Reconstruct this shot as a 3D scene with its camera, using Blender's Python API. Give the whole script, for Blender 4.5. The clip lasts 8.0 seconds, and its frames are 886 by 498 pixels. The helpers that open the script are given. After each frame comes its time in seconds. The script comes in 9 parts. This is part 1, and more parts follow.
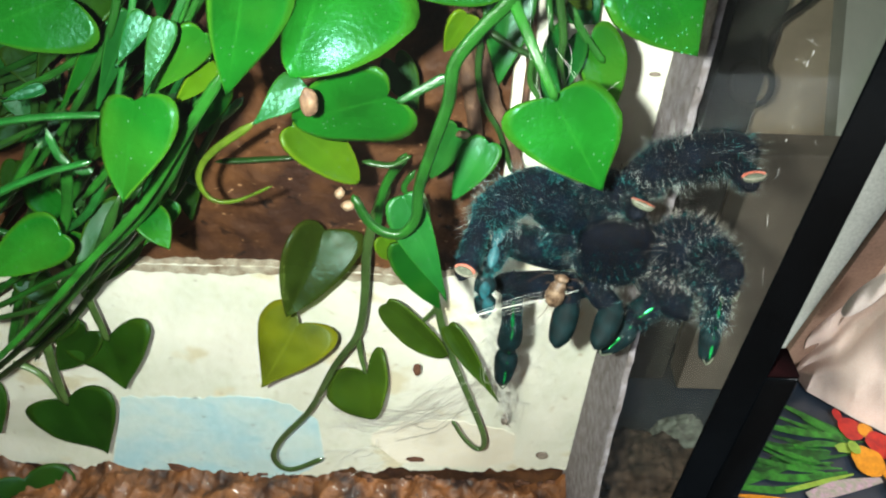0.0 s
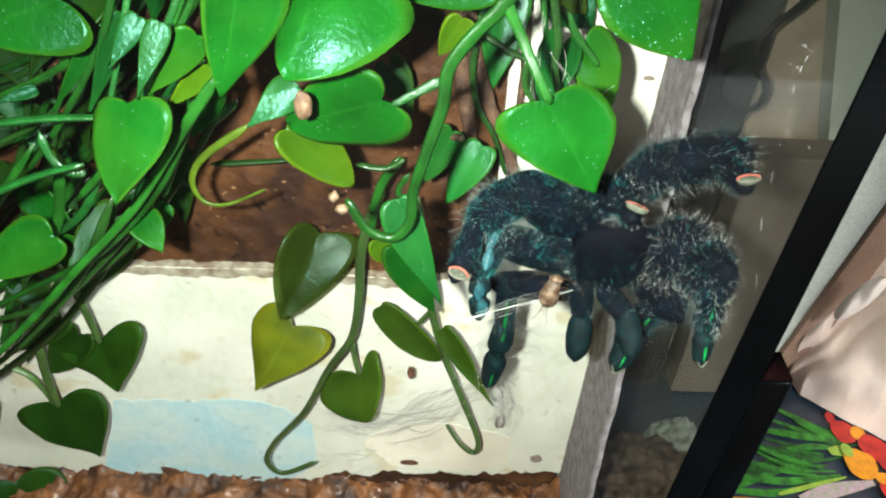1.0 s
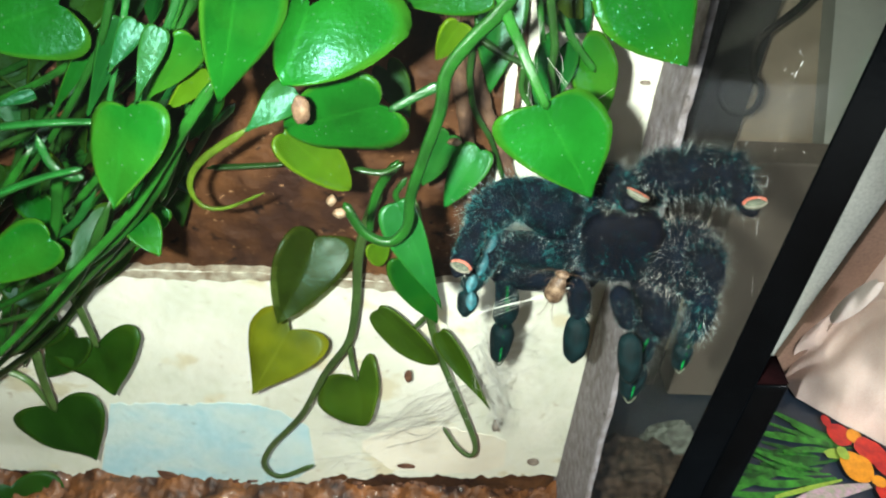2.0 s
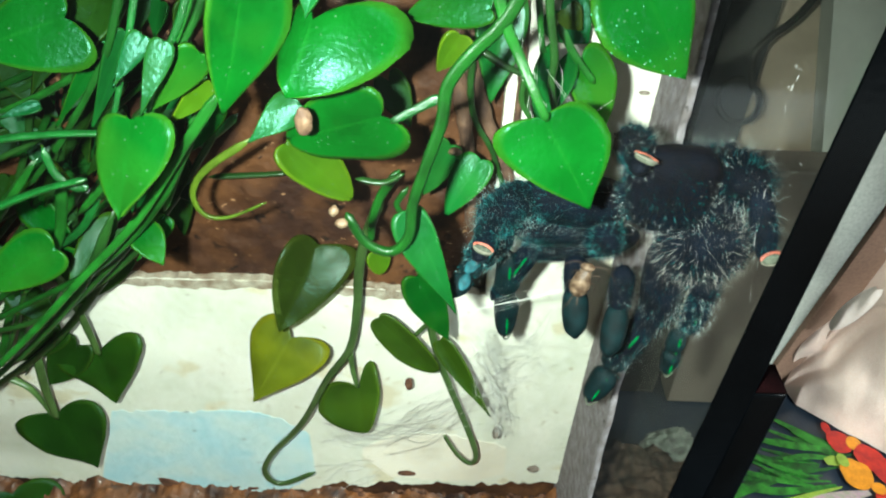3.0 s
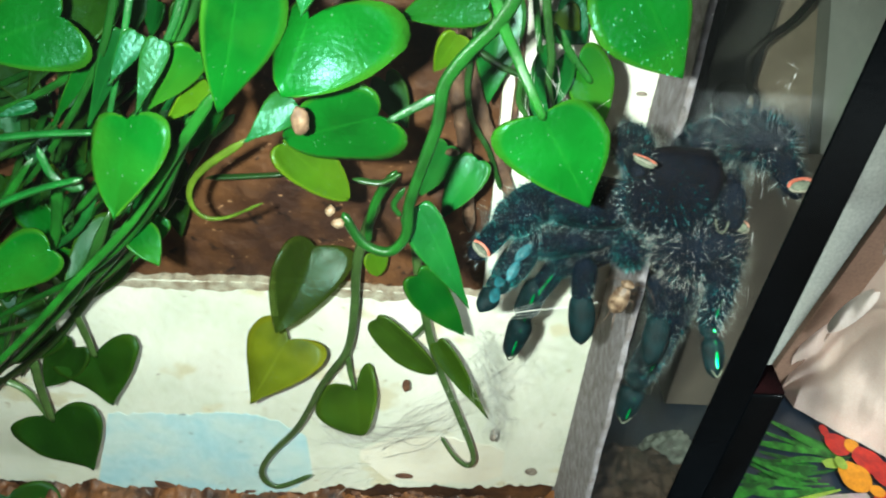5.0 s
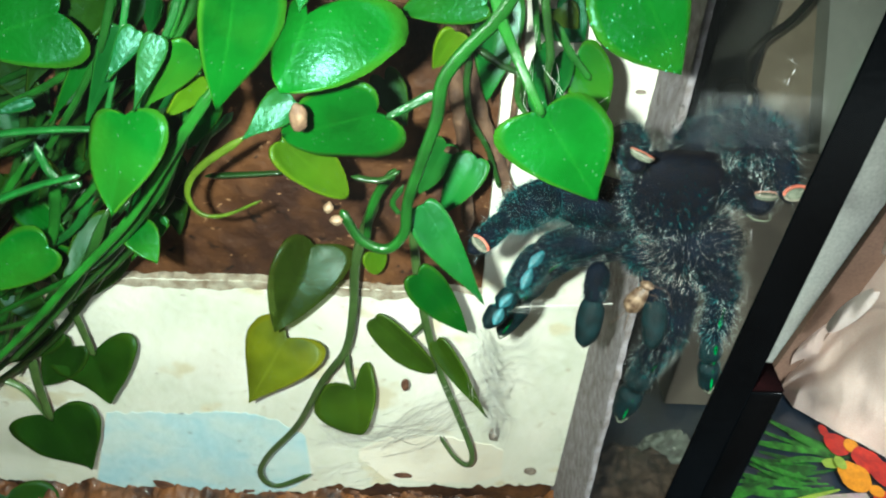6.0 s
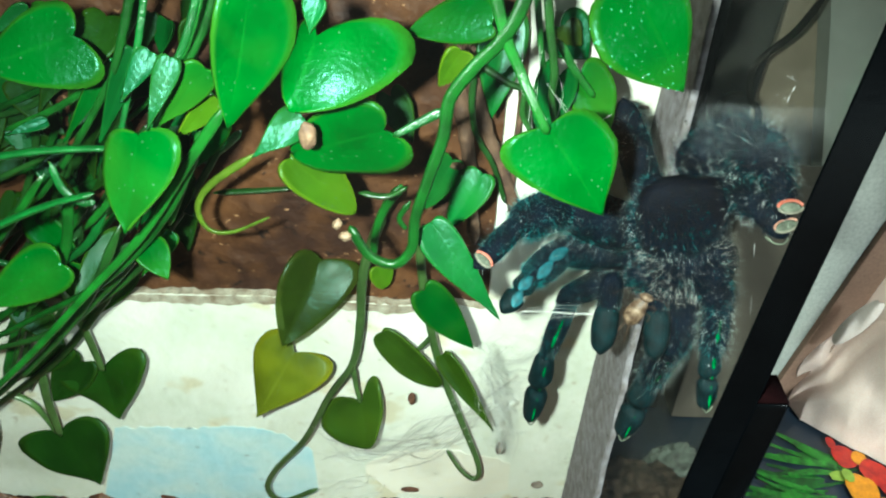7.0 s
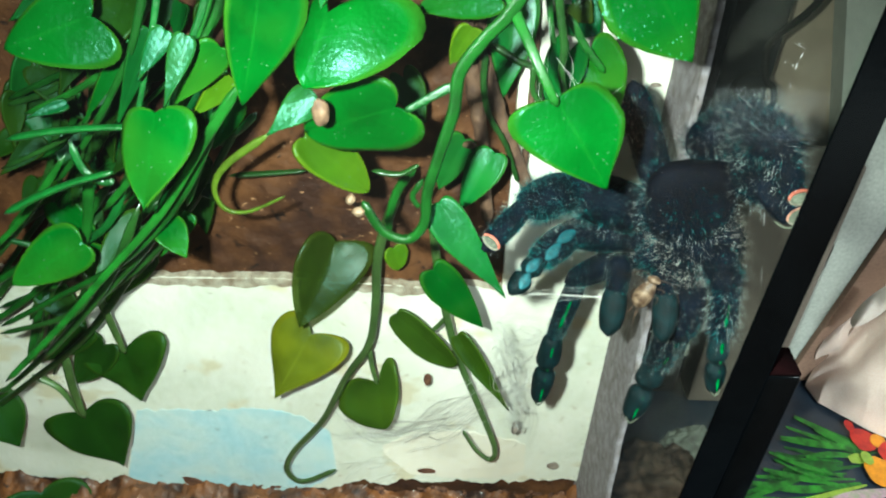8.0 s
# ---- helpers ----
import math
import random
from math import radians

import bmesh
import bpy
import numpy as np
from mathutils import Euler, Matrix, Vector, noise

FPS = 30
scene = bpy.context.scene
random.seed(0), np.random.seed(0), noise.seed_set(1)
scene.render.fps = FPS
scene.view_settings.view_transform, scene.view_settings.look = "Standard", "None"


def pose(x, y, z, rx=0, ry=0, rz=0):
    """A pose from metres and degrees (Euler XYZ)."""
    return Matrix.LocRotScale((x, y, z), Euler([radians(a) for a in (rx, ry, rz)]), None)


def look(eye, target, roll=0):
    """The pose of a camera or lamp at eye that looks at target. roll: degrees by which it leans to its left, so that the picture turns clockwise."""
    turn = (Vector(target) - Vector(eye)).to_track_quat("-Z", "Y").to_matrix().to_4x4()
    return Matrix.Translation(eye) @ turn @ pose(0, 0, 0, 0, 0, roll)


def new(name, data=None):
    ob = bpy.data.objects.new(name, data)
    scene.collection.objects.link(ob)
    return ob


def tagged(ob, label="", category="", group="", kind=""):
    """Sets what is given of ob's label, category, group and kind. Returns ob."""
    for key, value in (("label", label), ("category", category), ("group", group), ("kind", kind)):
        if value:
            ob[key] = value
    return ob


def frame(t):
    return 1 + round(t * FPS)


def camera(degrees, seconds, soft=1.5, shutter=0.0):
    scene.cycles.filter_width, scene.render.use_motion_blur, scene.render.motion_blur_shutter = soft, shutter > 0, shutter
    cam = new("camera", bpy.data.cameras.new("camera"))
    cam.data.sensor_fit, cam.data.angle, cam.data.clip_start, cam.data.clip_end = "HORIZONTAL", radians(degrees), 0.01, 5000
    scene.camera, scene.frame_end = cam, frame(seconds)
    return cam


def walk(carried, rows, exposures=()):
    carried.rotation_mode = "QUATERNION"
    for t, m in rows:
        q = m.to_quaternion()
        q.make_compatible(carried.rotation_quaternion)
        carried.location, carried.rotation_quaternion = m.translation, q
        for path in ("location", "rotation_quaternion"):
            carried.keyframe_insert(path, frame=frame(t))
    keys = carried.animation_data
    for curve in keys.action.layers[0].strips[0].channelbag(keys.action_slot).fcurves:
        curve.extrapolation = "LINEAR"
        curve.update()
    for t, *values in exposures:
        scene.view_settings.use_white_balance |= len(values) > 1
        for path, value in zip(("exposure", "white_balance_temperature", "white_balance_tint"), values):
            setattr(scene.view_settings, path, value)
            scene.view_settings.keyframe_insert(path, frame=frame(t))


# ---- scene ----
cam = camera(62.2, 8.0, soft=2.1, shutter=0.4)
walk(cam, [
    (0.0, pose(0.0001, 0.0002, 0.4965, 49.805, -1.511, 1.293)),
    (0.5, pose(0.0002, 0.0006, 0.4963, 49.926, -1.686, 1.159)),
    (1.0, pose(0.0001, 0.0006, 0.4966, 50.001, -1.871, 1.016)),
    (1.5, pose(0.0001, 0.0006, 0.4965, 50.089, -2.020, 0.835)),
    (3.0, pose(-0.0005, -0.0006, 0.4994, 50.701, -2.052, 0.824)),
    (3.5, pose(-0.0005, -0.0006, 0.4992, 50.932, -2.116, 0.783)),
    (4.0, pose(-0.0003, -0.0005, 0.4988, 50.977, -2.088, 0.691)),
    (4.5, pose(-0.0002, -0.0006, 0.4987, 50.980, -2.115, 0.728)),
    (6.0, pose(0.0003, -0.0011, 0.4971, 51.061, -2.178, 0.707)),
    (6.5, pose(-0.0003, -0.0028, 0.4998, 51.810, -1.830, 0.680)),
    (7.0, pose(-0.0006, -0.0032, 0.4994, 52.093, -1.731, 0.775)),
    (7.5, pose(0.0013, -0.0076, 0.4971, 51.304, -1.097, 1.302)),
    (8.0, pose(0.0009, -0.0084, 0.4973, 51.390, -0.551, 1.513)),
], [(0.0, 0.0, 6500, 10), (1.7, 0.0, 6500, 10), (3.2, 0.0, 6180, 0), (6.0, 0.0, 6220, 1), (7.0, 0.0, 6000, -6), (8.0, 0.0, 6080, -3)])

# ---- light ----
world = bpy.data.worlds.new("room_air")
scene.world = world
world.use_nodes = True
world.node_tree.nodes["Background"].inputs[0].default_value = (0.75, 0.85, 1.0, 1)
world.node_tree.nodes["Background"].inputs[1].default_value = 0.005


def lamp(name, kind, m, energy, colour, size):
    data = bpy.data.lights.new(name, kind)
    data.energy, data.color = energy, colour
    if kind == "AREA":
        data.size = size
    else:
        data.shadow_soft_size = size
    ob = new(name, data)
    ob.matrix_world = m
    return ob


# the small hard lamp held beside the lens, and two added fill lamps
torch = lamp("hand_torch", "SPOT", look((-0.025, -0.004, 0.503), (-0.02, 0.26, 0.14)), 14.0, (0.96, 1.0, 0.93), 0.004)
torch.data.spot_size, torch.data.spot_blend = radians(118), 1.0
# added fill aimed at the carton so that its reflection reads as haze
lamp("carton_fill", "AREA", look((0.70, -0.20, 0.72), (0.65, -0.70, 0.0)), 38.0, (0.92, 0.98, 1.0), 0.3)
# added fill, narrowed to brighten the cloth and boards alone
cloth_fill = lamp("cloth_fill", "AREA", look((0.55, -0.15, 0.75), (0.37, 0.38, 0.06)), 0.20, (1.0, 0.97, 0.94), 0.12)
cloth_fill.data.spread = radians(46)


# ---- materials ----
def material(name, colour, rough=0.5, metal=0.0, vary=0.25, scale=60.0, bump=0.1, bump_scale=400.0, coat=0.0, sheen=0.0, second=None, spec=0.5, trans=0.0, per_object=0.0):
    """A surface with two scales of variation and fine relief, at real size."""
    m = bpy.data.materials.new(name)
    m.use_nodes = True
    nt = m.node_tree
    n, l = nt.nodes, nt.links
    b = n["Principled BSDF"]
    co = n.new("ShaderNodeTexCoord")
    big = n.new("ShaderNodeTexNoise")
    big.inputs["Scale"].default_value, big.inputs["Detail"].default_value = scale, 6
    fine = n.new("ShaderNodeTexNoise")
    fine.inputs["Scale"].default_value, fine.inputs["Detail"].default_value = bump_scale, 4
    for t in (big, fine):
        l.new(co.outputs["Object"], t.inputs["Vector"])
    ramp = n.new("ShaderNodeValToRGB")
    dark = [c * (1 - vary) for c in colour] if second is None else second
    ramp.color_ramp.elements[0].position, ramp.color_ramp.elements[1].position = 0.35, 0.65
    ramp.color_ramp.elements[0].color, ramp.color_ramp.elements[1].color = (*dark, 1), (*colour, 1)
    l.new(big.outputs["Fac"], ramp.inputs["Fac"])
    grain = n.new("ShaderNodeMixRGB")
    grain.blend_type, grain.inputs[0].default_value = "OVERLAY", 0.35
    l.new(ramp.outputs["Color"], grain.inputs[1])
    l.new(fine.outputs["Fac"], grain.inputs[2])
    out = grain.outputs["Color"]
    if per_object:
        info = n.new("ShaderNodeObjectInfo")
        hsv = n.new("ShaderNodeHueSaturation")
        rng = n.new("ShaderNodeMapRange")
        rng.inputs["To Min"].default_value, rng.inputs["To Max"].default_value = 1 - per_object, 1 + per_object
        l.new(info.outputs["Random"], rng.inputs["Value"])
        l.new(rng.outputs["Result"], hsv.inputs["Value"])
        l.new(out, hsv.inputs["Color"])
        out = hsv.outputs["Color"]
    l.new(out, b.inputs["Base Color"])
    b.inputs["Roughness"].default_value, b.inputs["Metallic"].default_value = rough, metal
    b.inputs["Coat Weight"].default_value, b.inputs["Coat Roughness"].default_value = coat, 0.15
    b.inputs["Sheen Weight"].default_value = sheen
    b.inputs["Specular IOR Level"].default_value = spec
    if bump:
        bp = n.new("ShaderNodeBump")
        bp.inputs["Strength"].default_value, bp.inputs["Distance"].default_value = bump, 0.001
        l.new(fine.outputs["Fac"], bp.inputs["Height"])
        l.new(bp.outputs["Normal"], b.inputs["Normal"])
    if trans:
        tl = n.new("ShaderNodeBsdfTranslucent")
        mix = n.new("ShaderNodeMixShader")
        mix.inputs[0].default_value = trans
        l.new(out, tl.inputs["Color"])
        l.new(b.outputs[0], mix.inputs[1])
        l.new(tl.outputs[0], mix.inputs[2])
        l.new(mix.outputs[0], n["Material Output"].inputs["Surface"])
    return m


def leaf_material(name, body, rim, vein, rough, trans, wet=0.35, thin=0.0):
    """Moulded plastic leaf: body colour, paler rim and faint midrib by the leaf's own coordinates, water spots in the gloss."""
    m = bpy.data.materials.new(name)
    m.use_nodes = True
    nt = m.node_tree
    n, l = nt.nodes, nt.links
    b = n["Principled BSDF"]
    uv = n.new("ShaderNodeUVMap")
    sep = n.new("ShaderNodeSeparateXYZ")
    l.new(uv.outputs["UV"], sep.inputs[0])
    co = n.new("ShaderNodeTexCoord")
    noise_big = n.new("ShaderNodeTexNoise")
    noise_big.noise_dimensions = "4D"
    noise_big.inputs["Scale"].default_value, noise_big.inputs["Detail"].default_value = 48, 5
    who = n.new("ShaderNodeObjectInfo")
    shift = n.new("ShaderNodeMath")
    shift.operation, shift.inputs[1].default_value = "MULTIPLY", 40.0
    l.new(who.outputs["Random"], shift.inputs[0])
    l.new(shift.outputs[0], noise_big.inputs["W"])
    noise_age = n.new("ShaderNodeTexNoise")
    noise_age.noise_dimensions = "4D"
    noise_age.inputs["Scale"].default_value, noise_age.inputs["Detail"].default_value = 26, 2
    l.new(shift.outputs[0], noise_age.inputs["W"])
    noise_fine = n.new("ShaderNodeTexNoise")
    noise_fine.inputs["Scale"].default_value, noise_fine.inputs["Detail"].default_value = 650, 3
    spots = n.new("ShaderNodeTexVoronoi")
    spots.inputs["Scale"].default_value = 420
    for t in (noise_big, noise_fine, noise_age, spots):
        l.new(co.outputs["Object"], t.inputs["Vector"])
    base = n.new("ShaderNodeMixRGB")
    base.inputs[1].default_value = (*[c * 0.58 for c in body], 1)
    base.inputs[2].default_value = (*body, 1)
    blotch = n.new("ShaderNodeMapRange")
    blotch.inputs["From Min"].default_value, blotch.inputs["From Max"].default_value = 0.36, 0.64
    l.new(noise_big.outputs["Fac"], blotch.inputs["Value"])
    l.new(blotch.outputs["Result"], base.inputs[0])
    edge = n.new("ShaderNodeMapRange")
    edge.inputs["From Min"].default_value, edge.inputs["From Max"].default_value = 0.82, 1.0
    edge.inputs["To Max"].default_value = 0.38
    l.new(sep.outputs["Y"], edge.inputs["Value"])
    rimmed = n.new("ShaderNodeMixRGB")
    rimmed.inputs[2].default_value = (*rim, 1)
    l.new(edge.outputs["Result"], rimmed.inputs[0])
    aged = n.new("ShaderNodeMixRGB")
    aged.inputs[2].default_value = (*[0.35 * p + 0.65 * q for p, q in zip(body, rim)], 1)
    aging = n.new("ShaderNodeMapRange")
    aging.inputs["From Min"].default_value, aging.inputs["From Max"].default_value = 0.5, 0.72
    aging.inputs["To Max"].default_value = 0.5
    l.new(noise_age.outputs["Fac"], aging.inputs["Value"])
    l.new(aging.outputs["Result"], aged.inputs[0])
    l.new(base.outputs[0], aged.inputs[1])
    l.new(aged.outputs[0], rimmed.inputs[1])
    mid = n.new("ShaderNodeMapRange")
    mid.inputs["From Min"].default_value, mid.inputs["From Max"].default_value = 0.06, 0.0
    mid.inputs["To Max"].default_value = 0.5
    l.new(sep.outputs["Y"], mid.inputs["Value"])
    veined = n.new("ShaderNodeMixRGB")
    veined.inputs[2].default_value = (*vein, 1)
    l.new(mid.outputs["Result"], veined.inputs[0])
    l.new(rimmed.outputs[0], veined.inputs[1])
    info = n.new("ShaderNodeObjectInfo")
    rng = n.new("ShaderNodeMapRange")
    rng.inputs["To Min"].default_value, rng.inputs["To Max"].default_value = 0.8, 1.2
    l.new(info.outputs["Random"], rng.inputs["Value"])
    hsv = n.new("ShaderNodeHueSaturation")
    l.new(rng.outputs["Result"], hsv.inputs["Value"])
    l.new(veined.outputs[0], hsv.inputs["Color"])
    dust = n.new("ShaderNodeMapRange")
    dust.inputs["From Min"].default_value, dust.inputs["From Max"].default_value = 0.16, 0.04
    dust.inputs["To Max"].default_value = 0.14
    l.new(spots.outputs["Distance"], dust.inputs["Value"])
    flecks = n.new("ShaderNodeMath")
    flecks.operation = "MULTIPLY"
    fgate = n.new("ShaderNodeMapRange")
    fgate.inputs["From Min"].default_value, fgate.inputs["From Max"].default_value = 0.42, 0.55
    l.new(noise_big.outputs["Fac"], fgate.inputs["Value"])
    l.new(dust.outputs["Result"], flecks.inputs[0])
    l.new(fgate.outputs["Result"], flecks.inputs[1])
    dusty = n.new("ShaderNodeMixRGB")
    dusty.inputs[2].default_value = (0.3, 0.5, 0.4, 1)
    l.new(flecks.outputs[0], dusty.inputs[0])
    l.new(hsv.outputs[0], dusty.inputs[1])
    l.new(dusty.outputs[0], b.inputs["Base Color"])
    rr = n.new("ShaderNodeMapRange")
    rr.inputs["To Min"].default_value, rr.inputs["To Max"].default_value = rough * 0.75, rough * 1.35
    l.new(noise_big.outputs["Fac"], rr.inputs["Value"])
    l.new(rr.outputs["Result"], b.inputs["Roughness"])
    b.inputs["Coat Weight"].default_value, b.inputs["Coat Roughness"].default_value = wet, 0.3
    b.inputs["Specular IOR Level"].default_value, b.inputs["Specular Tint"].default_value = 0.12, (0.40, 1.0, 0.90, 1)
    bp = n.new("ShaderNodeBump")
    bp.inputs["Strength"].default_value, bp.inputs["Distance"].default_value = 0.36, 0.0006
    l.new(noise_fine.outputs["Fac"], bp.inputs["Height"])
    bp2 = n.new("ShaderNodeBump")
    bp2.inputs["Strength"].default_value, bp2.inputs["Distance"].default_value = 0.5, 0.002
    l.new(noise_big.outputs["Fac"], bp2.inputs["Height"])
    l.new(bp.outputs["Normal"], bp2.inputs["Normal"])
    l.new(bp2.outputs["Normal"], b.inputs["Normal"])
    tl = n.new("ShaderNodeBsdfTranslucent")
    mix = n.new("ShaderNodeMixShader")
    mix.inputs[0].default_value = trans
    l.new(dusty.outputs[0], tl.inputs["Color"])
    l.new(b.outputs[0], mix.inputs[1])
    l.new(tl.outputs[0], mix.inputs[2])
    l.new(mix.outputs[0], n["Material Output"].inputs["Surface"])
    if thin:
        clear = n.new("ShaderNodeBsdfTransparent")
        clear.inputs[0].default_value = (0.62, 0.75, 0.35, 1)
        film = n.new("ShaderNodeMixShader")
        film.inputs[0].default_value = thin
        l.new(mix.outputs[0], film.inputs[1])
        l.new(clear.outputs[0], film.inputs[2])
        l.new(film.outputs[0], n["Material Output"].inputs["Surface"])
    return m


def glass_material(name, haze, tint, streak, corner=1.0, grazing=0.3, straight=0.018):
    """Thin pane: clear, with its gloss at grazing angles, a film of dust and smears, and a painted veil toward +x."""
    m = bpy.data.materials.new(name)
    m.use_nodes = True
    nt = m.node_tree
    n, l = nt.nodes, nt.links
    n.remove(n["Principled BSDF"])
    clear = n.new("ShaderNodeBsdfTransparent")
    clear.inputs[0].default_value = (*tint, 1)
    gloss = n.new("ShaderNodeBsdfGlossy")
    gloss.inputs["Roughness"].default_value = 0.04
    film = n.new("ShaderNodeBsdfDiffuse")
    film.inputs[0].default_value = (0.55, 0.6, 0.58, 1)
    rim = n.new("ShaderNodeLayerWeight")
    rim.inputs["Blend"].default_value = 0.5
    power = n.new("ShaderNodeMath")
    power.operation, power.inputs[1].default_value = "POWER", 5
    fres = n.new("ShaderNodeMath")
    fres.operation, fres.inputs[1].default_value, fres.inputs[2].default_value = "MULTIPLY_ADD", grazing, straight
    l.new(rim.outputs["Facing"], power.inputs[0])
    l.new(power.outputs[0], fres.inputs[0])
    one = n.new("ShaderNodeMixShader")
    l.new(fres.outputs[0], one.inputs[0])
    l.new(clear.outputs[0], one.inputs[1])
    l.new(gloss.outputs[0], one.inputs[2])
    co = n.new("ShaderNodeTexCoord")
    mp = n.new("ShaderNodeMapping")
    mp.inputs["Scale"].default_value = (1, 1, streak)
    no = n.new("ShaderNodeTexNoise")
    no.inputs["Scale"].default_value, no.inputs["Detail"].default_value = 22, 8
    l.new(co.outputs["Object"], mp.inputs[0])
    l.new(mp.outputs[0], no.inputs["Vector"])
    rg = n.new("ShaderNodeMapRange")
    rg.inputs["From Min"].default_value, rg.inputs["From Max"].default_value = 0.35, 0.75
    rg.inputs["To Min"].default_value, rg.inputs["To Max"].default_value = haze * 0.4, haze * 1.6
    l.new(no.outputs["Fac"], rg.inputs["Value"])
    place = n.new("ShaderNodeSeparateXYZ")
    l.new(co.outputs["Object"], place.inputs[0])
    # film strengthens toward +x, painting in the pale veil of a reflection
    veil = n.new("ShaderNodeMapRange")
    veil.interpolation_type = "SMOOTHSTEP"
    veil.inputs["From Min"].default_value, veil.inputs["From Max"].default_value = 0.02, 0.085
    veil.inputs["To Min"].default_value, veil.inputs["To Max"].default_value = 1.0, corner
    l.new(place.outputs["X"], veil.inputs["Value"])
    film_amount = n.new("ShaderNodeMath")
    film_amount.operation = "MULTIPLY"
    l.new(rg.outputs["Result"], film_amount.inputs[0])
    l.new(veil.outputs["Result"], film_amount.inputs[1])
    two = n.new("ShaderNodeMixShader")
    l.new(film_amount.outputs[0], two.inputs[0])
    l.new(one.outputs[0], two.inputs[1])
    l.new(film.outputs[0], two.inputs[2])
    l.new(two.outputs[0], n["Material Output"].inputs["Surface"])
    return m


def speckle(m, colour, scale, amount):
    """Small dark specks and short streaks scattered over a painted surface."""
    n, l = m.node_tree.nodes, m.node_tree.links
    b = n["Principled BSDF"]
    was = b.inputs["Base Color"].links[0].from_socket
    co = n.new("ShaderNodeTexCoord")
    mp = n.new("ShaderNodeMapping")
    mp.inputs["Scale"].default_value = (0.8, 1, 1.1)
    spots = n.new("ShaderNodeTexNoise")
    spots.inputs["Scale"].default_value, spots.inputs["Detail"].default_value, spots.inputs["Roughness"].default_value = scale, 3, 0.55
    cut = n.new("ShaderNodeMapRange")
    cut.inputs["From Min"].default_value, cut.inputs["From Max"].default_value = amount, amount + 0.07
    mix = n.new("ShaderNodeMixRGB")
    mix.inputs[2].default_value = (*colour, 1)
    l.new(co.outputs["Object"], mp.inputs[0])
    l.new(mp.outputs[0], spots.inputs["Vector"])
    l.new(spots.outputs["Fac"], cut.inputs["Value"])
    l.new(cut.outputs["Result"], mix.inputs[0])
    l.new(was, mix.inputs[1])
    l.new(mix.outputs[0], b.inputs["Base Color"])


LEAF = leaf_material("leaf_plastic", (0.005, 0.079, 0.006), (0.045, 0.125, 0.006), (0.009, 0.094, 0.008), 0.27, 0.12, 0.02)
LEAF_GLOSS = leaf_material("leaf_plastic_wet", (0.005, 0.078, 0.016), (0.035, 0.12, 0.016), (0.015, 0.10, 0.025), 0.27, 0.2, 0.04)
LEAF_YELLOW = leaf_material("leaf_plastic_yellow", (0.105, 0.130, 0.004), (0.28, 0.27, 0.008), (0.13, 0.16, 0.01), 0.42, 0.25, 0.04)
# dark greens: some leaves' own, and shade held in deep tangle leaves
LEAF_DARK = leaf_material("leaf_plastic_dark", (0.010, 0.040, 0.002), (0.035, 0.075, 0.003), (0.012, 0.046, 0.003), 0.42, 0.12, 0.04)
LEAF_OLIVE = leaf_material("leaf_plastic_olive", (0.034, 0.078, 0.004), (0.085, 0.14, 0.006), (0.04, 0.09, 0.005), 0.38, 0.2, 0.15)
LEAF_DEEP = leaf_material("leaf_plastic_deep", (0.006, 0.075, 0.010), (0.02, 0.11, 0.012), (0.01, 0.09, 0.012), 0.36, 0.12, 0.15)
TWIG = material("dry_brown_twig", (0.14, 0.075, 0.04), 0.7, scale=120, bump=0.8, second=(0.06, 0.03, 0.018))
LEAF_LIGHT = leaf_material("leaf_plastic_light", (0.012, 0.15, 0.022), (0.06, 0.20, 0.02), (0.03, 0.17, 0.03), 0.24, 0.25, 0.2)
LEAF_LIME = leaf_material("leaf_plastic_lime", (0.060, 0.155, 0.004), (0.17, 0.25, 0.008), (0.07, 0.17, 0.006), 0.35, 0.25, 0.1)
LEAF_PALE = leaf_material("leaf_plastic_pale", (0.045, 0.085, 0.008), (0.10, 0.13, 0.012), (0.05, 0.095, 0.01), 0.28, 0.4, 0.15, 0.35)
STEM = material("stem_plastic", (0.012, 0.098, 0.009), 0.34, vary=0.6, scale=90, bump=0.35, bump_scale=1700, coat=0.25, trans=0.08, per_object=0.35, spec=0.5)
WATER = material("water_drop", (0.05, 0.24, 0.12), 0.15, vary=0.2, scale=300, bump=0.0, coat=0.6)
STEM_WET = material("stem_plastic_wet", (0.010, 0.11, 0.016), 0.3, vary=0.5, scale=90, bump=0.5, bump_scale=1300, coat=0.8, trans=0.08, per_object=0.2, spec=1.0)
STEM_LIME = material("stem_plastic_lime", (0.085, 0.15, 0.008), 0.4, vary=0.5, scale=120, bump=0.35, bump_scale=1300, coat=0.2, trans=0.1)
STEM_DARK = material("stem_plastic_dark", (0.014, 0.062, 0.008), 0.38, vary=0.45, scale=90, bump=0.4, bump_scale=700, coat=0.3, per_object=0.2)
STEM_OLIVE = material("stem_plastic_olive", (0.055, 0.11, 0.025), 0.33, vary=0.4, scale=90, bump=0.12, bump_scale=700, coat=0.25, per_object=0.2)
PAINT = material("old_white_paint", (0.80, 0.78, 0.67), 0.55, vary=0.18, scale=24, bump=0.5, bump_scale=200, second=(0.66, 0.67, 0.55))
PAINT_WARM = material("warm_white_paint", (0.84, 0.78, 0.64), 0.5, vary=0.10, scale=40, bump=0.3, bump_scale=200)
DIRT = material("grey_brown_grime", (0.42, 0.38, 0.29), 0.8, scale=120, bump=0.8, bump_scale=300, second=(0.20, 0.14, 0.09))
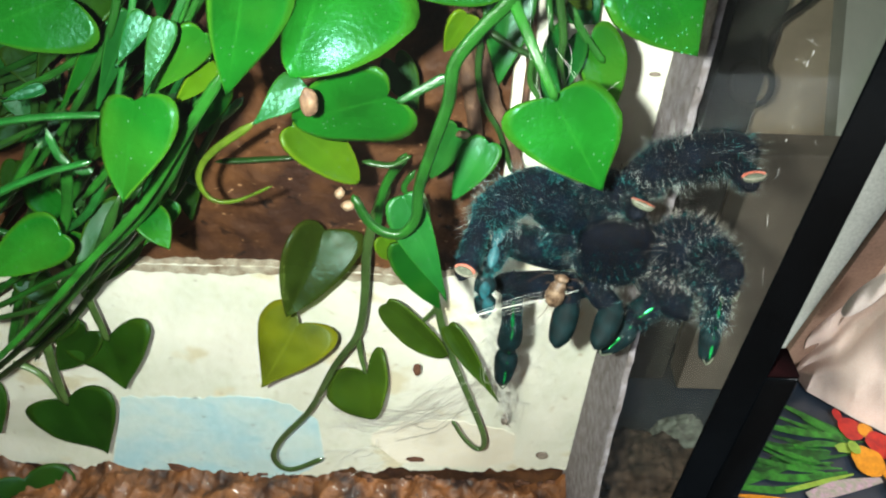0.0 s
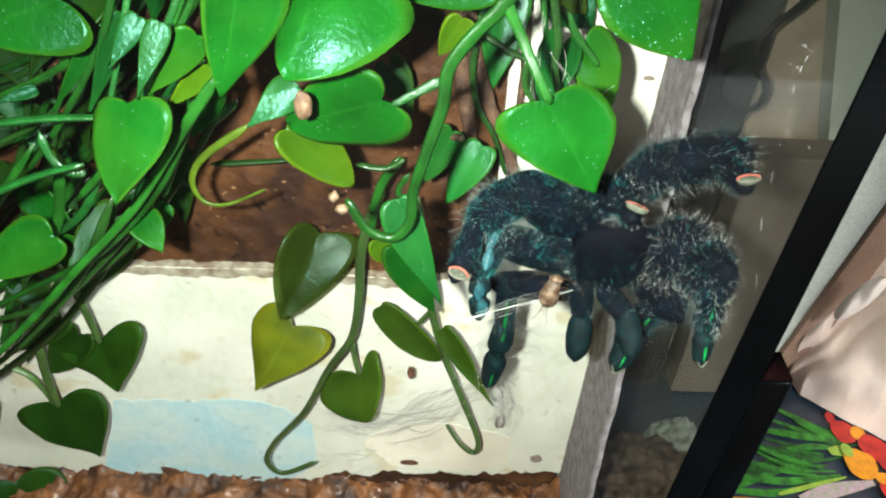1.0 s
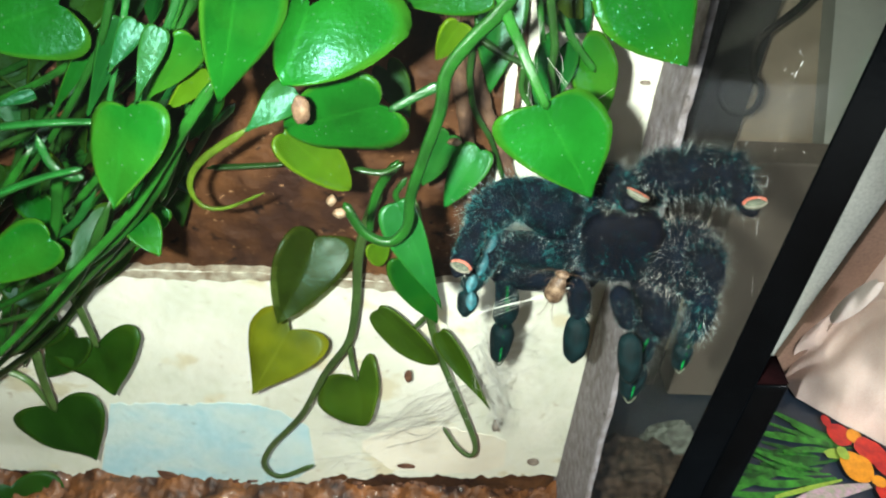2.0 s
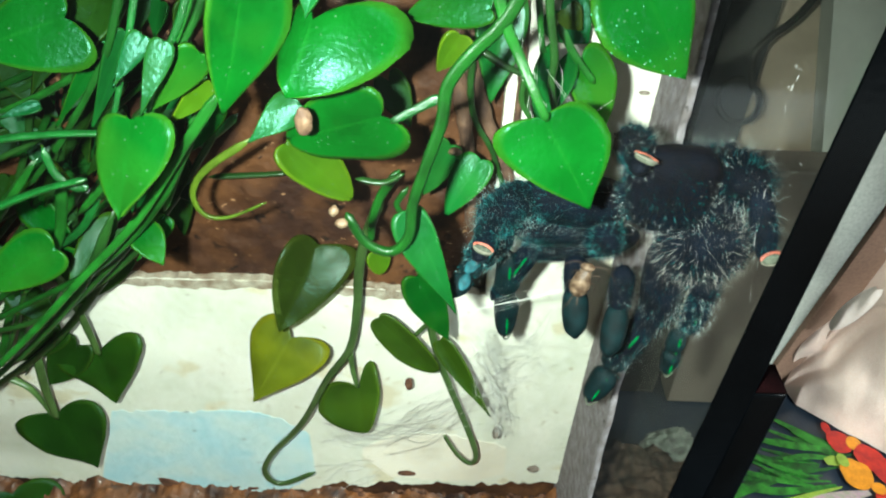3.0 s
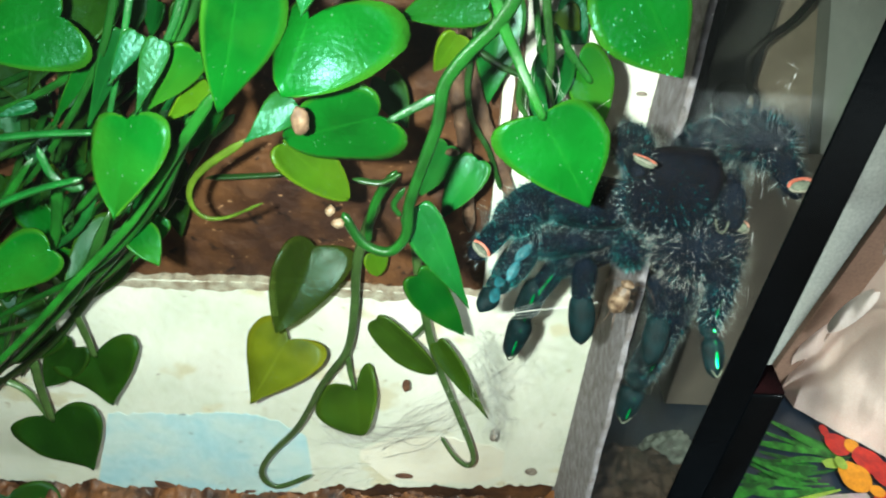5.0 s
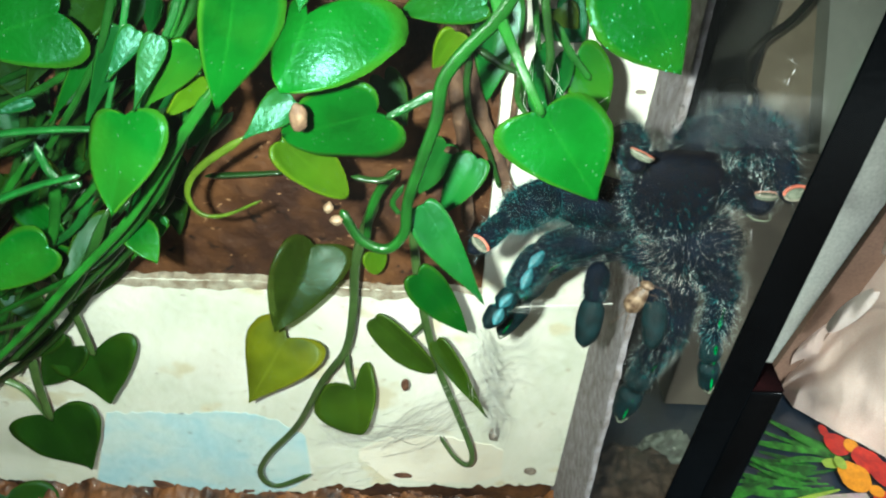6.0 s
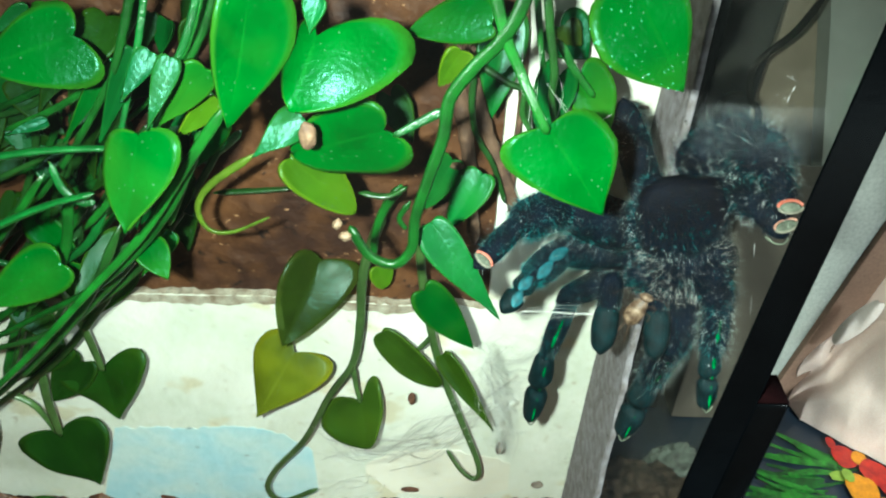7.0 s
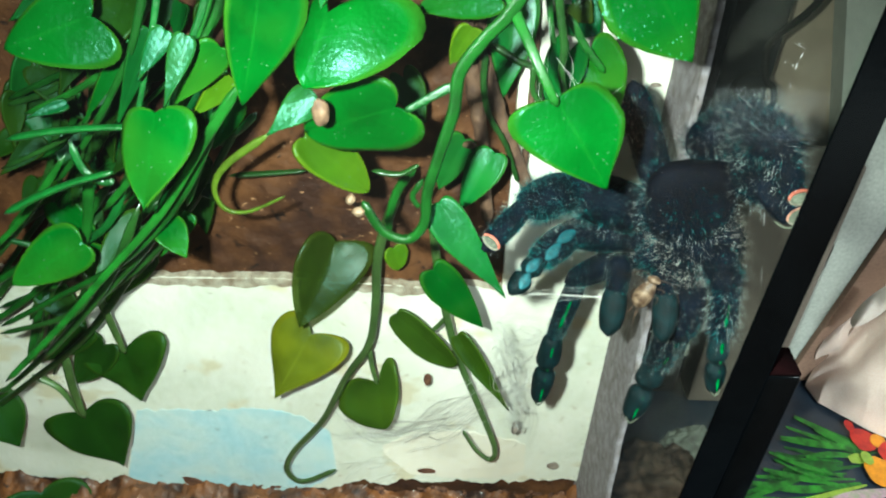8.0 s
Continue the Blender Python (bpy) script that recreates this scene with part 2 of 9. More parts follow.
PAINT_BLUE = material("pale_blue_paint", (0.40, 0.64, 0.70), 0.5, vary=0.15, scale=34, bump=0.4, bump_scale=200, second=(0.58, 0.70, 0.66))
PLASTER = material("grey_plaster", (0.25, 0.225, 0.24), 0.9, scale=190, bump=0.5, bump_scale=900, second=(0.15, 0.125, 0.12))
BROWN = material("damp_brown_wood", (0.115, 0.046, 0.016), 0.6, spec=0.25, scale=38, bump=1.0, bump_scale=240, second=(0.035, 0.014, 0.008))
SOIL = material("peat_soil", (0.22, 0.078, 0.020), 0.6, scale=60, bump=1.0, bump_scale=420, second=(0.024, 0.008, 0.004), coat=0.15)
CHIP = material("flaked_rust_paint", (0.18, 0.08, 0.045), 0.85, scale=160, bump=1.0, bump_scale=600, second=(0.06, 0.028, 0.018), spec=0.2)
BLACK = material("black_plastic_frame", (0.0009, 0.0012, 0.0015), 0.22, vary=0.3, scale=60, bump=0.05, bump_scale=500, spec=0.12)
RED_EDGE = material("dark_red_plastic", (0.0035, 0.0006, 0.0008), 0.9, vary=0.3, scale=60, bump=0.1, spec=0.03)
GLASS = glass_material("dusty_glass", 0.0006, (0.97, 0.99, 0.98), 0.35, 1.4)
GLASS_SIDE = glass_material("smeared_side_glass", 0.006, (0.80, 0.80, 0.77), 0.3, 1.0, 0.05, 0.010)
SMEAR = material("dried_smear", (0.42, 0.43, 0.40), 0.7, vary=0.2, scale=300, bump=0.3)
SILK = material("spider_silk", (0.78, 0.78, 0.72), 0.4, vary=0.1, scale=300, bump=0.0, trans=0.3)
SILK_GREY = material("grey_silk", (0.46, 0.43, 0.37), 0.8, vary=0.3, scale=300, bump=0.0)
TAN = material("dried_tan_husk", (0.17, 0.10, 0.055), 0.7, scale=260, bump=0.8, second=(0.085, 0.042, 0.022))
PREY = material("banded_prey_shell", (0.18, 0.12, 0.075), 0.55, scale=420, bump=0.6, second=(0.06, 0.03, 0.015))
CREAM = material("cream_pellet", (0.16, 0.11, 0.065), 0.6, scale=220, bump=0.4, second=(0.13, 0.07, 0.035))
SOIL_MIRRORED = material("dim_mirrored_soil", (0.075, 0.05, 0.036), 0.9, scale=160, bump=1.0, bump_scale=500, second=(0.010, 0.007, 0.005), spec=0.05)
SLAB_MIRRORED = material("pale_mirrored_slab", (0.16, 0.18, 0.15), 0.95, scale=120, bump=0.8, second=(0.05, 0.05, 0.04))
HUSK_GREY = material("grey_brown_debris", (0.30, 0.25, 0.20), 0.8, scale=200, bump=0.6, second=(0.14, 0.1, 0.08))
speckle(PAINT, (0.66, 0.60, 0.42), 34, 0.58)
speckle(PAINT, (0.50, 0.45, 0.32), 230, 0.66)
speckle(PAINT, (0.20, 0.15, 0.09), 240, 0.675)
speckle(PAINT_WARM, (0.40, 0.33, 0.22), 260, 0.72)
speckle(BROWN, (0.32, 0.17, 0.085), 330, 0.66)
speckle(BROWN, (0.012, 0.006, 0.004), 120, 0.64)
speckle(SOIL, (0.04, 0.016, 0.008), 160, 0.62)
speckle(PLASTER, (0.50, 0.47, 0.45), 500, 0.68)
speckle(PLASTER, (0.05, 0.04, 0.035), 240, 0.66)
speckle(PAINT_BLUE, (0.26, 0.32, 0.30), 170, 0.655)
# the spider
CUTICLE = material("black_blue_cuticle", (0.0012, 0.0040, 0.0095), 0.6, vary=0.6, scale=150, bump=0.8, bump_scale=1600, spec=0.1)
VELVET = material("dark_velvet_underside", (0.0006, 0.0016, 0.0045), 0.7, vary=0.5, scale=200, bump=0.5, bump_scale=1800, spec=0.08)
BRISTLE_DARK = material("black_bristle", (0.0025, 0.009, 0.016), 0.8, vary=0.3, scale=300, bump=0.0, spec=0.04)
BRISTLE_TEAL = material("teal_bristle", (0.028, 0.29, 0.29), 0.35, vary=0.5, scale=300, bump=0.0)
BRISTLE_PALE = material("pale_bristle", (0.62, 0.68, 0.62), 0.4, vary=0.3, scale=300, bump=0.0)
BRISTLE_PINK = material("pinkish_bristle", (0.56, 0.52, 0.45), 0.4, vary=0.3, scale=300, bump=0.0)
PAD_PINK = material("orange_pink_toe_pad", (0.33, 0.085, 0.05), 0.5, vary=0.35, scale=700, bump=0.3, bump_scale=2000)
PAD_DULL = material("dull_pink_toe_pad", (0.32, 0.15, 0.10), 0.6, vary=0.35, scale=700, bump=0.3, bump_scale=2000)
PAD_RIM = material("pale_toe_rim", (0.14, 0.13, 0.095), 0.7, vary=0.35, scale=700, bump=0.3, bump_scale=2000)
PAD_GREY = material("grey_green_toe_pad", (0.10, 0.11, 0.08), 0.8, vary=0.5, scale=700, bump=0.3, bump_scale=2000, spec=0.1)
SCOPULA = material("dark_teal_sole", (0.003, 0.014, 0.016), 0.55, vary=0.6, scale=260, bump=0.5, bump_scale=2000, spec=0.12)
SHEEN_GREEN = material("iridescent_green_streak", (0.016, 0.48, 0.11), 0.25, metal=0.7, vary=0.5, scale=500, bump=0.2)
SHEEN_BLUE = material("iridescent_blue_streak", (0.012, 0.085, 0.10), 0.5, metal=0.3, spec=0.3, vary=0.5, scale=500, bump=0.2)
# the room beside the tank
CLOTH = material("beige_cloth", (0.84, 0.67, 0.57), 0.9, vary=0.15, scale=30, bump=0.5, bump_scale=900, sheen=0.2)
# paler copy of the cloth colour, for the highlight on one fold
CLOTH_HIGHLIGHT = material("pale_fold_highlight", (0.80, 0.70, 0.62), 0.45, vary=0.12, scale=30, bump=0.3, bump_scale=500, sheen=0.2)
BOARD_BROWN = material("brown_board", (0.30, 0.185, 0.13), 0.6, vary=0.2, scale=25, bump=0.2)
BOARD_DARK = material("dark_panel", (0.005, 0.0045, 0.004), 0.8, vary=0.3, scale=25, bump=0.0)
BOX_BROWN = material("grey_brown_box", (0.15, 0.122, 0.098), 0.7, vary=0.3, scale=18, bump=0.0)
BOARD_TAUPE = material("taupe_board", (0.42, 0.34, 0.25), 0.6, vary=0.35, scale=14, bump=0.0)
CABLE = material("brown_cable", (0.014, 0.012, 0.009), 0.9, vary=0.3, scale=25, bump=0.0, spec=0.1)
BOARD_GREY = material("grey_green_board", (0.45, 0.48, 0.43), 0.6, vary=0.15, scale=25, bump=0.0)
OILCLOTH = material("dark_blue_oilcloth", (0.012, 0.02, 0.032), 0.35, vary=0.4, scale=30, bump=0.1, coat=0.2)
PRINT_GREEN = material("printed_green", (0.033, 0.198, 0.017), 0.35, scale=120, bump=0.0, second=(0.007, 0.055, 0.007), coat=0.2)
PRINT_DARK = material("printed_dark_green", (0.011, 0.088, 0.011), 0.35, scale=120, bump=0.0, second=(0.003, 0.028, 0.004), coat=0.2)
PRINT_LIME = material("printed_lime", (0.210, 0.312, 0.036), 0.35, scale=120, bump=0.0, coat=0.2)
PRINT_RED = material("printed_red", (0.432, 0.018, 0.007), 0.35, scale=120, bump=0.0, second=(0.252, 0.007, 0.007), coat=0.2)
PRINT_ORANGE = material("printed_orange", (0.572, 0.215, 0.007), 0.35, scale=120, bump=0.0, coat=0.2)
PRINT_PINK = material("printed_pink", (0.330, 0.210, 0.252), 0.35, scale=200, bump=0.0, second=(0.210, 0.228, 0.150), coat=0.2)
PLASTER_ROOM = material("room_wall_paint", (0.055, 0.052, 0.048), 0.8, vary=0.1, scale=4, bump=0.1, bump_scale=60)
CARTON = material("pale_carton", (0.80, 0.86, 0.86), 0.8, vary=0.12, scale=8, bump=0.0)
TABLE = material("table_wood", (0.12, 0.07, 0.04), 0.5, vary=0.3, scale=12, bump=0.2)


# ---- builders ----
def mesh_of(bm, name, mats, smooth=True):
    me = bpy.data.meshes.new(name)
    bm.to_mesh(me)
    bm.free()
    for m in (mats if isinstance(mats, (list, tuple)) else [mats]):
        me.materials.append(m)
    if smooth:
        me.shade_smooth()
    return me


def thing(name, bm, mats, label, category, m=None, group="", kind="", smooth=True):
    ob = new(name, mesh_of(bm, name, mats, smooth))
    if m is not None:
        ob.matrix_world = m
    return tagged(ob, label, category, group, kind)


def part(name, bm, mats, parent, label="", m=None, smooth=True):
    ob = new(name, bm if isinstance(bm, bpy.types.Mesh) else mesh_of(bm, name, mats, smooth))
    ob.parent = parent
    if m is not None:
        ob.matrix_basis = m
    if label:
        ob["label"] = label
    return ob


def base_empty(name, label, category, at=(0, 0, 0), group=""):
    ob = new(name)
    ob.empty_display_size = 0.01
    ob.location = at
    return tagged(ob, label, category, group)


def box(bm, lo, hi, bevel=0.0, mat=0):
    r = bmesh.ops.create_cube(bm, size=1.0)
    for v in r["verts"]:
        v.co = Vector([lo[i] + (v.co[i] + 0.5) * (hi[i] - lo[i]) for i in range(3)])
    fs = {f for v in r["verts"] for f in v.link_faces}
    for f in fs:
        f.material_index = mat
    if bevel:
        bmesh.ops.bevel(bm, geom=list({e for v in r["verts"] for e in v.link_edges}), offset=bevel, segments=2, affect="EDGES", profile=0.6)
    return bm


def curve_points(pts, n):
    """A smooth line through the points."""
    p = [Vector(q) for q in pts]
    p = [p[0] * 2 - p[1]] + p + [p[-1] * 2 - p[-2]]
    out = []
    for i in range(1, len(p) - 2):
        for k in range(n):
            t = k / n
            a, b, c, d = p[i - 1:i + 3]
            out.append(0.5 * (2 * b + (c - a) * t + (2 * a - 5 * b + 4 * c - d) * t * t + (3 * b - a - 3 * c + d) * t ** 3))
    return out + [p[-2]]


def tube(bm, pts, radius, sides=8, n=7, taper=0.55, tip=True, rib=0.0, wobble=0.0, mat=0):
    line = curve_points(pts, n) if n > 1 else [Vector(q) for q in pts]
    rings, side = [], None
    for i, q in enumerate(line):
        d = (line[min(i + 1, len(line) - 1)] - line[max(i - 1, 0)]).normalized()
        if side is None:
            side = d.orthogonal().normalized()
        side = (side - d * side.dot(d)).normalized()
        up = d.cross(side)
        s = i / (len(line) - 1)
        r = radius * (1 - (1 - taper) * s) * (1 + wobble * noise.noise(q * 300))
        if tip and i in (0, 1, len(line) - 1):
            r *= 0.25 if i else 0.15
            r *= 2.6 if i == 1 else 1.0
        rings.append([bm.verts.new(q + (side * math.cos(a) + up * math.sin(a)) * r * (1 + rib * math.cos(3 * a))) for a in [2 * math.pi * k / sides for k in range(sides)]])
    for a, b in zip(rings, rings[1:]):
        for k in range(sides):
            f = bm.faces.new((a[k], a[(k + 1) % sides], b[(k + 1) % sides], b[k]))
            f.material_index = mat
    for ring, turn in ((rings[0], -1), (rings[-1], 1)):
        f = bm.faces.new(ring[::turn])
        f.material_index = mat
    return bm


FACE = Vector((0.0, -0.74, 0.67))
VIEWER = Vector((-0.01, -0.03, 0.52))


def bezier(a, b, c, d, t):
    u = 1 - t
    return [a[k] * u ** 3 + 3 * b[k] * u * u * t + 3 * c[k] * u * t * t + d[k] * t ** 3 for k in (0, 1)]


def leaf_mesh(length, width, cup, bend, lobe, twist, seed, sharp=0.3, fold=0.0, wide=None):
    """A heart-shaped blade along +Y: pointed tip, round lobes, cupped or folded halves of unlike width, a creased midrib and a wavy rim."""
    rnd = random.Random(seed)
    ph = rnd.uniform(0, 6)
    bm = bmesh.new()
    uvs = bm.loops.layers.uv.new("UVMap")
    L = length
    coords = {}
    half, NT = 9, 6
    count = 2 * half + 1
    spine = [L * (1 - (k / (count - 1)) ** 0.9) for k in range(count)]
    mid = [bm.verts.new((0, y, 0)) for y in spine]
    for k, w in enumerate(mid):
        coords[w] = (spine[k] / L, 0.0, 1.0)
    for side, W, lob in ((1, width[0], lobe[0]), (-1, width[1], lobe[1])):
        far = (0.30 - 0.12 * sharp if wide is None else wide[0 if side > 0 else 1]) * L
        rim = [bezier((0, L), (max(0.16, 0.5 - 0.9 * sharp) * W, (1.0 - 0.22 * min(1.0, 2 * sharp)) * L), ((0.90 - 0.12 * sharp) * W, far + (0.46 - 0.12 * sharp) * (L - far)), (W, far), k / half) for k in range(half)]
        rim += [bezier((W, far), (1.06 * W, min(-0.06 * L, far - 0.25 * L) - 0.7 * lob * L), (0.40 * W, -1.5 * lob * L), (0, 0), k / half) for k in range(half + 1)]
        grid = []
        for k, (rx, ry) in enumerate(rim):
            row = [mid[k]]
            for j in range(1, NT + 1):
                t = j / NT
                x, y = rx * t, spine[k] + (ry - spine[k]) * t
                if k in (0, len(rim) - 1):
                    row.append(mid[k])
                    continue
                nick = 1 + (0.014 * noise.noise(Vector((k * 0.9, seed * 3.1, side))) if j == NT else 0.0)
                w = bm.verts.new((side * x * nick, y, 0))
                coords[w] = (y / L, t, W)
                row.append(w)
            grid.append(row)
        for a, b in zip(grid, grid[1:]):
            for j in range(NT):
                q = [a[j], a[j + 1], b[j + 1], b[j]]
                q = list(dict.fromkeys(q if side < 0 else q[::-1]))
                if len(q) > 2 and not bm.faces.get(q):
                    bm.faces.new(q)
    W = (width[0] + width[1]) / 2
    for w in bm.verts:
        x, y = w.co.x / coords[w][2], w.co.y / L
        t = coords[w][1]
        z = 2 * cup * W * x * x + fold * abs(w.co.x) - bend * L * y * abs(y) - 0.016 * W * math.exp(-(x * 7) ** 2)
        z += 0.05 * W * math.sin(y * 7 + ph) * t * t + twist * L * y * x * 0.5 + 0.03 * W * noise.noise(Vector((x * 1.5, y * 3, seed)))
        w.co.z = z
    for f in bm.faces:
        for lp in f.loops:
            lp[uvs].uv = coords[lp.vert][:2]
    bmesh.ops.recalc_face_normals(bm, faces=bm.faces)
    return bm


leaf_count = [0]


def leaf(parent, base, tip, width, mat=None, turn=(0, 0, 0), cup=0.10, bend=0.06, lobe=0.22, twist=0.0, label="", name="leaf", sharp=0.3, fold=0.0, wide=None):
    """A leaf from its base to its tip, with one width or a width for each half; turn leans its face away from the viewer's side of the tank."""
    width = width if isinstance(width, tuple) else (width / 2, width / 2)
    lobe = lobe if isinstance(lobe, tuple) else (lobe, lobe)
    leaf_count[0] += 1
    b, t = Vector(base), Vector(tip)
    y = (t - b)
    length = y.length
    y.normalize()
    f = ((VIEWER - (b + t) / 2).normalized() + Vector(turn)).normalized()
    z = (f - y * f.dot(y)).normalized()
    x = y.cross(z)
    bm = leaf_mesh(length, width, cup, bend, lobe, twist, leaf_count[0], sharp, fold, wide)
    m = Matrix.Translation(b) @ Matrix((x, y, z)).transposed().to_4x4()
    ob = part(name, bm, mat or LEAF, parent, label, m)
    sol = ob.modifiers.new("thickness", "SOLIDIFY")
    sol.thickness, sol.offset = 0.0011, 0
    return ob


def droplets(leaf_ob, count, seed):
    """Small water drops clinging to one half of a leaf's face."""
    rnd = random.Random(seed)
    face = [v.co for v in leaf_ob.data.vertices]
    half = [c for c in face if c.x > 0.001 and 0.0 < c.y]
    for _ in range(count):
        c = rnd.choice(half)
        p = c + Vector((rnd.gauss(0, 0.0010), rnd.gauss(0, 0.0010), 0))
        near = min(face, key=lambda q: (q.x - p.x) ** 2 + (q.y - p.y) ** 2)
        bm = bmesh.new()
        size = rnd.uniform(0.00010, 0.00028)
        bmesh.ops.create_icosphere(bm, subdivisions=2, radius=size, matrix=Matrix.Diagonal((1, rnd.uniform(1.0, 1.5), 0.5, 1)))
        part("water_drop", bm, WATER, leaf_ob, m=Matrix.Translation((near.x, near.y, near.z + 0.00055)))


def stem(parent, pts, radius, mat=None, taper=0.7, name="stem", label="", rib=0.2, sides=12):
    bm = tube(bmesh.new(), pts, radius, sides=sides, taper=taper, rib=rib, wobble=0.06)
    return part(name, bm, mat or STEM, parent, label)


def ragged(bm, pts_lo, pts_hi, thick, seed, amp, steps=90, y=0.0, top=0.3, worn=False):
    """An upright slab between a lower and an upper line in x and z, with chipped edges and thickness, its face at y."""
    def at(line, s):
        k = s * (len(line) - 1)
        i = min(int(k), len(line) - 2)
        return [line[i][c] + (line[i + 1][c] - line[i][c]) * (k - i) for c in (0, 1)]
    cols = []
    for i in range(steps + 1):
        s = i / steps
        lo, hi = at(pts_lo, s), at(pts_hi, s)
        jl = amp * (noise.noise(Vector((lo[0] * 60, seed, 0))) + 0.4 * noise.noise(Vector((lo[0] * 210, seed, 3))) + 0.1 * noise.noise(Vector((lo[0] * 600, seed, 9))))
        jh = amp * top * (0.12 * noise.noise(Vector((hi[0] * 500, seed, 11))) + noise.noise(Vector((hi[0] * 60, seed, 5))) + 0.7 * noise.noise(Vector((hi[0] * 210, seed, 7))))
        cols.append([bm.verts.new(q) for q in ((lo[0], y + thick, lo[1] + jl), (lo[0], y, lo[1] + jl + min(0.0006, 0.25 * thick)), (hi[0], y, hi[1] + jh - min(0.0006, 0.25 * thick)), (hi[0], y + thick, hi[1] + jh))])
    for a, b in zip(cols, cols[1:]):
        for k in range(4):
            bm.faces.new((a[k], b[k], b[(k + 1) % 4], a[(k + 1) % 4])).material_index = 1 if worn and k == 2 else 0
    bm.faces.new(cols[0])
    bm.faces.new(cols[-1][::-1])
    bmesh.ops.recalc_face_normals(bm, faces=bm.faces)
    return bm


def structure(name, bm, mats, label, category, smooth=False):
    return thing(name, bm, mats, label, category, kind="structure", smooth=smooth)


def relief(bm, lo, hi, nx, nz, amp, scale, y):
    """An upright sheet with a rough front, closed behind."""
    g = []
    for i in range(nx + 1):
        col = []
        for k in range(nz + 1):
            x, z = lo[0] + (hi[0] - lo[0]) * i / nx, lo[1] + (hi[1] - lo[1]) * k / nz
            d = amp * (noise.noise(Vector((x, z, 1)) * scale) + 0.5 * noise.noise(Vector((x, z, 4)) * scale * 2.7))
            col.append(bm.verts.new((x, y - abs(d), z)))
        g.append(col)
    for i in range(nx):
        for k in range(nz):
            bm.faces.new((g[i][k], g[i + 1][k], g[i + 1][k + 1], g[i][k + 1]))
    box(bm, (lo[0], y + 0.0005, lo[1]), (hi[0], y + 0.012, hi[1]))
    return bm


# ---- the tank ----
SIDE, FRONT, BACK = 0.0888, 0.147, 0.275
structure("wall_back", relief(bmesh.new(), (-0.36, 0.0), (SIDE + 0.012, 0.56), 150, 190, 0.0034, 45, BACK + 0.0052), BROWN, "rough damp brown wooden back panel of the tank", "back panel", smooth=True)
structure("paint_band", ragged(bmesh.new(), [(-0.4436, 0.0693), (-0.2871, 0.0691), (-0.2411, 0.0609), (-0.1787, 0.0527), (-0.1020, 0.0574), (-0.0484, 0.0713), (0.0851, 0.0786)], [(-0.3413, 0.2491), (-0.2217, 0.2501), (-0.1456, 0.2487), (-0.0801, 0.2499), (-0.0178, 0.2463), (0.0335, 0.2468), (0.0871, 0.2464)], 0.0046, 3, 0.0070, 420, BACK, worn=True), [PAINT, DIRT], "old cream-white painted rail, flaked along its edges", "painted board")
structure("dirt_strip", ragged(bmesh.new(), [(-0.3444, 0.2437), (-0.2237, 0.2447), (-0.1470, 0.2422), (-0.0808, 0.2437), (-0.0178, 0.2401), (-0.0006, 0.2421)], [(-0.3420, 0.2479), (-0.2222, 0.2489), (-0.1458, 0.2476), (-0.0802, 0.2487), (-0.0178, 0.2452), (-0.0007, 0.2460)], 0.0004, 33, 0.0035, 260, BACK - 0.0003), DIRT, "grey-brown grime along the rail's upper edge", "grime")
structure("paint_stile", ragged(bmesh.new(), [(0.0264, 0.2424), (0.0871, 0.2440)], [(0.0264, 0.5600), (0.0907, 0.5600)], 0.0072, 11, 0.001, 30, BACK - 0.0003), PAINT, "old cream-white painted upright board with stains", "painted board")
structure("paint_patch", ragged(bmesh.new(), [(-0.2168, 0.0573), (-0.1948, 0.0478), (-0.1640, 0.0484), (-0.1334, 0.0489), (-0.1020, 0.0556), (-0.0722, 0.0791)], [(-0.1896, 0.1398), (-0.1729, 0.1417), (-0.1496, 0.1409), (-0.1153, 0.1449), (-0.0906, 0.1410), (-0.0731, 0.1211)], 0.0003, 21, 0.0050, 300, BACK - 0.0002, 0.75), PAINT_BLUE, "pale blue flaked patch on the cream paint", "paint patch")

structure("fresh_paint", ragged(bmesh.new(), [(-0.0410, 0.1019), (-0.0233, 0.0830), (0.0025, 0.0790), (0.0321, 0.0800), (0.0495, 0.0890)], [(-0.0407, 0.1108), (-0.0264, 0.1231), (-0.0057, 0.1287), (0.0254, 0.1260), (0.0489, 0.1158)], 0.0004, 27, 0.0035, 200, BACK - 0.0003, 0.6), PAINT_WARM, "smoother warm white patch on the cream paint", "paint patch")


def lean(z):
    """The line of the white board's outer edge, a little out of plumb."""
    return 0.0843 + 0.0115 * z


def side_post():
    """The rough grey reveal beside the white board, an upright strip with an uneven front edge."""
    bm = bmesh.new()
    cols = []
    for k in range(301):
        z = 0.0 + 0.56 * k / 300
        e = 0.0035 * noise.noise(Vector((z * 40, 2, 0))) + 0.0016 * noise.noise(Vector((z * 160, 5, 0)))
        front = 0.2070 + 0.085 * z + e
        row = []
        for j in range(33):
            y = BACK + 0.006 + (front - BACK - 0.006) * j / 32
            row.append(bm.verts.new((lean(z) - 0.0008 * abs(noise.noise(Vector((y, z, 0)) * 120)) - 0.0006 * noise.noise(Vector((y * 1.6, z, 3)) * 500), y, z)))
        row.append(bm.verts.new((lean(z) + 0.0027, front + 0.001, z)))
        cols.append(row)
    for a, b in zip(cols, cols[1:]):
        for j in range(33):
            bm.faces.new((a[j], b[j], b[j + 1], a[j + 1]))
    return bm


structure("wall_reveal", side_post(), PLASTER, "rough lilac-grey plaster reveal beside the white board", "reveal", smooth=True)


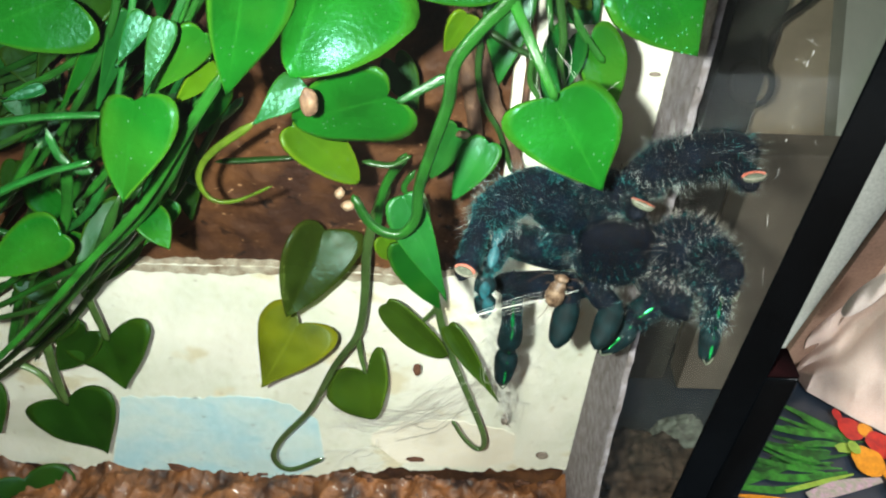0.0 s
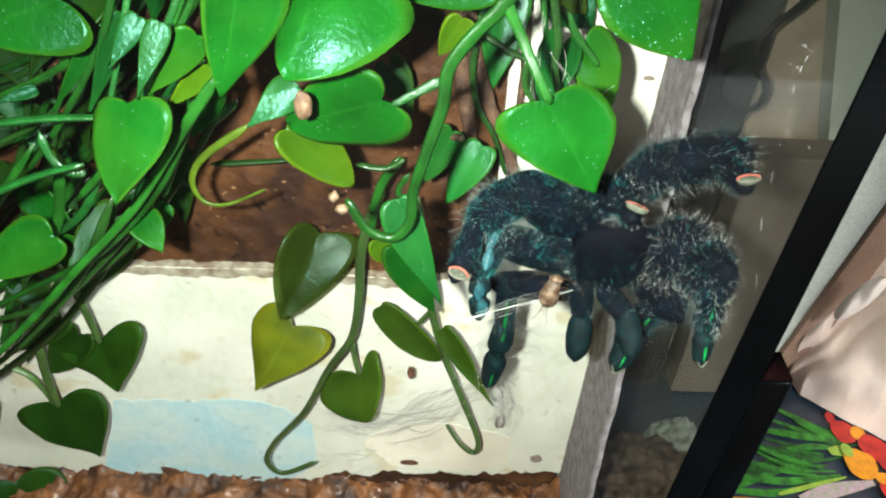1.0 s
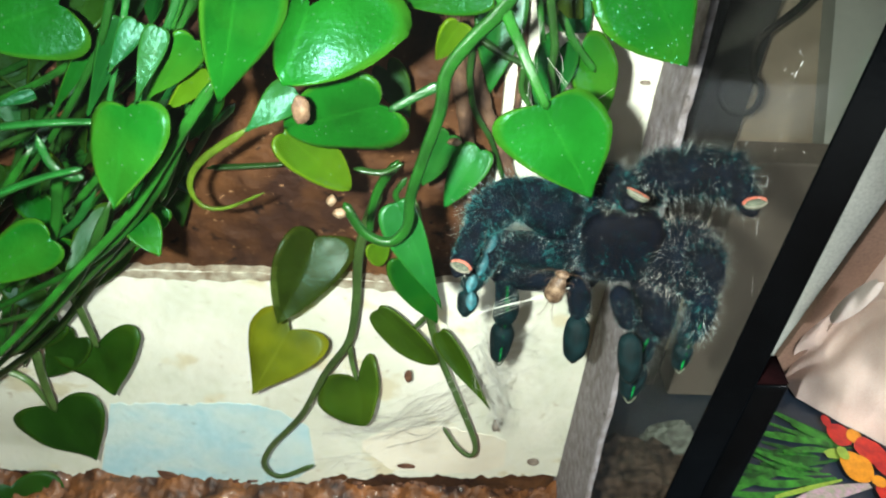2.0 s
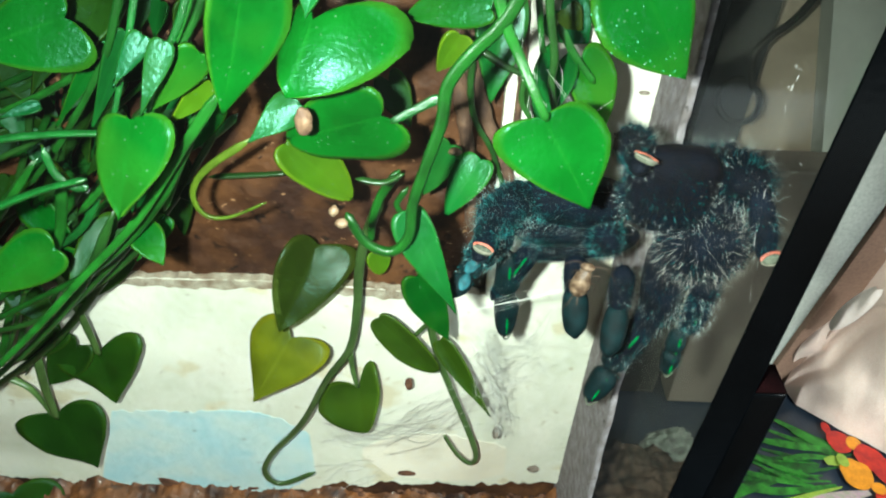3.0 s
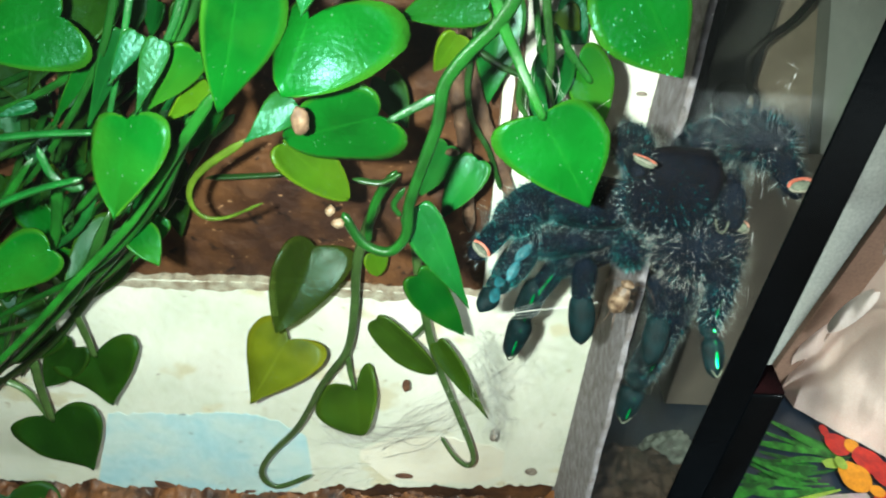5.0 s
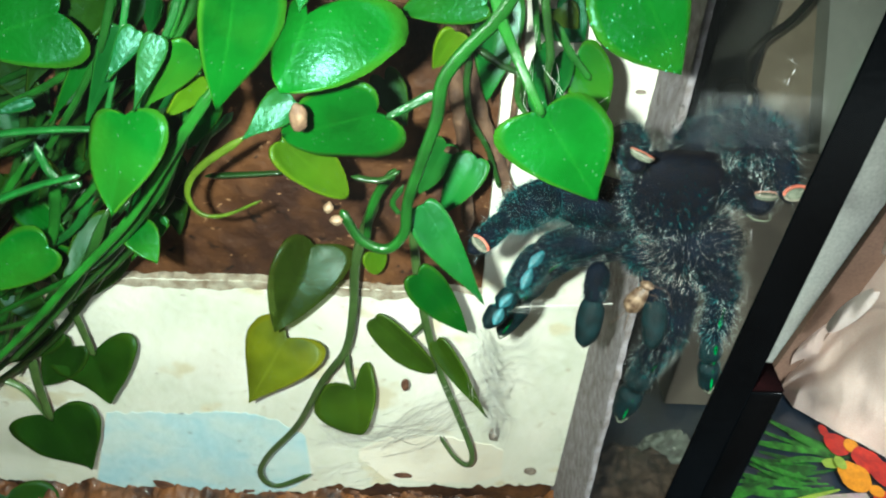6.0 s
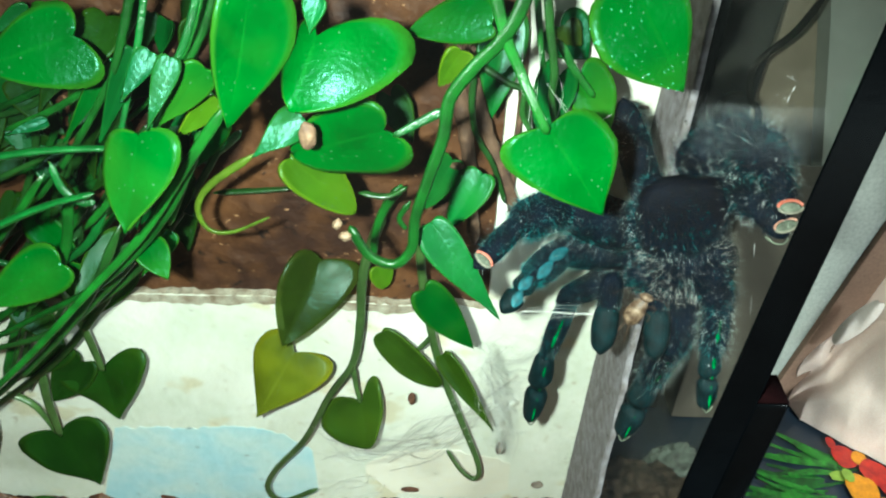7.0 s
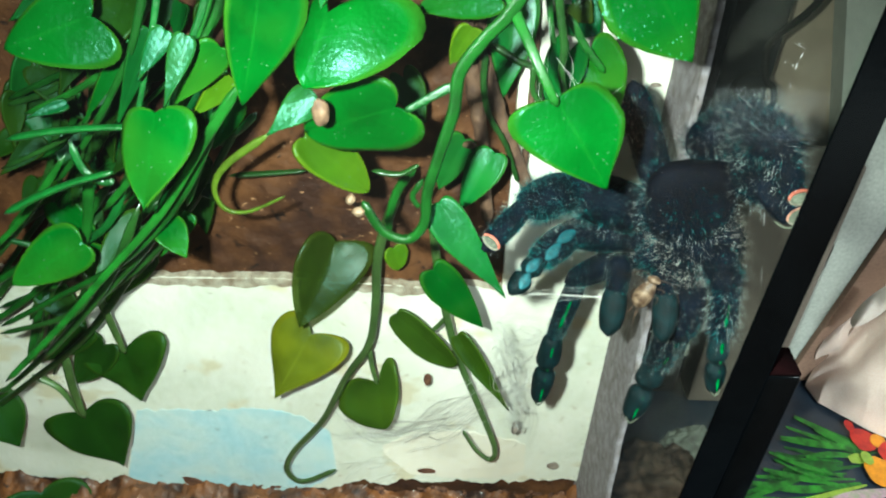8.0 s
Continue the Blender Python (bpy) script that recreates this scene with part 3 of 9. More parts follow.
def soil():
    bm = bmesh.new()
    g = []
    nx, ny = 300, 70
    for i in range(nx + 1):
        col = []
        for k in range(ny + 1):
            x, y = -0.36 + (SIDE + 0.36) * i / nx, FRONT + 0.004 + (BACK - FRONT - 0.004) * k / ny
            z = 0.0554 + 0.005 + 0.008 * noise.noise(Vector((x, y, 0)) * 40) + 0.004 * noise.noise(Vector((x, y, 3)) * 130) + 0.002 * noise.noise(Vector((x, y, 5)) * 400)
            z += 0.020 * max(0.0, (x - 0.045) / 0.045) ** 1.5 * max(0.0, 1 - abs(y - 0.235) / 0.06)
            bank = max(0.0, (y - BACK + 0.022) / 0.022)
            z += bank * (0.0045 + 0.007 * noise.noise(Vector((x * 45, y * 45, 8))) + 0.003 * noise.noise(Vector((x * 150, y * 150, 2))) + 0.002 * noise.noise(Vector((x * 420, y * 420, 6))))
            col.append(bm.verts.new((x, y, z)))
        g.append(col)
    for i in range(nx):
        for k in range(ny):
            bm.faces.new((g[i][k], g[i + 1][k], g[i + 1][k + 1], g[i][k + 1]))
    box(bm, (-0.36, FRONT + 0.004, 0.006), (SIDE, BACK, 0.0554 - 0.014))
    return bm


tagged(thing("soil", soil(), SOIL, "damp reddish brown peat on the tank floor", "soil", kind="stuff"))

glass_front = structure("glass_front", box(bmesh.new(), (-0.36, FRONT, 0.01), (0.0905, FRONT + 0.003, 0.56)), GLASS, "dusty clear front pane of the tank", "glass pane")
glass_side = structure("glass_side", box(bmesh.new(), (SIDE + 0.0030, FRONT + 0.0035, 0.01), (SIDE + 0.0050, BACK + 0.006, 0.56)), GLASS_SIDE, "smeared side pane of the tank", "glass pane")
glass_front.visible_shadow = False
glass_side.visible_shadow = False
bm = box(bmesh.new(), (0.0849, FRONT - 0.0030, 0.0), (0.0967, FRONT - 0.0004, 0.58), 0.0004)
for w in bm.verts:
    left = w.co.x < 0.09
    w.co.x += (0.03 if left else 0.02) * (w.co.z - 0.3) + (0.0028 if left and w.co.y > FRONT - 0.0015 else 0)
structure("frame_post", bm, BLACK, "black plastic corner post of the tank", "frame post")
structure("frame_post_back", box(bmesh.new(), (SIDE + 0.0117, BACK - 0.004, 0.0), (SIDE + 0.018, BACK + 0.02, 0.58), 0.0006), BLACK, "black plastic rear post of the tank", "frame post")
structure("frame_post_left", box(bmesh.new(), (-0.372, FRONT - 0.0035, 0.0), (-0.3602, FRONT + 0.012, 0.58), 0.0006), BLACK, "black plastic corner post of the tank", "frame post")
structure("glass_left", box(bmesh.new(), (-0.365, FRONT + 0.0125, 0.0), (-0.3602, BACK + 0.02, 0.56)), BLACK, "black closed end of the tank", "end panel")
structure("tank_base", box(bmesh.new(), (-0.36, FRONT + 0.0125, 0.0005), (SIDE, BACK + 0.0075, 0.0055)), BLACK, "black plastic base of the tank", "base")


# ---- the table and the room ----
structure("floor", box(bmesh.new(), (-2.0, -2.0, -0.85), (2.0, 2.0, -0.75)), TABLE, "dark floor of the room", "floor")
for nm, lo, hi in (("wall_north", (-2, 2.0, -0.75), (2, 2.1, 1.85)), ("wall_south", (-2, -2.1, -0.75), (2, -2.0, 1.85)), ("wall_east", (2.0, -2.1, -0.75), (2.1, 2.1, 1.85)), ("wall_west", (-2.1, -2.1, -0.75), (-2.0, 2.1, 1.85))):
    structure(nm, box(bmesh.new(), lo, hi), PLASTER_ROOM, "plain warm grey room wall", "wall")
structure("ceiling", box(bmesh.new(), (-2.1, -2.1, 1.851), (2.1, 2.1, 1.95)), PLASTER_ROOM, "plain room ceiling", "ceiling")


table = base_empty("table", "dark wooden table under the tank and the printed cloth", "table", (0.1, 0.3, -0.75))
part("tabletop", box(bmesh.new(), (-0.9, -0.35, 0.708), (0.9, 0.6, 0.738), 0.004), TABLE, table)
for lx in (-0.82, 0.82):
    for ly in (-0.28, 0.52):
        part("leg", box(bmesh.new(), (lx - 0.03, ly - 0.03, 0.0), (lx + 0.03, ly + 0.03, 0.707), 0.003), TABLE, table)
tablecloth = base_empty("tablecloth", "dark blue oilcloth printed with spring onions and tomatoes on the table", "tablecloth", (0.0, 0.0, -0.0119))
part("cloth", box(bmesh.new(), (-0.85, -0.1, 0.0), (0.95, 0.85, 0.0012)), OILCLOTH, tablecloth)


def print_shape(name, pts, width, mat, lift):
    """A printed shape on the cloth: a thin blade along the points."""
    bm = bmesh.new()
    line = curve_points(pts, 8)
    left, right = [], []
    for i, q in enumerate(line):
        d = (line[min(i + 1, len(line) - 1)] - line[max(i - 1, 0)]).normalized()
        s = i / (len(line) - 1)
        w = width * (0.35 + 0.65 * math.sin(math.pi * min(1, 0.12 + s * 0.88)))
        n = Vector((-d.y, d.x, 0)) * w * 0.5
        left.append(bm.verts.new((q.x + n.x, q.y + n.y, lift)))
        right.append(bm.verts.new((q.x - n.x, q.y - n.y, lift)))
    for i in range(len(line) - 1):
        bm.faces.new((right[i], right[i + 1], left[i + 1], left[i]))
    return part(name, bm, mat, tablecloth)


def print_disc(name, at, rx, ry, mat, lift):
    bm = bmesh.new()
    bmesh.ops.create_circle(bm, cap_ends=True, segments=24, radius=1.0, matrix=Matrix.Translation((at[0], at[1], lift)) @ Matrix.Diagonal((rx, ry, 1, 1)))
    for w in bm.verts:
        c = Vector((at[0], at[1], lift))
        w.co = c + (w.co - c) * (1 + 0.22 * noise.noise(Vector((w.co.x * 90, w.co.y * 90, rx * 900))))
    return part(name, bm, mat, tablecloth)

print_shape("printed_stalk", [(0.2596, 0.3466, 0), (0.2924, 0.3529, 0), (0.3243, 0.3554, 0)], 0.0046, PRINT_GREEN, 0.0016)
print_shape("printed_stalk", [(0.2796, 0.3738, 0), (0.3012, 0.3676, 0), (0.3222, 0.3608, 0)], 0.0042, PRINT_DARK, 0.0017)
print_shape("printed_stalk", [(0.3032, 0.4035, 0), (0.3271, 0.3874, 0), (0.3516, 0.3754, 0)], 0.0062, PRINT_DARK, 0.0018)
print_shape("printed_stalk", [(0.2307, 0.3229, 0), (0.2605, 0.3418, 0), (0.2894, 0.3544, 0)], 0.0044, PRINT_DARK, 0.0018)
print_shape("printed_stalk", [(0.2291, 0.3267, 0), (0.2643, 0.3404, 0), (0.3013, 0.3562, 0)], 0.0042, PRINT_GREEN, 0.0019)
print_shape("printed_stalk", [(0.2670, 0.3606, 0), (0.2888, 0.3598, 0), (0.3092, 0.3554, 0)], 0.0051, PRINT_DARK, 0.0020)
print_shape("printed_stalk", [(0.3023, 0.3865, 0), (0.3327, 0.3810, 0), (0.3626, 0.3753, 0)], 0.0048, PRINT_DARK, 0.0021)
print_shape("printed_stalk", [(0.2475, 0.3438, 0), (0.2842, 0.3460, 0), (0.3216, 0.3493, 0)], 0.0048, PRINT_GREEN, 0.0022)
print_shape("printed_stalk", [(0.2708, 0.3674, 0), (0.2953, 0.3595, 0), (0.3217, 0.3579, 0)], 0.0060, PRINT_DARK, 0.0022)
print_shape("printed_stalk", [(0.2616, 0.3443, 0), (0.2997, 0.3505, 0), (0.3389, 0.3581, 0)], 0.0042, PRINT_DARK, 0.0023)
print_shape("printed_stalk", [(0.2842, 0.3647, 0), (0.3227, 0.3678, 0), (0.3614, 0.3709, 0)], 0.0033, PRINT_DARK, 0.0024)
print_shape("printed_stalk", [(0.2712, 0.3512, 0), (0.2997, 0.3537, 0), (0.3278, 0.3545, 0)], 0.0052, PRINT_DARK, 0.0025)
print_shape("printed_stalk", [(0.2391, 0.3348, 0), (0.2796, 0.3444, 0), (0.3233, 0.3600, 0)], 0.0032, PRINT_DARK, 0.0026)
print_shape("printed_stalk", [(0.2745, 0.3615, 0), (0.2983, 0.3618, 0), (0.3213, 0.3601, 0)], 0.0023, PRINT_GREEN, 0.0026)
print_shape("printed_stalk", [(0.2359, 0.3241, 0), (0.2702, 0.3386, 0), (0.3056, 0.3531, 0)], 0.0052, PRINT_GREEN, 0.0027)
print_shape("printed_stalk", [(0.2930, 0.3836, 0), (0.3184, 0.3754, 0), (0.3439, 0.3687, 0)], 0.0046, PRINT_GREEN, 0.0028)
print_shape("printed_stalk", [(0.2552, 0.3507, 0), (0.2803, 0.3438, 0), (0.3101, 0.3388, 0)], 0.0059, PRINT_GREEN, 0.0029)
print_shape("printed_stalk", [(0.3108, 0.3919, 0), (0.3260, 0.3810, 0), (0.3431, 0.3705, 0)], 0.0046, PRINT_GREEN, 0.0030)
print_shape("printed_stalk", [(0.2295, 0.3241, 0), (0.2686, 0.3221, 0), (0.3070, 0.3306, 0)], 0.0064, PRINT_GREEN, 0.0030)
print_shape("printed_stalk", [(0.2874, 0.3939, 0), (0.3121, 0.3822, 0), (0.3401, 0.3687, 0)], 0.0039, PRINT_GREEN, 0.0031)
print_shape("printed_stalk", [(0.2984, 0.4051, 0), (0.3195, 0.3894, 0), (0.3419, 0.3732, 0)], 0.0062, PRINT_GREEN, 0.0032)
print_shape("printed_stalk", [(0.2788, 0.3819, 0), (0.3101, 0.3764, 0), (0.3466, 0.3734, 0)], 0.0077, PRINT_GREEN, 0.0033)
print_shape("printed_stalk", [(0.2937, 0.3630, 0), (0.3159, 0.3666, 0), (0.3385, 0.3648, 0)], 0.0061, PRINT_GREEN, 0.0034)
print_shape("printed_stalk", [(0.2648, 0.3673, 0), (0.2885, 0.3547, 0), (0.3171, 0.3453, 0)], 0.0052, PRINT_GREEN, 0.0034)
print_shape("printed_stalk", [(0.2421, 0.3371, 0), (0.2810, 0.3326, 0), (0.3284, 0.3395, 0)], 0.0072, PRINT_GREEN, 0.0035)
print_shape("printed_stalk", [(0.2669, 0.3592, 0), (0.2941, 0.3444, 0), (0.3253, 0.3430, 0)], 0.0037, PRINT_GREEN, 0.0036)
print_shape("printed_stalk", [(0.2726, 0.3208, 0), (0.3021, 0.3294, 0), (0.3323, 0.3382, 0)], 0.0043, PRINT_LIME, 0.0037)
print_shape("printed_stalk", [(0.2316, 0.3158, 0), (0.2488, 0.3151, 0), (0.2745, 0.3136, 0)], 0.0035, PRINT_ORANGE, 0.0038)
print_shape("printed_stalk", [(0.2886, 0.3166, 0), (0.3186, 0.3261, 0), (0.3530, 0.3339, 0)], 0.0122, PRINT_PINK, 0.0038)
print_shape("printed_stalk", [(0.3280, 0.3617, 0), (0.3378, 0.3631, 0), (0.3468, 0.3624, 0)], 0.0098, PRINT_LIME, 0.0039)
print_disc("printed_tomato", (0.3477, 0.3819), 0.0102, 0.0116, PRINT_RED, 0.0040)
print_disc("printed_tomato", (0.3591, 0.3807), 0.0065, 0.0073, PRINT_ORANGE, 0.0042)
print_disc("printed_tomato", (0.3669, 0.3660), 0.0121, 0.0142, PRINT_RED, 0.0044)
print_disc("printed_tomato", (0.3489, 0.3507), 0.0126, 0.0140, PRINT_ORANGE, 0.0046)
print_disc("printed_tomato", (0.3750, 0.3528), 0.0105, 0.0126, PRINT_RED, 0.0048)
print_disc("printed_tomato", (0.3677, 0.3270), 0.0135, 0.0102, PRINT_RED, 0.0050)
print_disc("printed_tomato", (0.3409, 0.3950), 0.0037, 0.0059, PRINT_RED, 0.0052)
print_disc("printed_tomato", (0.3706, 0.3945), 0.0044, 0.0037, PRINT_LIME, 0.0054)
print_disc("printed_tomato", (0.3609, 0.3367), 0.0062, 0.0055, PRINT_ORANGE, 0.0056)
print_disc("printed_tomato", (0.3421, 0.3622), 0.0050, 0.0071, PRINT_LIME, 0.0058)


def standing_cloth():
    """A heavy cloth that stands in folds beside the tank, its hem on the table."""
    bm = bmesh.new()
    g = []
    for i in range(221):
        s = (i / 220) ** 1.6
        x = 0.3202 + 0.34 * s
        y0 = 0.4401 - 0.30 * s + 0.02 * math.sin(s * 9) * s
        col = []
        for k in range(161):
            t = (k / 160) ** 1.6
            fold = 0.022 * math.sin(s * 18 + t * 5) + 0.016 * math.sin(s * 37 - t * 11 + 1) + 0.03 * math.sin(t * 7 + s * 9) + 0.02 * noise.noise(Vector((s * 9, t * 9, 0)))
            fold += 0.018 * math.sin(s * 34 + t * 27 + 2 * noise.noise(Vector((s * 8, t * 8, 4)))) + 0.020 * noise.noise(Vector((s * 34, t * 20, 2))) + 0.004 * noise.noise(Vector((s * 90, t * 60, 7)))
            lip = 0.6 * s + 15 * max(0.0, s - 0.06) ** 2 + 0.001
            roll = 0.014 * (1 - min(1.0, 0.52 * t / lip) ** 7) * min(1.0, s / 0.04)
            crease = 0.006 * math.exp(-((0.52 * t - 0.062 - 0.9 * (s - 0.05)) / 0.009) ** 2) - 0.006 * math.exp(-((0.52 * t - 0.088 - 0.9 * (s - 0.05)) / 0.014) ** 2)
            col.append(bm.verts.new((x + 0.05 * t - 0.66 * (roll - crease), y0 + fold * (0.05 + t) + 0.05 * t - 0.75 * (roll - crease), 0.52 * t)))
        g.append(col)
    for i in range(220):
        for k in range(160):
            bm.faces.new((g[i][k], g[i + 1][k], g[i + 1][k + 1], g[i][k + 1]))
    return bm


def leaning(lo, hi):
    """A board propped a little out of plumb."""
    bm = box(bmesh.new(), lo, hi, 0.001)
    for w in bm.verts:
        w.co.x += 0.16 * (w.co.z - 0.1)
    return bm


def highlight_fold():
    """A slim bulging fold in the cloth, coloured paler in place of its highlight."""
    bm = bmesh.new()
    g = []
    for i in range(25):
        u = i / 24
        w = 0.0085 * math.sin(math.pi * (0.02 + 0.96 * u)) ** 0.4
        c = Vector((0.3300 + 0.012 * u, 0.4320 - 0.010 * u, 0.085 + 0.055 * u))
        g.append([bm.verts.new(c + Vector((0.7 * w * q, -0.6 * w * q, 0)) - Vector((0.6, 0.75, -0.3)) * 0.005 * (1 - q * q) * (1 + 0.3 * math.sin(u * 9 + q * 3))) for q in [j / 6 - 1 for j in range(13)]])
    for a, b in zip(g, g[1:]):
        for j in range(12):
            bm.faces.new((a[j], a[j + 1], b[j + 1], b[j]))
    return bm


sack = base_empty("cloth_sack", "beige woven cloth standing in soft folds on the table", "cloth", (0, 0, -0.0087))
cloth = part("body", standing_cloth(), CLOTH, sack)
part("highlight_fold", highlight_fold(), CLOTH_HIGHLIGHT, sack, "paler fold in place of a highlight")
cloth.modifiers.new("thickness", "SOLIDIFY").thickness = 0.003
bm = bmesh.new()
outline = [(0.2940, -0.0095), (0.3058, -0.0095), (0.4033, 0.6), (0.1580, 0.6), (0.2440, 0.3294), (0.3000, 0.14)]
front = bm.faces.new([bm.verts.new((x, 0.4520, z)) for x, z in outline])
for w in bmesh.ops.extrude_face_region(bm, geom=[front])["geom"]:
    if isinstance(w, bmesh.types.BMVert):
        w.co.y = 0.4720
bmesh.ops.recalc_face_normals(bm, faces=bm.faces)
thing("grey_board", bm, BOARD_GREY, "grey-green painted board with a slanted edge behind the tank post", "board", smooth=False)
thing("taupe_board", box(bmesh.new(), (0.2096, 0.4735, -0.0095), (0.3100, 0.4935, 0.6), 0.001), BOARD_TAUPE, "taupe brown upright board standing behind the tank", "board", smooth=False)
thing("brown_board", leaning((0.3240, 0.4470, -0.0095), (0.3500, 0.4670, 0.6)), BOARD_BROWN, "brown wooden upright board standing by the cloth", "board", smooth=False)
# added panel in place of the dark zone mirrored beside the grey strip
thing("dark_panel", box(bmesh.new(), (0.1540, 0.4300, -0.0095), (0.1999, 0.4500, 0.6), 0.001), BOARD_DARK, "near-black panel added for the dark zone behind the pane", "board", smooth=False)
# added box, its top edge set where the reflected haze ends
thing("dimming_box", box(bmesh.new(), (0.2096, 0.42, -0.0095), (0.2787, 0.4485, 0.2343), 0.002), BOX_BROWN, "grey-brown box added to dim the view below the haze", "box", smooth=False)
thing("cable", tube(bmesh.new(), [(0.2097, 0.4050, 0.3694), (0.1995, 0.4050, 0.3471), (0.1870, 0.4050, 0.3328), (0.1812, 0.4050, 0.3215), (0.1857, 0.4050, 0.3043), (0.1915, 0.4050, 0.2982), (0.1943, 0.4050, 0.2904), (0.1934, 0.4050, 0.2832), (0.1889, 0.4050, 0.2788), (0.1820, 0.4050, 0.2784), (0.1748, 0.4050, 0.2822), (0.1695, 0.4050, 0.2890), (0.1676, 0.4050, 0.2968), (0.1694, 0.4050, 0.3034), (0.1744, 0.4050, 0.3070), (0.1812, 0.4050, 0.3067)], 0.0021, sides=10, n=6, taper=0.9), CABLE, "thin dark cable hanging in a loop behind the side pane", "cable")

# unseen cabinet and carton, added so the glass mirrors a pale haze band
cabinet = base_empty("cabinet", "unseen dark cabinet added under the carton behind the viewer", "cabinet", (0.65, -0.80, -0.75))
part("body", box(bmesh.new(), (-0.40, -0.18, 0.0), (0.40, 0.20, 0.70), 0.004), TABLE, cabinet)
part("top", box(bmesh.new(), (-0.41, -0.19, 0.7005), (0.41, 0.205, 0.72), 0.004), TABLE, cabinet)
carton = base_empty("carton", "unseen pale carton added to mirror as haze in glass", "carton", (0.65, -0.80, -0.0295))
part("body", box(bmesh.new(), (-0.30, -0.14, 0.0), (0.36, 0.19, 0.085), 0.004), CARTON, carton)
# lid darkens the carton's top so that only its front is mirrored
part("lid", box(bmesh.new(), (-0.302, -0.142, 0.0852), (0.362, 0.192, 0.095), 0.002), BOARD_DARK, carton, "dark lid")

latch_block = base_empty("latch_block", "black plastic block with a dark red edge at the tank post", "block", (0.0970, 0.1450, 0.0))
part("body", box(bmesh.new(), (0.0, 0.0, 0.0), (0.0111, 0.012, 0.3279), 0.001), BLACK, latch_block)
part("red_cap", box(bmesh.new(), (0.0004, 0.0004, 0.3281), (0.0107, 0.0116, 0.3291)), RED_EDGE, latch_block, "dark red cap")


# ---- the vines ----

vine_top = base_empty("artificial_vine", "glossy green plastic vine with broad heart-shaped leaves", "artificial plant", (0, 0, 0), "vines in the tank")
leaf(vine_top, (-0.0330, 0.1769, 0.4264), (-0.0394, 0.1642, 0.4122), (0.0073, 0.0243), LEAF, lobe=(0.28, 0.47), turn=(-0.20, 0, 0.0), cup=-0.16, bend=0.16, sharp=0.15, wide=(0.3, -0.15))
leaf(vine_top, (-0.0478, 0.1720, 0.4374), (-0.0561, 0.1670, 0.4034), (0.0084, 0.0128), LEAF, lobe=(0.12, 0.12), turn=(0.5, 0, 0.1), cup=0.06, sharp=0.3)
leaf(vine_top, (-0.0175, 0.1880, 0.3940), (-0.0466, 0.1915, 0.3819), (0.0121, 0.0154), LEAF, lobe=(0.12, 0.20), turn=(0.2, 0, -0.45), cup=-0.05, sharp=0.05, wide=(0.3, 0.2))
leaf(vine_top, (-0.0499, 0.2050, 0.3732), (-0.0292, 0.2070, 0.3498), (0.0078, 0.0100), LEAF_LIME, lobe=(0.06, 0.06), turn=(0.3, 0.2, -0.4), cup=0.12, sharp=0.1)
leaf(vine_top, (-0.0409, 0.1900, 0.3959), (-0.0559, 0.1825, 0.3865), (0.0062, 0.0043), LEAF_GLOSS, lobe=(0.00, 0.00), turn=(0.0, 0, 0.0), cup=-0.06, sharp=0.5)
leaf(vine_top, (-0.0995, 0.1850, 0.4211), (-0.1226, 0.1775, 0.4146), (0.0103, 0.0135), LEAF, lobe=(0.11, 0.14), turn=(0.1, 0, 0.2), cup=-0.05, sharp=0.2, wide=(0.2, 0.1))
leaf(vine_top, (-0.0797, 0.1660, 0.4024), (-0.0850, 0.1530, 0.3791), (0.0100, 0.0121), LEAF, lobe=(0.03, 0.12), turn=(-0.45, 0, 0.1), cup=-0.06, sharp=0.35, wide=(0.4, 0.15))
leaf(vine_top, (-0.0743, 0.1720, 0.4229), (-0.0820, 0.1645, 0.4120), (0.0031, 0.0028), LEAF_GLOSS, lobe=(0.02, 0.02), turn=(0.0, 0, 0.0), cup=-0.04, sharp=0.8)
leaf(vine_top, (-0.0687, 0.1700, 0.4226), (-0.0753, 0.1605, 0.4060), (0.0031, 0.0033), LEAF_GLOSS, lobe=(0.01, 0.01), turn=(0.0, 0, 0.0), cup=-0.04, sharp=0.8)
leaf(vine_top, (-0.0632, 0.1780, 0.4160), (-0.0786, 0.1740, 0.3994), (0.0060, 0.0048), LEAF, lobe=(0.04, 0.04), turn=(0.4, 0, -0.2), cup=0.05, sharp=0.4)
leaf(vine_top, (-0.0643, 0.1860, 0.4036), (-0.0774, 0.1820, 0.3917), (0.0035, 0.0038), LEAF_LIME, lobe=(0.02, 0.02), turn=(0.35, 0, -0.3), cup=0.05, sharp=0.4)
leaf(vine_top, (-0.1255, 0.1850, 0.3416), (-0.1495, 0.1750, 0.3301), (0.0100, 0.0082), LEAF, lobe=(0.06, 0.06), turn=(-0.3, 0, -0.3), cup=-0.05, sharp=0.2)
leaf(vine_top, (0.0122, 0.1900, 0.4259), (-0.0114, 0.1940, 0.4214), (0.0091, 0.0042), LEAF, lobe=(0.05, 0.05), turn=(0.05, 0, 0.1), cup=-0.06, sharp=0.2)
leaf(vine_top, (0.0048, 0.2150, 0.4081), (-0.0017, 0.2140, 0.3956), (0.0046, 0.0060), LEAF_LIME, lobe=(0.05, 0.05), turn=(0.3, 0, -0.3), sharp=0.3)
leaf(vine_top, (-0.1224, 0.2000, 0.3564), (-0.1319, 0.2070, 0.3683), (0.0011, 0.0013), LEAF_LIME, lobe=(0.00, 0.00), sharp=0.8)
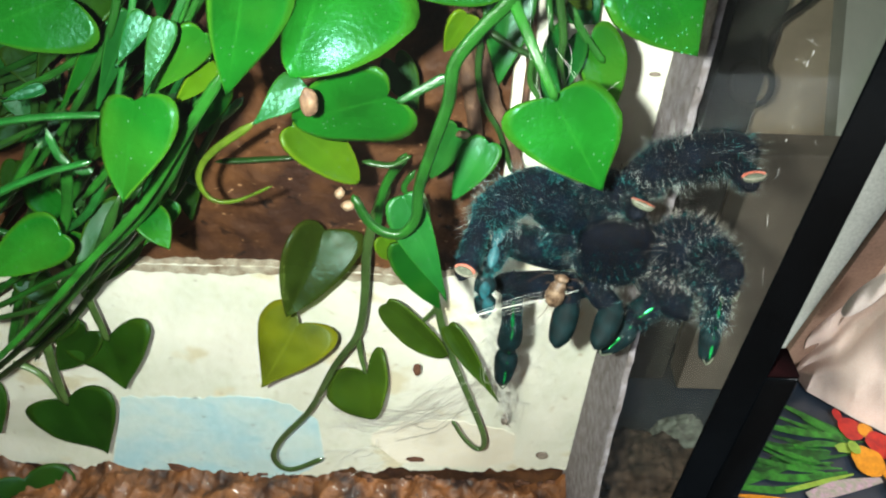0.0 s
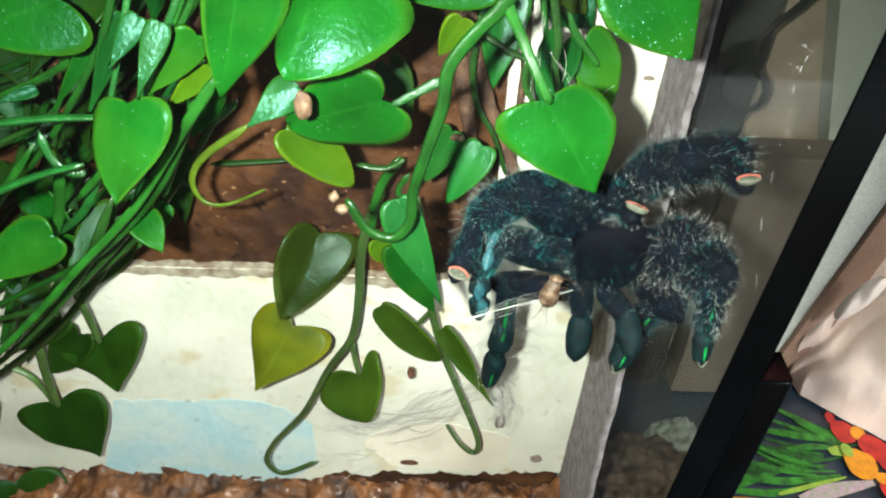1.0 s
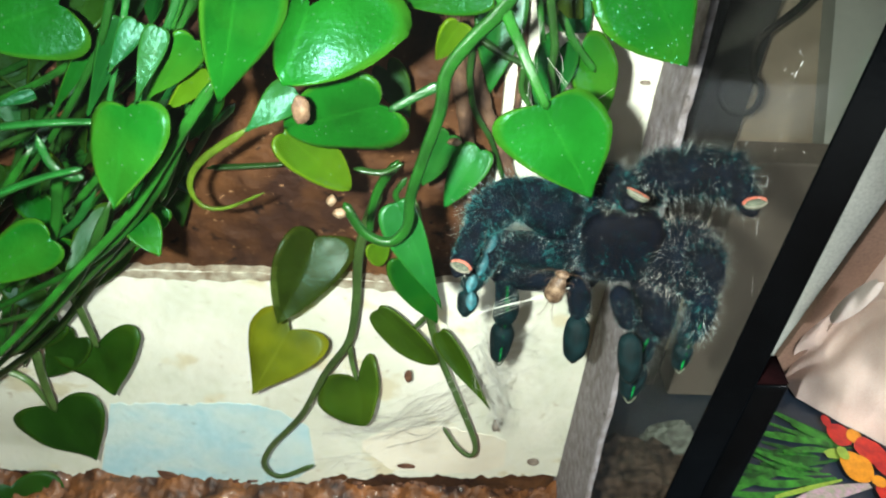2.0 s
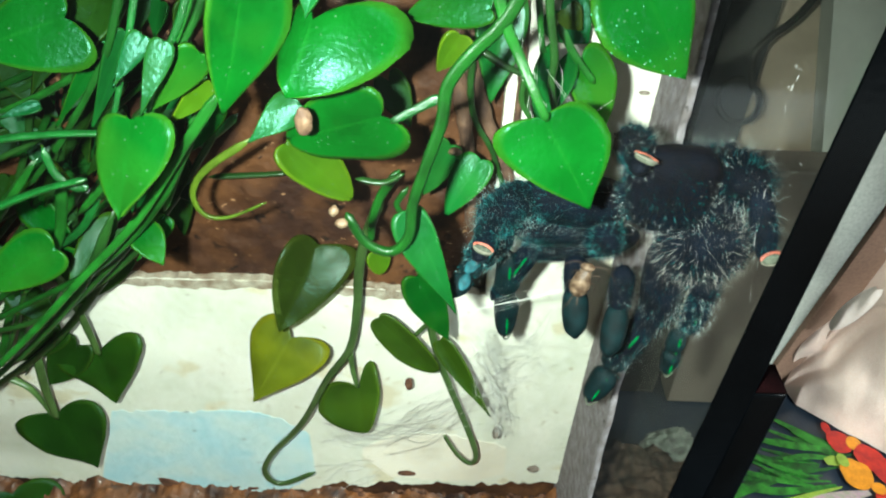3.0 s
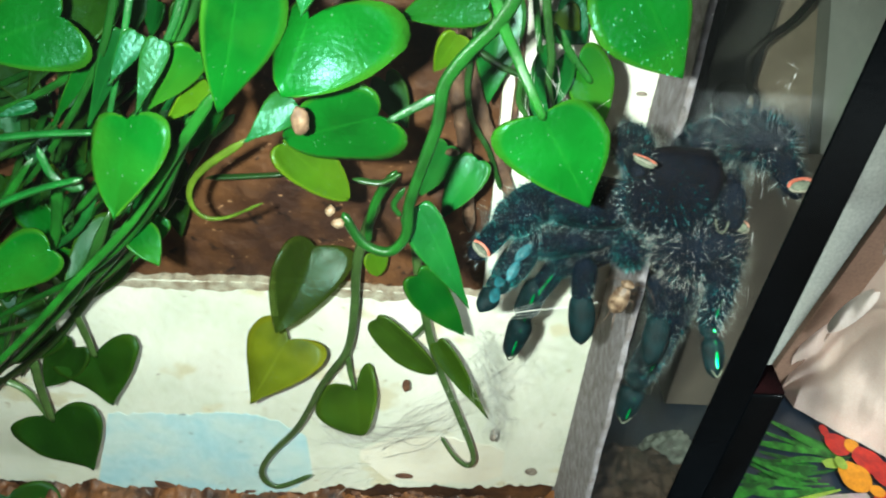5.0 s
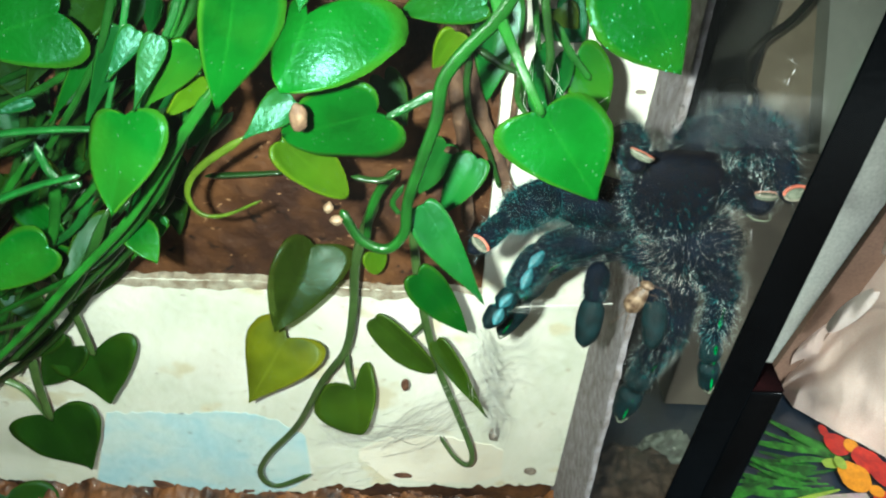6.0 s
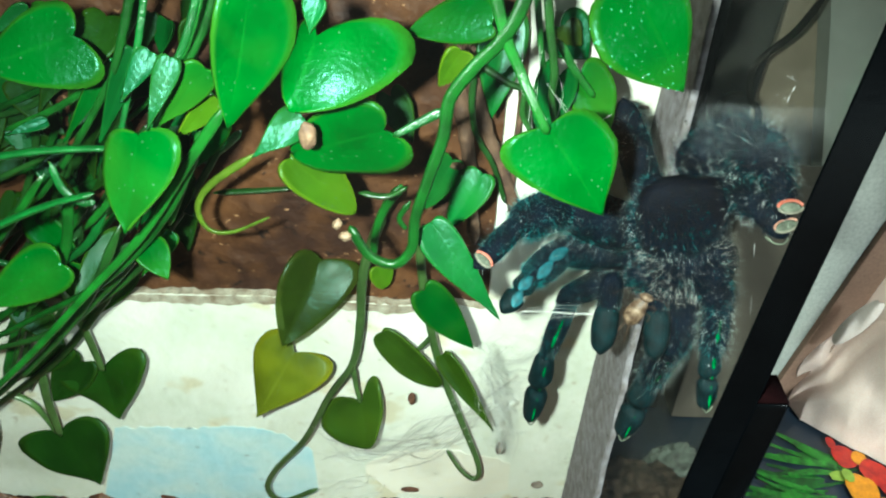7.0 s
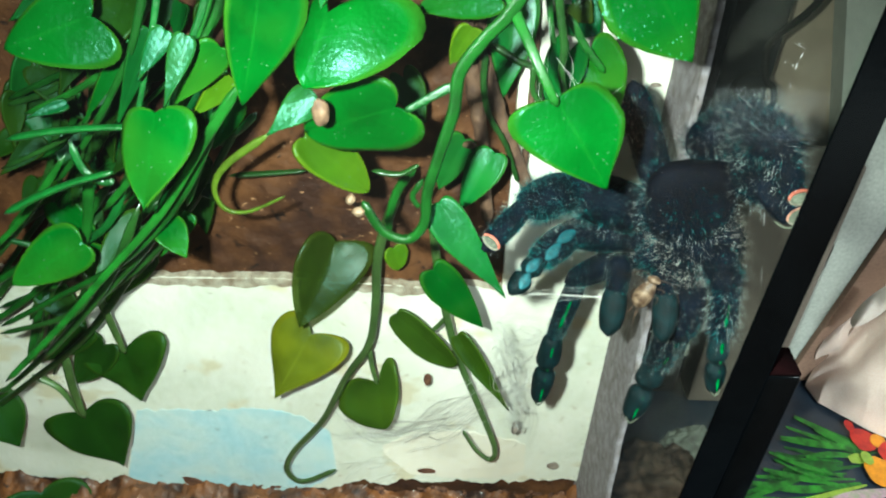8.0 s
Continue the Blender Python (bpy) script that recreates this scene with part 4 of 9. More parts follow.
leaf(vine_top, (-0.1047, 0.2250, 0.3268), (-0.1153, 0.2140, 0.3113), (0.0022, 0.0052), LEAF, lobe=(0.00, 0.00), turn=(0.3, 0, 0), cup=0.15, sharp=0.4)
leaf(vine_top, (-0.0299, 0.1660, 0.4402), (-0.0322, 0.1630, 0.4323), (0.0034, 0.0023), LEAF_GLOSS, lobe=(0.00, 0.00), turn=(0.0, 0, 0), sharp=0.5)
leaf(vine_top, (-0.1290, 0.2100, 0.3809), (-0.1407, 0.2030, 0.3792), (0.0025, 0.0018), LEAF_GLOSS, lobe=(0.00, 0.00), sharp=0.5)
leaf(vine_top, (-0.1024, 0.2000, 0.4022), (-0.1164, 0.1920, 0.3826), (0.0027, 0.0024), LEAF, lobe=(0.01, 0.01), turn=(0.3, 0, 0), cup=0.05, sharp=0.7)
leaf(vine_top, (-0.0886, 0.1950, 0.4136), (-0.1028, 0.1870, 0.3851), (0.0039, 0.0036), LEAF_DEEP, lobe=(0.01, 0.01), turn=(0.3, 0, 0), cup=0.05, sharp=0.7)
leaf(vine_top, (-0.0207, 0.2612, 0.3685), (-0.0116, 0.2543, 0.3520), 0.0133, LEAF_DARK)
stem(vine_top, [(0.0211, 0.1670, 0.4599), (0.0173, 0.1670, 0.4403), (0.0130, 0.1670, 0.4312), (0.0069, 0.1670, 0.4242), (0.0012, 0.1670, 0.4153), (-0.0001, 0.1670, 0.4045), (-0.0039, 0.1670, 0.3909), (-0.0073, 0.1670, 0.3779), (-0.0083, 0.1670, 0.3670), (-0.0133, 0.1670, 0.3607), (-0.0206, 0.1670, 0.3638), (-0.0259, 0.1670, 0.3742)], 0.00180, taper=0.75)
stem(vine_top, [(0.0002, 0.1740, 0.4087), (-0.0066, 0.1740, 0.4045), (-0.0136, 0.1740, 0.4001)], 0.00133, STEM_WET)
stem(vine_top, [(-0.0612, 0.2060, 0.3740), (-0.0780, 0.2060, 0.3614), (-0.0842, 0.2060, 0.3512), (-0.0819, 0.2060, 0.3423), (-0.0735, 0.2060, 0.3414), (-0.0594, 0.2060, 0.3485)], 0.00138, STEM_LIME, taper=0.35)
stem(vine_top, [(-0.1000, 0.2656, 0.3173), (-0.0827, 0.2656, 0.3189), (-0.0654, 0.2656, 0.3208)], 0.00146, STEM_DARK)
stem(vine_top, [(-0.0276, 0.2020, 0.3624), (-0.0184, 0.2020, 0.3612), (-0.0114, 0.2020, 0.3652)], 0.00112, STEM_DARK)
stem(vine_top, [(-0.1280, 0.1720, 0.3895), (-0.1148, 0.1720, 0.3921), (-0.1037, 0.1720, 0.3935), (-0.0910, 0.1720, 0.3943)], 0.00122, STEM_WET)
stem(vine_top, [(-0.1359, 0.1690, 0.3651), (-0.1237, 0.1690, 0.3716), (-0.1115, 0.1690, 0.3769), (-0.0981, 0.1690, 0.3812)], 0.00127, STEM_WET)
stem(vine_top, [(-0.1138, 0.1790, 0.3848), (-0.1128, 0.1790, 0.3760), (-0.1085, 0.1790, 0.3712), (-0.1042, 0.1790, 0.3714)], 0.00117, STEM_WET, taper=0.9)

vine_corner = base_empty("artificial_vine", "glossy green plastic vine hanging before the white board", "artificial plant", (0, 0, 0), "vines in the tank")
corner_leaf = leaf(vine_corner, (0.0444, 0.1720, 0.4425), (0.0593, 0.1640, 0.4206), (0.0150, 0.0097), LEAF, lobe=(0.15, 0.10), turn=(0.25, 0, 0.2), cup=0.05, sharp=0.3, wide=(0.35, 0.3))
droplets(corner_leaf, 46, 5)
leaf(vine_corner, (0.0432, 0.2150, 0.3997), (0.0521, 0.2085, 0.3795), (0.0058, 0.0101), LEAF, lobe=(0.11, 0.27), turn=(0.4, 0, -0.1), cup=0.05, sharp=0.1)
leaf(vine_corner, (0.0165, 0.2450, 0.3444), (0.0028, 0.2360, 0.3228), (0.0081, 0.0072), LEAF_LIGHT, lobe=(0.03, 0.07), turn=(-0.12, 0, 0.1), cup=0.03, sharp=0.25)
leaf(vine_corner, (0.0043, 0.2480, 0.3487), (-0.0057, 0.2420, 0.3282), (0.0081, 0.0063), LEAF_LIGHT, lobe=(0.10, 0.06), turn=(0.4, 0, 0), sharp=0.2)
leaf(vine_corner, (0.0440, 0.2620, 0.3997), (0.0504, 0.2590, 0.3931), (0.0062, 0.0045), LEAF_PALE, lobe=(0.08, 0.08), turn=(0.1, 0, 0), sharp=0.3)
leaf_hanging = leaf(vine_corner, (0.0262, 0.1655, 0.4081), (0.0412, 0.1585, 0.3841), (0.0147, 0.0133), LEAF, lobe=(0.07, 0.01), turn=(0.4, 0.1, 0.0), cup=-0.03, sharp=0.35, wide=(0.1, 0.45))
leaf(vine_corner, (0.0357, 0.2120, 0.4020), (0.0288, 0.1936, 0.3881), 0.0131, LEAF_DEEP, turn=(0.2, 0, 0))
leaf(vine_corner, (0.0219, 0.2679, 0.3999), (0.0192, 0.2528, 0.3648), 0.0198, LEAF_LIGHT, turn=(0.2, 0, 0.1), lobe=0.1)
leaf(vine_corner, (0.0433, 0.2679, 0.3966), (0.0547, 0.2632, 0.3861), 0.0200, LEAF_GLOSS, turn=(0, 0, 0.3))
stem(vine_corner, [(0.0075, 0.1670, 0.4540), (0.0134, 0.1670, 0.4338), (0.0184, 0.1670, 0.4232), (0.0223, 0.1640, 0.4162), (0.0266, 0.1630, 0.4083)], 0.00148)
stem(vine_corner, [(0.0132, 0.2558, 0.3856), (0.0225, 0.2558, 0.3794), (0.0314, 0.2558, 0.3742), (0.0341, 0.2558, 0.3591)], 0.00147, STEM_DARK)
stem(vine_corner, [(0.0237, 0.1920, 0.4494), (0.0278, 0.1920, 0.4264), (0.0308, 0.1920, 0.4126), (0.0310, 0.1920, 0.4043), (0.0336, 0.1920, 0.3939)], 0.00124, STEM_DARK)
stem(vine_corner, [(0.0339, 0.2120, 0.4141), (0.0404, 0.2120, 0.4040), (0.0479, 0.2120, 0.3952)], 0.00136, STEM)
stem(vine_corner, [(0.0223, 0.1840, 0.4112), (0.0221, 0.1840, 0.4029), (0.0254, 0.1840, 0.3970)], 0.00093, STEM_DARK)
stem(vine_corner, [(0.0233, 0.2120, 0.4443), (0.0276, 0.2120, 0.4189), (0.0309, 0.2120, 0.4018), (0.0344, 0.2120, 0.3840)], 0.00103, STEM)
stem(vine_corner, [(0.0114, 0.2585, 0.3822), (0.0109, 0.2585, 0.3687), (0.0137, 0.2585, 0.3544), (0.0214, 0.2585, 0.3406), (0.0279, 0.2585, 0.3217)], 0.00133, STEM_DARK)

vine_low = base_empty("artificial_vine", "olive green plastic vine with small hanging heart leaves", "artificial plant", (0, 0, 0), "vines in the tank")
leaf(vine_low, (-0.0545, 0.2620, 0.2845), (-0.0697, 0.2345, 0.2540), (0.0156, 0.0187), LEAF_PALE, lobe=(0.06, 0.06), turn=(0.37, 0, 0.0), fold=0.34, cup=0.0, sharp=0.25, wide=(0.35, 0.06))
leaf(vine_low, (-0.0715, 0.2580, 0.2265), (-0.0908, 0.2380, 0.1981), (0.0195, 0.0218), LEAF_YELLOW, lobe=(0.18, 0.12), turn=(-0.3, 0, -0.25), cup=-0.04, sharp=0.5, wide=(0.2, 0.05))
leaf(vine_low, (-0.0392, 0.2620, 0.1841), (-0.0368, 0.2470, 0.1632), (0.0248, 0.0136), LEAF_OLIVE, lobe=(0.17, 0.58), turn=(-0.4, 0, -0.2), cup=0.05, sharp=0.0, wide=(0.5, -0.05))
leaf(vine_low, (-0.0269, 0.2580, 0.2424), (0.0032, 0.2470, 0.2152), (0.0096, 0.0076), LEAF_OLIVE, lobe=(0.03, 0.03), turn=(-0.35, 0, -0.35), cup=0.08, sharp=0.0, wide=(0.5, 0.5))
leaf(vine_low, (0.0037, 0.2560, 0.2300), (0.0303, 0.2330, 0.1979), (0.0051, 0.0063), LEAF_OLIVE, lobe=(0.02, 0.02), turn=(-0.4, 0, -0.2), cup=0.12, sharp=0.45)
leaf(vine_low, (-0.0277, 0.2640, 0.2794), (-0.0251, 0.2620, 0.2679), (0.0059, 0.0064), LEAF_LIME, lobe=(0.15, 0.15), turn=(0.4, 0, -0.3), sharp=0.0)
stem(vine_low, [(-0.0237, 0.2596, 0.3173), (-0.0318, 0.2596, 0.2926), (-0.0357, 0.2596, 0.2725), (-0.0375, 0.2596, 0.2470), (-0.0425, 0.2596, 0.2181), (-0.0565, 0.2596, 0.1919), (-0.0726, 0.2596, 0.1547), (-0.0932, 0.2596, 0.1239), (-0.0992, 0.2596, 0.1051), (-0.0907, 0.2596, 0.0935), (-0.0686, 0.2596, 0.1069)], 0.00242, STEM_OLIVE, taper=0.55)
stem(vine_low, [(-0.0424, 0.2601, 0.2166), (-0.0416, 0.2601, 0.2011), (-0.0395, 0.2601, 0.1866)], 0.00149, STEM_OLIVE)
stem(vine_low, [(-0.0091, 0.2574, 0.3106), (-0.0075, 0.2574, 0.2824), (-0.0024, 0.2574, 0.2451), (0.0050, 0.2574, 0.2109), (0.0179, 0.2574, 0.1701), (0.0275, 0.2574, 0.1368), (0.0256, 0.2574, 0.1245), (0.0175, 0.2574, 0.1324), (0.0086, 0.2574, 0.1513)], 0.00219, STEM_OLIVE, taper=0.5)
stem(vine_low, [(-0.0007, 0.2580, 0.2427), (-0.0070, 0.2580, 0.2338), (-0.0126, 0.2580, 0.2263)], 0.00141, STEM_OLIVE)
stem(vine_low, [(-0.0162, 0.2558, 0.3314), (-0.0234, 0.2558, 0.3199), (-0.0275, 0.2558, 0.3080), (-0.0294, 0.2558, 0.2925)], 0.00219, STEM)
stem(vine_low, [(-0.0106, 0.2120, 0.3530), (-0.0146, 0.2120, 0.3457), (-0.0120, 0.2120, 0.3404)], 0.00119, STEM)

vine_side = base_empty("artificial_vine", "green plastic vine tangle, deep leaves dark in place of shade", "artificial plant", (0, 0, 0), "vines in the tank")
# dark leaves set deep in the tangle in place of its shaded gaps
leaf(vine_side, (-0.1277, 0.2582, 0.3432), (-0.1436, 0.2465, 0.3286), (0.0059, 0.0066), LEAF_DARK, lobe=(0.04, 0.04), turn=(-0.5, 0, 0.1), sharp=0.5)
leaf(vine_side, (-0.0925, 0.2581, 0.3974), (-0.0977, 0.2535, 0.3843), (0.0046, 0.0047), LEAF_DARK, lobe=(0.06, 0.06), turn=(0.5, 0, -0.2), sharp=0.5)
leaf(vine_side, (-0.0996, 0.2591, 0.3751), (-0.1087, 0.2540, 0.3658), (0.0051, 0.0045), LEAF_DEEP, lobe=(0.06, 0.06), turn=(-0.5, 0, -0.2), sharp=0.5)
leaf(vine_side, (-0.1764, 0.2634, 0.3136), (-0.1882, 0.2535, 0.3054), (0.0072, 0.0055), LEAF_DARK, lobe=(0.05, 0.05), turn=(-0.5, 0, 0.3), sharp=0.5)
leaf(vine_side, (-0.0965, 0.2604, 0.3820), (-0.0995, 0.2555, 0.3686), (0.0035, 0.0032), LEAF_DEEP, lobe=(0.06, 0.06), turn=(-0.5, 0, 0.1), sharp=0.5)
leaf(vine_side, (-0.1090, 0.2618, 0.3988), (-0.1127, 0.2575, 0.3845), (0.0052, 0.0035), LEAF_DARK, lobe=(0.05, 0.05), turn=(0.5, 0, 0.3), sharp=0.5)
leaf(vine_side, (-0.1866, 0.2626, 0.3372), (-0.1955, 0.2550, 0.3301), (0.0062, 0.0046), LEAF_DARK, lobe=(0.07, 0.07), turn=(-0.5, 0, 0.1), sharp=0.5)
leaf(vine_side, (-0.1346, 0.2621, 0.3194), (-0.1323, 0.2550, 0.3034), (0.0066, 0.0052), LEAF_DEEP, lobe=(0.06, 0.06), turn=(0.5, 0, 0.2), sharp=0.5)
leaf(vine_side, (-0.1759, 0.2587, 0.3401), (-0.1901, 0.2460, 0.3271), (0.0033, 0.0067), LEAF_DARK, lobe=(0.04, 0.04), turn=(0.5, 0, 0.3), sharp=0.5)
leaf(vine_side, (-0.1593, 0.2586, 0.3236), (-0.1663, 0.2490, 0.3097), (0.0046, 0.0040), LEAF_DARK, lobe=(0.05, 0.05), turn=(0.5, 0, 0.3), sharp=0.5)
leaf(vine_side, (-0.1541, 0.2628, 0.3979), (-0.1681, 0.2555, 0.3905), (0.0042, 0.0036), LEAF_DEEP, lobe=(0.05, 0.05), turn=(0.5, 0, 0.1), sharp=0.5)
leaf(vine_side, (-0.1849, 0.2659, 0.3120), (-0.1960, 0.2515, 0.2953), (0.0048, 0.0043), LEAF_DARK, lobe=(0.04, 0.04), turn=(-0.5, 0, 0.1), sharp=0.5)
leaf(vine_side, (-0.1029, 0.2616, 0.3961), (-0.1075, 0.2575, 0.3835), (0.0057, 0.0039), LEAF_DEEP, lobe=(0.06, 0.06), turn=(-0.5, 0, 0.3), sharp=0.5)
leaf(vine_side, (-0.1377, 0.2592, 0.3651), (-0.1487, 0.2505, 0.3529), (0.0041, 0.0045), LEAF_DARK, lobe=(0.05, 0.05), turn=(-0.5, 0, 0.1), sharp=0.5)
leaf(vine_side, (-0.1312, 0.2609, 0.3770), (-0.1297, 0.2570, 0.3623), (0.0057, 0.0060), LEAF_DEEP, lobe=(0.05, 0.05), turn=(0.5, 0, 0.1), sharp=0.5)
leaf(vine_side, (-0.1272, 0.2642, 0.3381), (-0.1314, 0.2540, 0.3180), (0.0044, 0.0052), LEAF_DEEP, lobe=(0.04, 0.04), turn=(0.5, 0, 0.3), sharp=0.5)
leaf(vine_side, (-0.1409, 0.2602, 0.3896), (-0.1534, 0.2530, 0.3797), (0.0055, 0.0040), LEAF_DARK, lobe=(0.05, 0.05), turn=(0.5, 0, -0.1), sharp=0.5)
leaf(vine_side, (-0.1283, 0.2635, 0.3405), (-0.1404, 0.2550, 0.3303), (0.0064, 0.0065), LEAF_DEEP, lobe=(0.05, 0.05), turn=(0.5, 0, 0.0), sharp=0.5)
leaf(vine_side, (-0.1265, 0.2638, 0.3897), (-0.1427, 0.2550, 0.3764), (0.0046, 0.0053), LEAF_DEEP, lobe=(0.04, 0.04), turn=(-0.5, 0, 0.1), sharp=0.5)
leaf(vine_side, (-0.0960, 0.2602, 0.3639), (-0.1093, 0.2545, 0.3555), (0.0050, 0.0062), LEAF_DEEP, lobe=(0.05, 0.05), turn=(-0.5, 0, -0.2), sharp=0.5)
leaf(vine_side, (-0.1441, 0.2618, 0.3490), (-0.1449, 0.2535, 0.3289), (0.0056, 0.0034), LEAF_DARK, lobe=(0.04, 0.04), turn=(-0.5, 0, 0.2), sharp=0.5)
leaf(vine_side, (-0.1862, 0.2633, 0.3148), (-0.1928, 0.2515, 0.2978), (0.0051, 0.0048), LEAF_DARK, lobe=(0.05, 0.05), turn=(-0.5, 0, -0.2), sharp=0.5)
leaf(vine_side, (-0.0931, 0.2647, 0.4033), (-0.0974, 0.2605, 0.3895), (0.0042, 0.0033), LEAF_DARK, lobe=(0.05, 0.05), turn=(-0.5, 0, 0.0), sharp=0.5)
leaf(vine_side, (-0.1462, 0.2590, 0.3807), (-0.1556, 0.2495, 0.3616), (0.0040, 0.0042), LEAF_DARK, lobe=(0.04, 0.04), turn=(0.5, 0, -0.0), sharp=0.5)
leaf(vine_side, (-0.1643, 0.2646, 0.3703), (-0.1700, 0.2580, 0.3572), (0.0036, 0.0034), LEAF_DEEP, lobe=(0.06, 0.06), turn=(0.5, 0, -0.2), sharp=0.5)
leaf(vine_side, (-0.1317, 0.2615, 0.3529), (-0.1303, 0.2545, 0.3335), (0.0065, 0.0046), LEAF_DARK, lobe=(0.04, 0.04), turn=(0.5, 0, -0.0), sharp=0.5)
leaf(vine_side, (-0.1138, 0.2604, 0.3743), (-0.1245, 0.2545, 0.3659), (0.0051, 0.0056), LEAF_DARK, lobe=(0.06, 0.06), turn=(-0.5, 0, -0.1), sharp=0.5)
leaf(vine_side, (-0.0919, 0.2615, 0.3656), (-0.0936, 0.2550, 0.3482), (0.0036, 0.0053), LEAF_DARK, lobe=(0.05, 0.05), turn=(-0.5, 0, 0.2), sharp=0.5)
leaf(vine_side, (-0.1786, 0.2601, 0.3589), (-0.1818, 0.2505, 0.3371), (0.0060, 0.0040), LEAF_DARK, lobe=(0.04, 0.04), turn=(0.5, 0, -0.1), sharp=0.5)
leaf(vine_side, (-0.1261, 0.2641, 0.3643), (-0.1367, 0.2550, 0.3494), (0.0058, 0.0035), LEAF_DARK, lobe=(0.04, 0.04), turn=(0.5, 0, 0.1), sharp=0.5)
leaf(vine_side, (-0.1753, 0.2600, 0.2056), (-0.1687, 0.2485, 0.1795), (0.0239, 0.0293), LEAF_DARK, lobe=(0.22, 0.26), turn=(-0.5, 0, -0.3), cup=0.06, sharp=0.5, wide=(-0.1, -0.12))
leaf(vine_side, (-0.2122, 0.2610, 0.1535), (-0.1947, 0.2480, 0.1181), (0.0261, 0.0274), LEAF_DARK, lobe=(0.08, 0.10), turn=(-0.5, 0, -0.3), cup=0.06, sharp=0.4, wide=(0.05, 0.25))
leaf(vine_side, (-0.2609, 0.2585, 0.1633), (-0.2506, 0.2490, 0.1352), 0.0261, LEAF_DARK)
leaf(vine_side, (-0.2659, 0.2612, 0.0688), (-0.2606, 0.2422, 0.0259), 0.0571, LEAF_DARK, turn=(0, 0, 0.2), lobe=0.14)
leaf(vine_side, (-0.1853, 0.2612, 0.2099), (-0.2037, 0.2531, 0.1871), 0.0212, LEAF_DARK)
leaf(vine_side, (-0.0984, 0.1920, 0.3449), (-0.0905, 0.1840, 0.3373), 0.0113, turn=(0.1, 0, 0.3))
leaf(vine_side, (-0.1184, 0.2120, 0.3286), (-0.1323, 0.1938, 0.3166), 0.0167, LEAF_DARK, turn=(-0.2, 0, 0))
leaf(vine_side, (-0.1224, 0.2120, 0.4137), (-0.0995, 0.2028, 0.4064), 0.0133, LEAF)
leaf(vine_side, (-0.1342, 0.2585, 0.3769), (-0.1446, 0.2519, 0.3614), 0.0129, LEAF_DARK)
leaf(vine_side, (-0.1157, 0.2612, 0.3294), (-0.1052, 0.2541, 0.3118), 0.0169, LEAF_DARK)
stem(vine_side, [(-0.1772, 0.2558, 0.2675), (-0.1733, 0.2558, 0.2441), (-0.1721, 0.2558, 0.2267), (-0.1713, 0.2558, 0.2106)], 0.00198, STEM_OLIVE)
stem(vine_side, [(-0.2055, 0.2585, 0.2076), (-0.2096, 0.2585, 0.1805), (-0.2112, 0.2585, 0.1520)], 0.00246, STEM_OLIVE)
stem(vine_side, [(-0.2308, 0.2596, 0.1873), (-0.2192, 0.2596, 0.1763), (-0.2134, 0.2596, 0.1525)], 0.00186, STEM_OLIVE)
stem(vine_side, [(-0.0594, 0.1790, 0.4057), (-0.0737, 0.1790, 0.3861), (-0.0928, 0.1790, 0.3595), (-0.1177, 0.1790, 0.3330), (-0.1437, 0.1790, 0.3052), (-0.1725, 0.1790, 0.2764)], 0.00153, STEM)
stem(vine_side, [(-0.0699, 0.1860, 0.3913), (-0.0878, 0.1860, 0.3611), (-0.1125, 0.1860, 0.3346), (-0.1436, 0.1860, 0.3150), (-0.1693, 0.1860, 0.2997)], 0.00139)
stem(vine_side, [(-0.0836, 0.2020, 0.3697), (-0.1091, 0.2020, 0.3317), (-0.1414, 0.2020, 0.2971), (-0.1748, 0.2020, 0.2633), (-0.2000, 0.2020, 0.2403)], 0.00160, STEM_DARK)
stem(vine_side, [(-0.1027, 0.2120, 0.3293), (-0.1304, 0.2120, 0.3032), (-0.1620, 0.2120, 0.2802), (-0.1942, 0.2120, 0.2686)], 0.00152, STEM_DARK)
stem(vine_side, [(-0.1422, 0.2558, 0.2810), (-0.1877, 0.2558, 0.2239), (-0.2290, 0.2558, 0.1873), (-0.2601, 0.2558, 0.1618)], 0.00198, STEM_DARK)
stem(vine_side, [(-0.1303, 0.2558, 0.3096), (-0.1560, 0.2558, 0.2869), (-0.1869, 0.2558, 0.2618), (-0.2265, 0.2558, 0.2416)], 0.00175)
stem(vine_side, [(-0.0791, 0.1920, 0.4448), (-0.0886, 0.1920, 0.4208), (-0.0968, 0.1920, 0.4046), (-0.1143, 0.1920, 0.3805), (-0.1309, 0.1920, 0.3615)], 0.00117)
stem(vine_side, [(-0.0680, 0.1720, 0.4515), (-0.0751, 0.1720, 0.4302), (-0.0806, 0.1720, 0.4159), (-0.0885, 0.1720, 0.3966)], 0.00093, STEM_WET)
stem(vine_side, [(-0.0555, 0.1740, 0.4514), (-0.0636, 0.1740, 0.4299), (-0.0705, 0.1740, 0.4169), (-0.0795, 0.1740, 0.3992), (-0.0837, 0.1740, 0.3832)], 0.00105, STEM_WET)
stem(vine_side, [(-0.0535, 0.1820, 0.4482), (-0.0632, 0.1820, 0.4255), (-0.0710, 0.1820, 0.4133), (-0.0796, 0.1820, 0.4000)], 0.00098)
stem(vine_side, [(-0.1391, 0.2558, 0.3779), (-0.1585, 0.2558, 0.3636), (-0.1809, 0.2558, 0.3556)], 0.00142, STEM_DARK)
stem(vine_side, [(-0.0989, 0.2558, 0.4259), (-0.1205, 0.2558, 0.3933), (-0.1391, 0.2558, 0.3779), (-0.1800, 0.2558, 0.3581)], 0.00171)
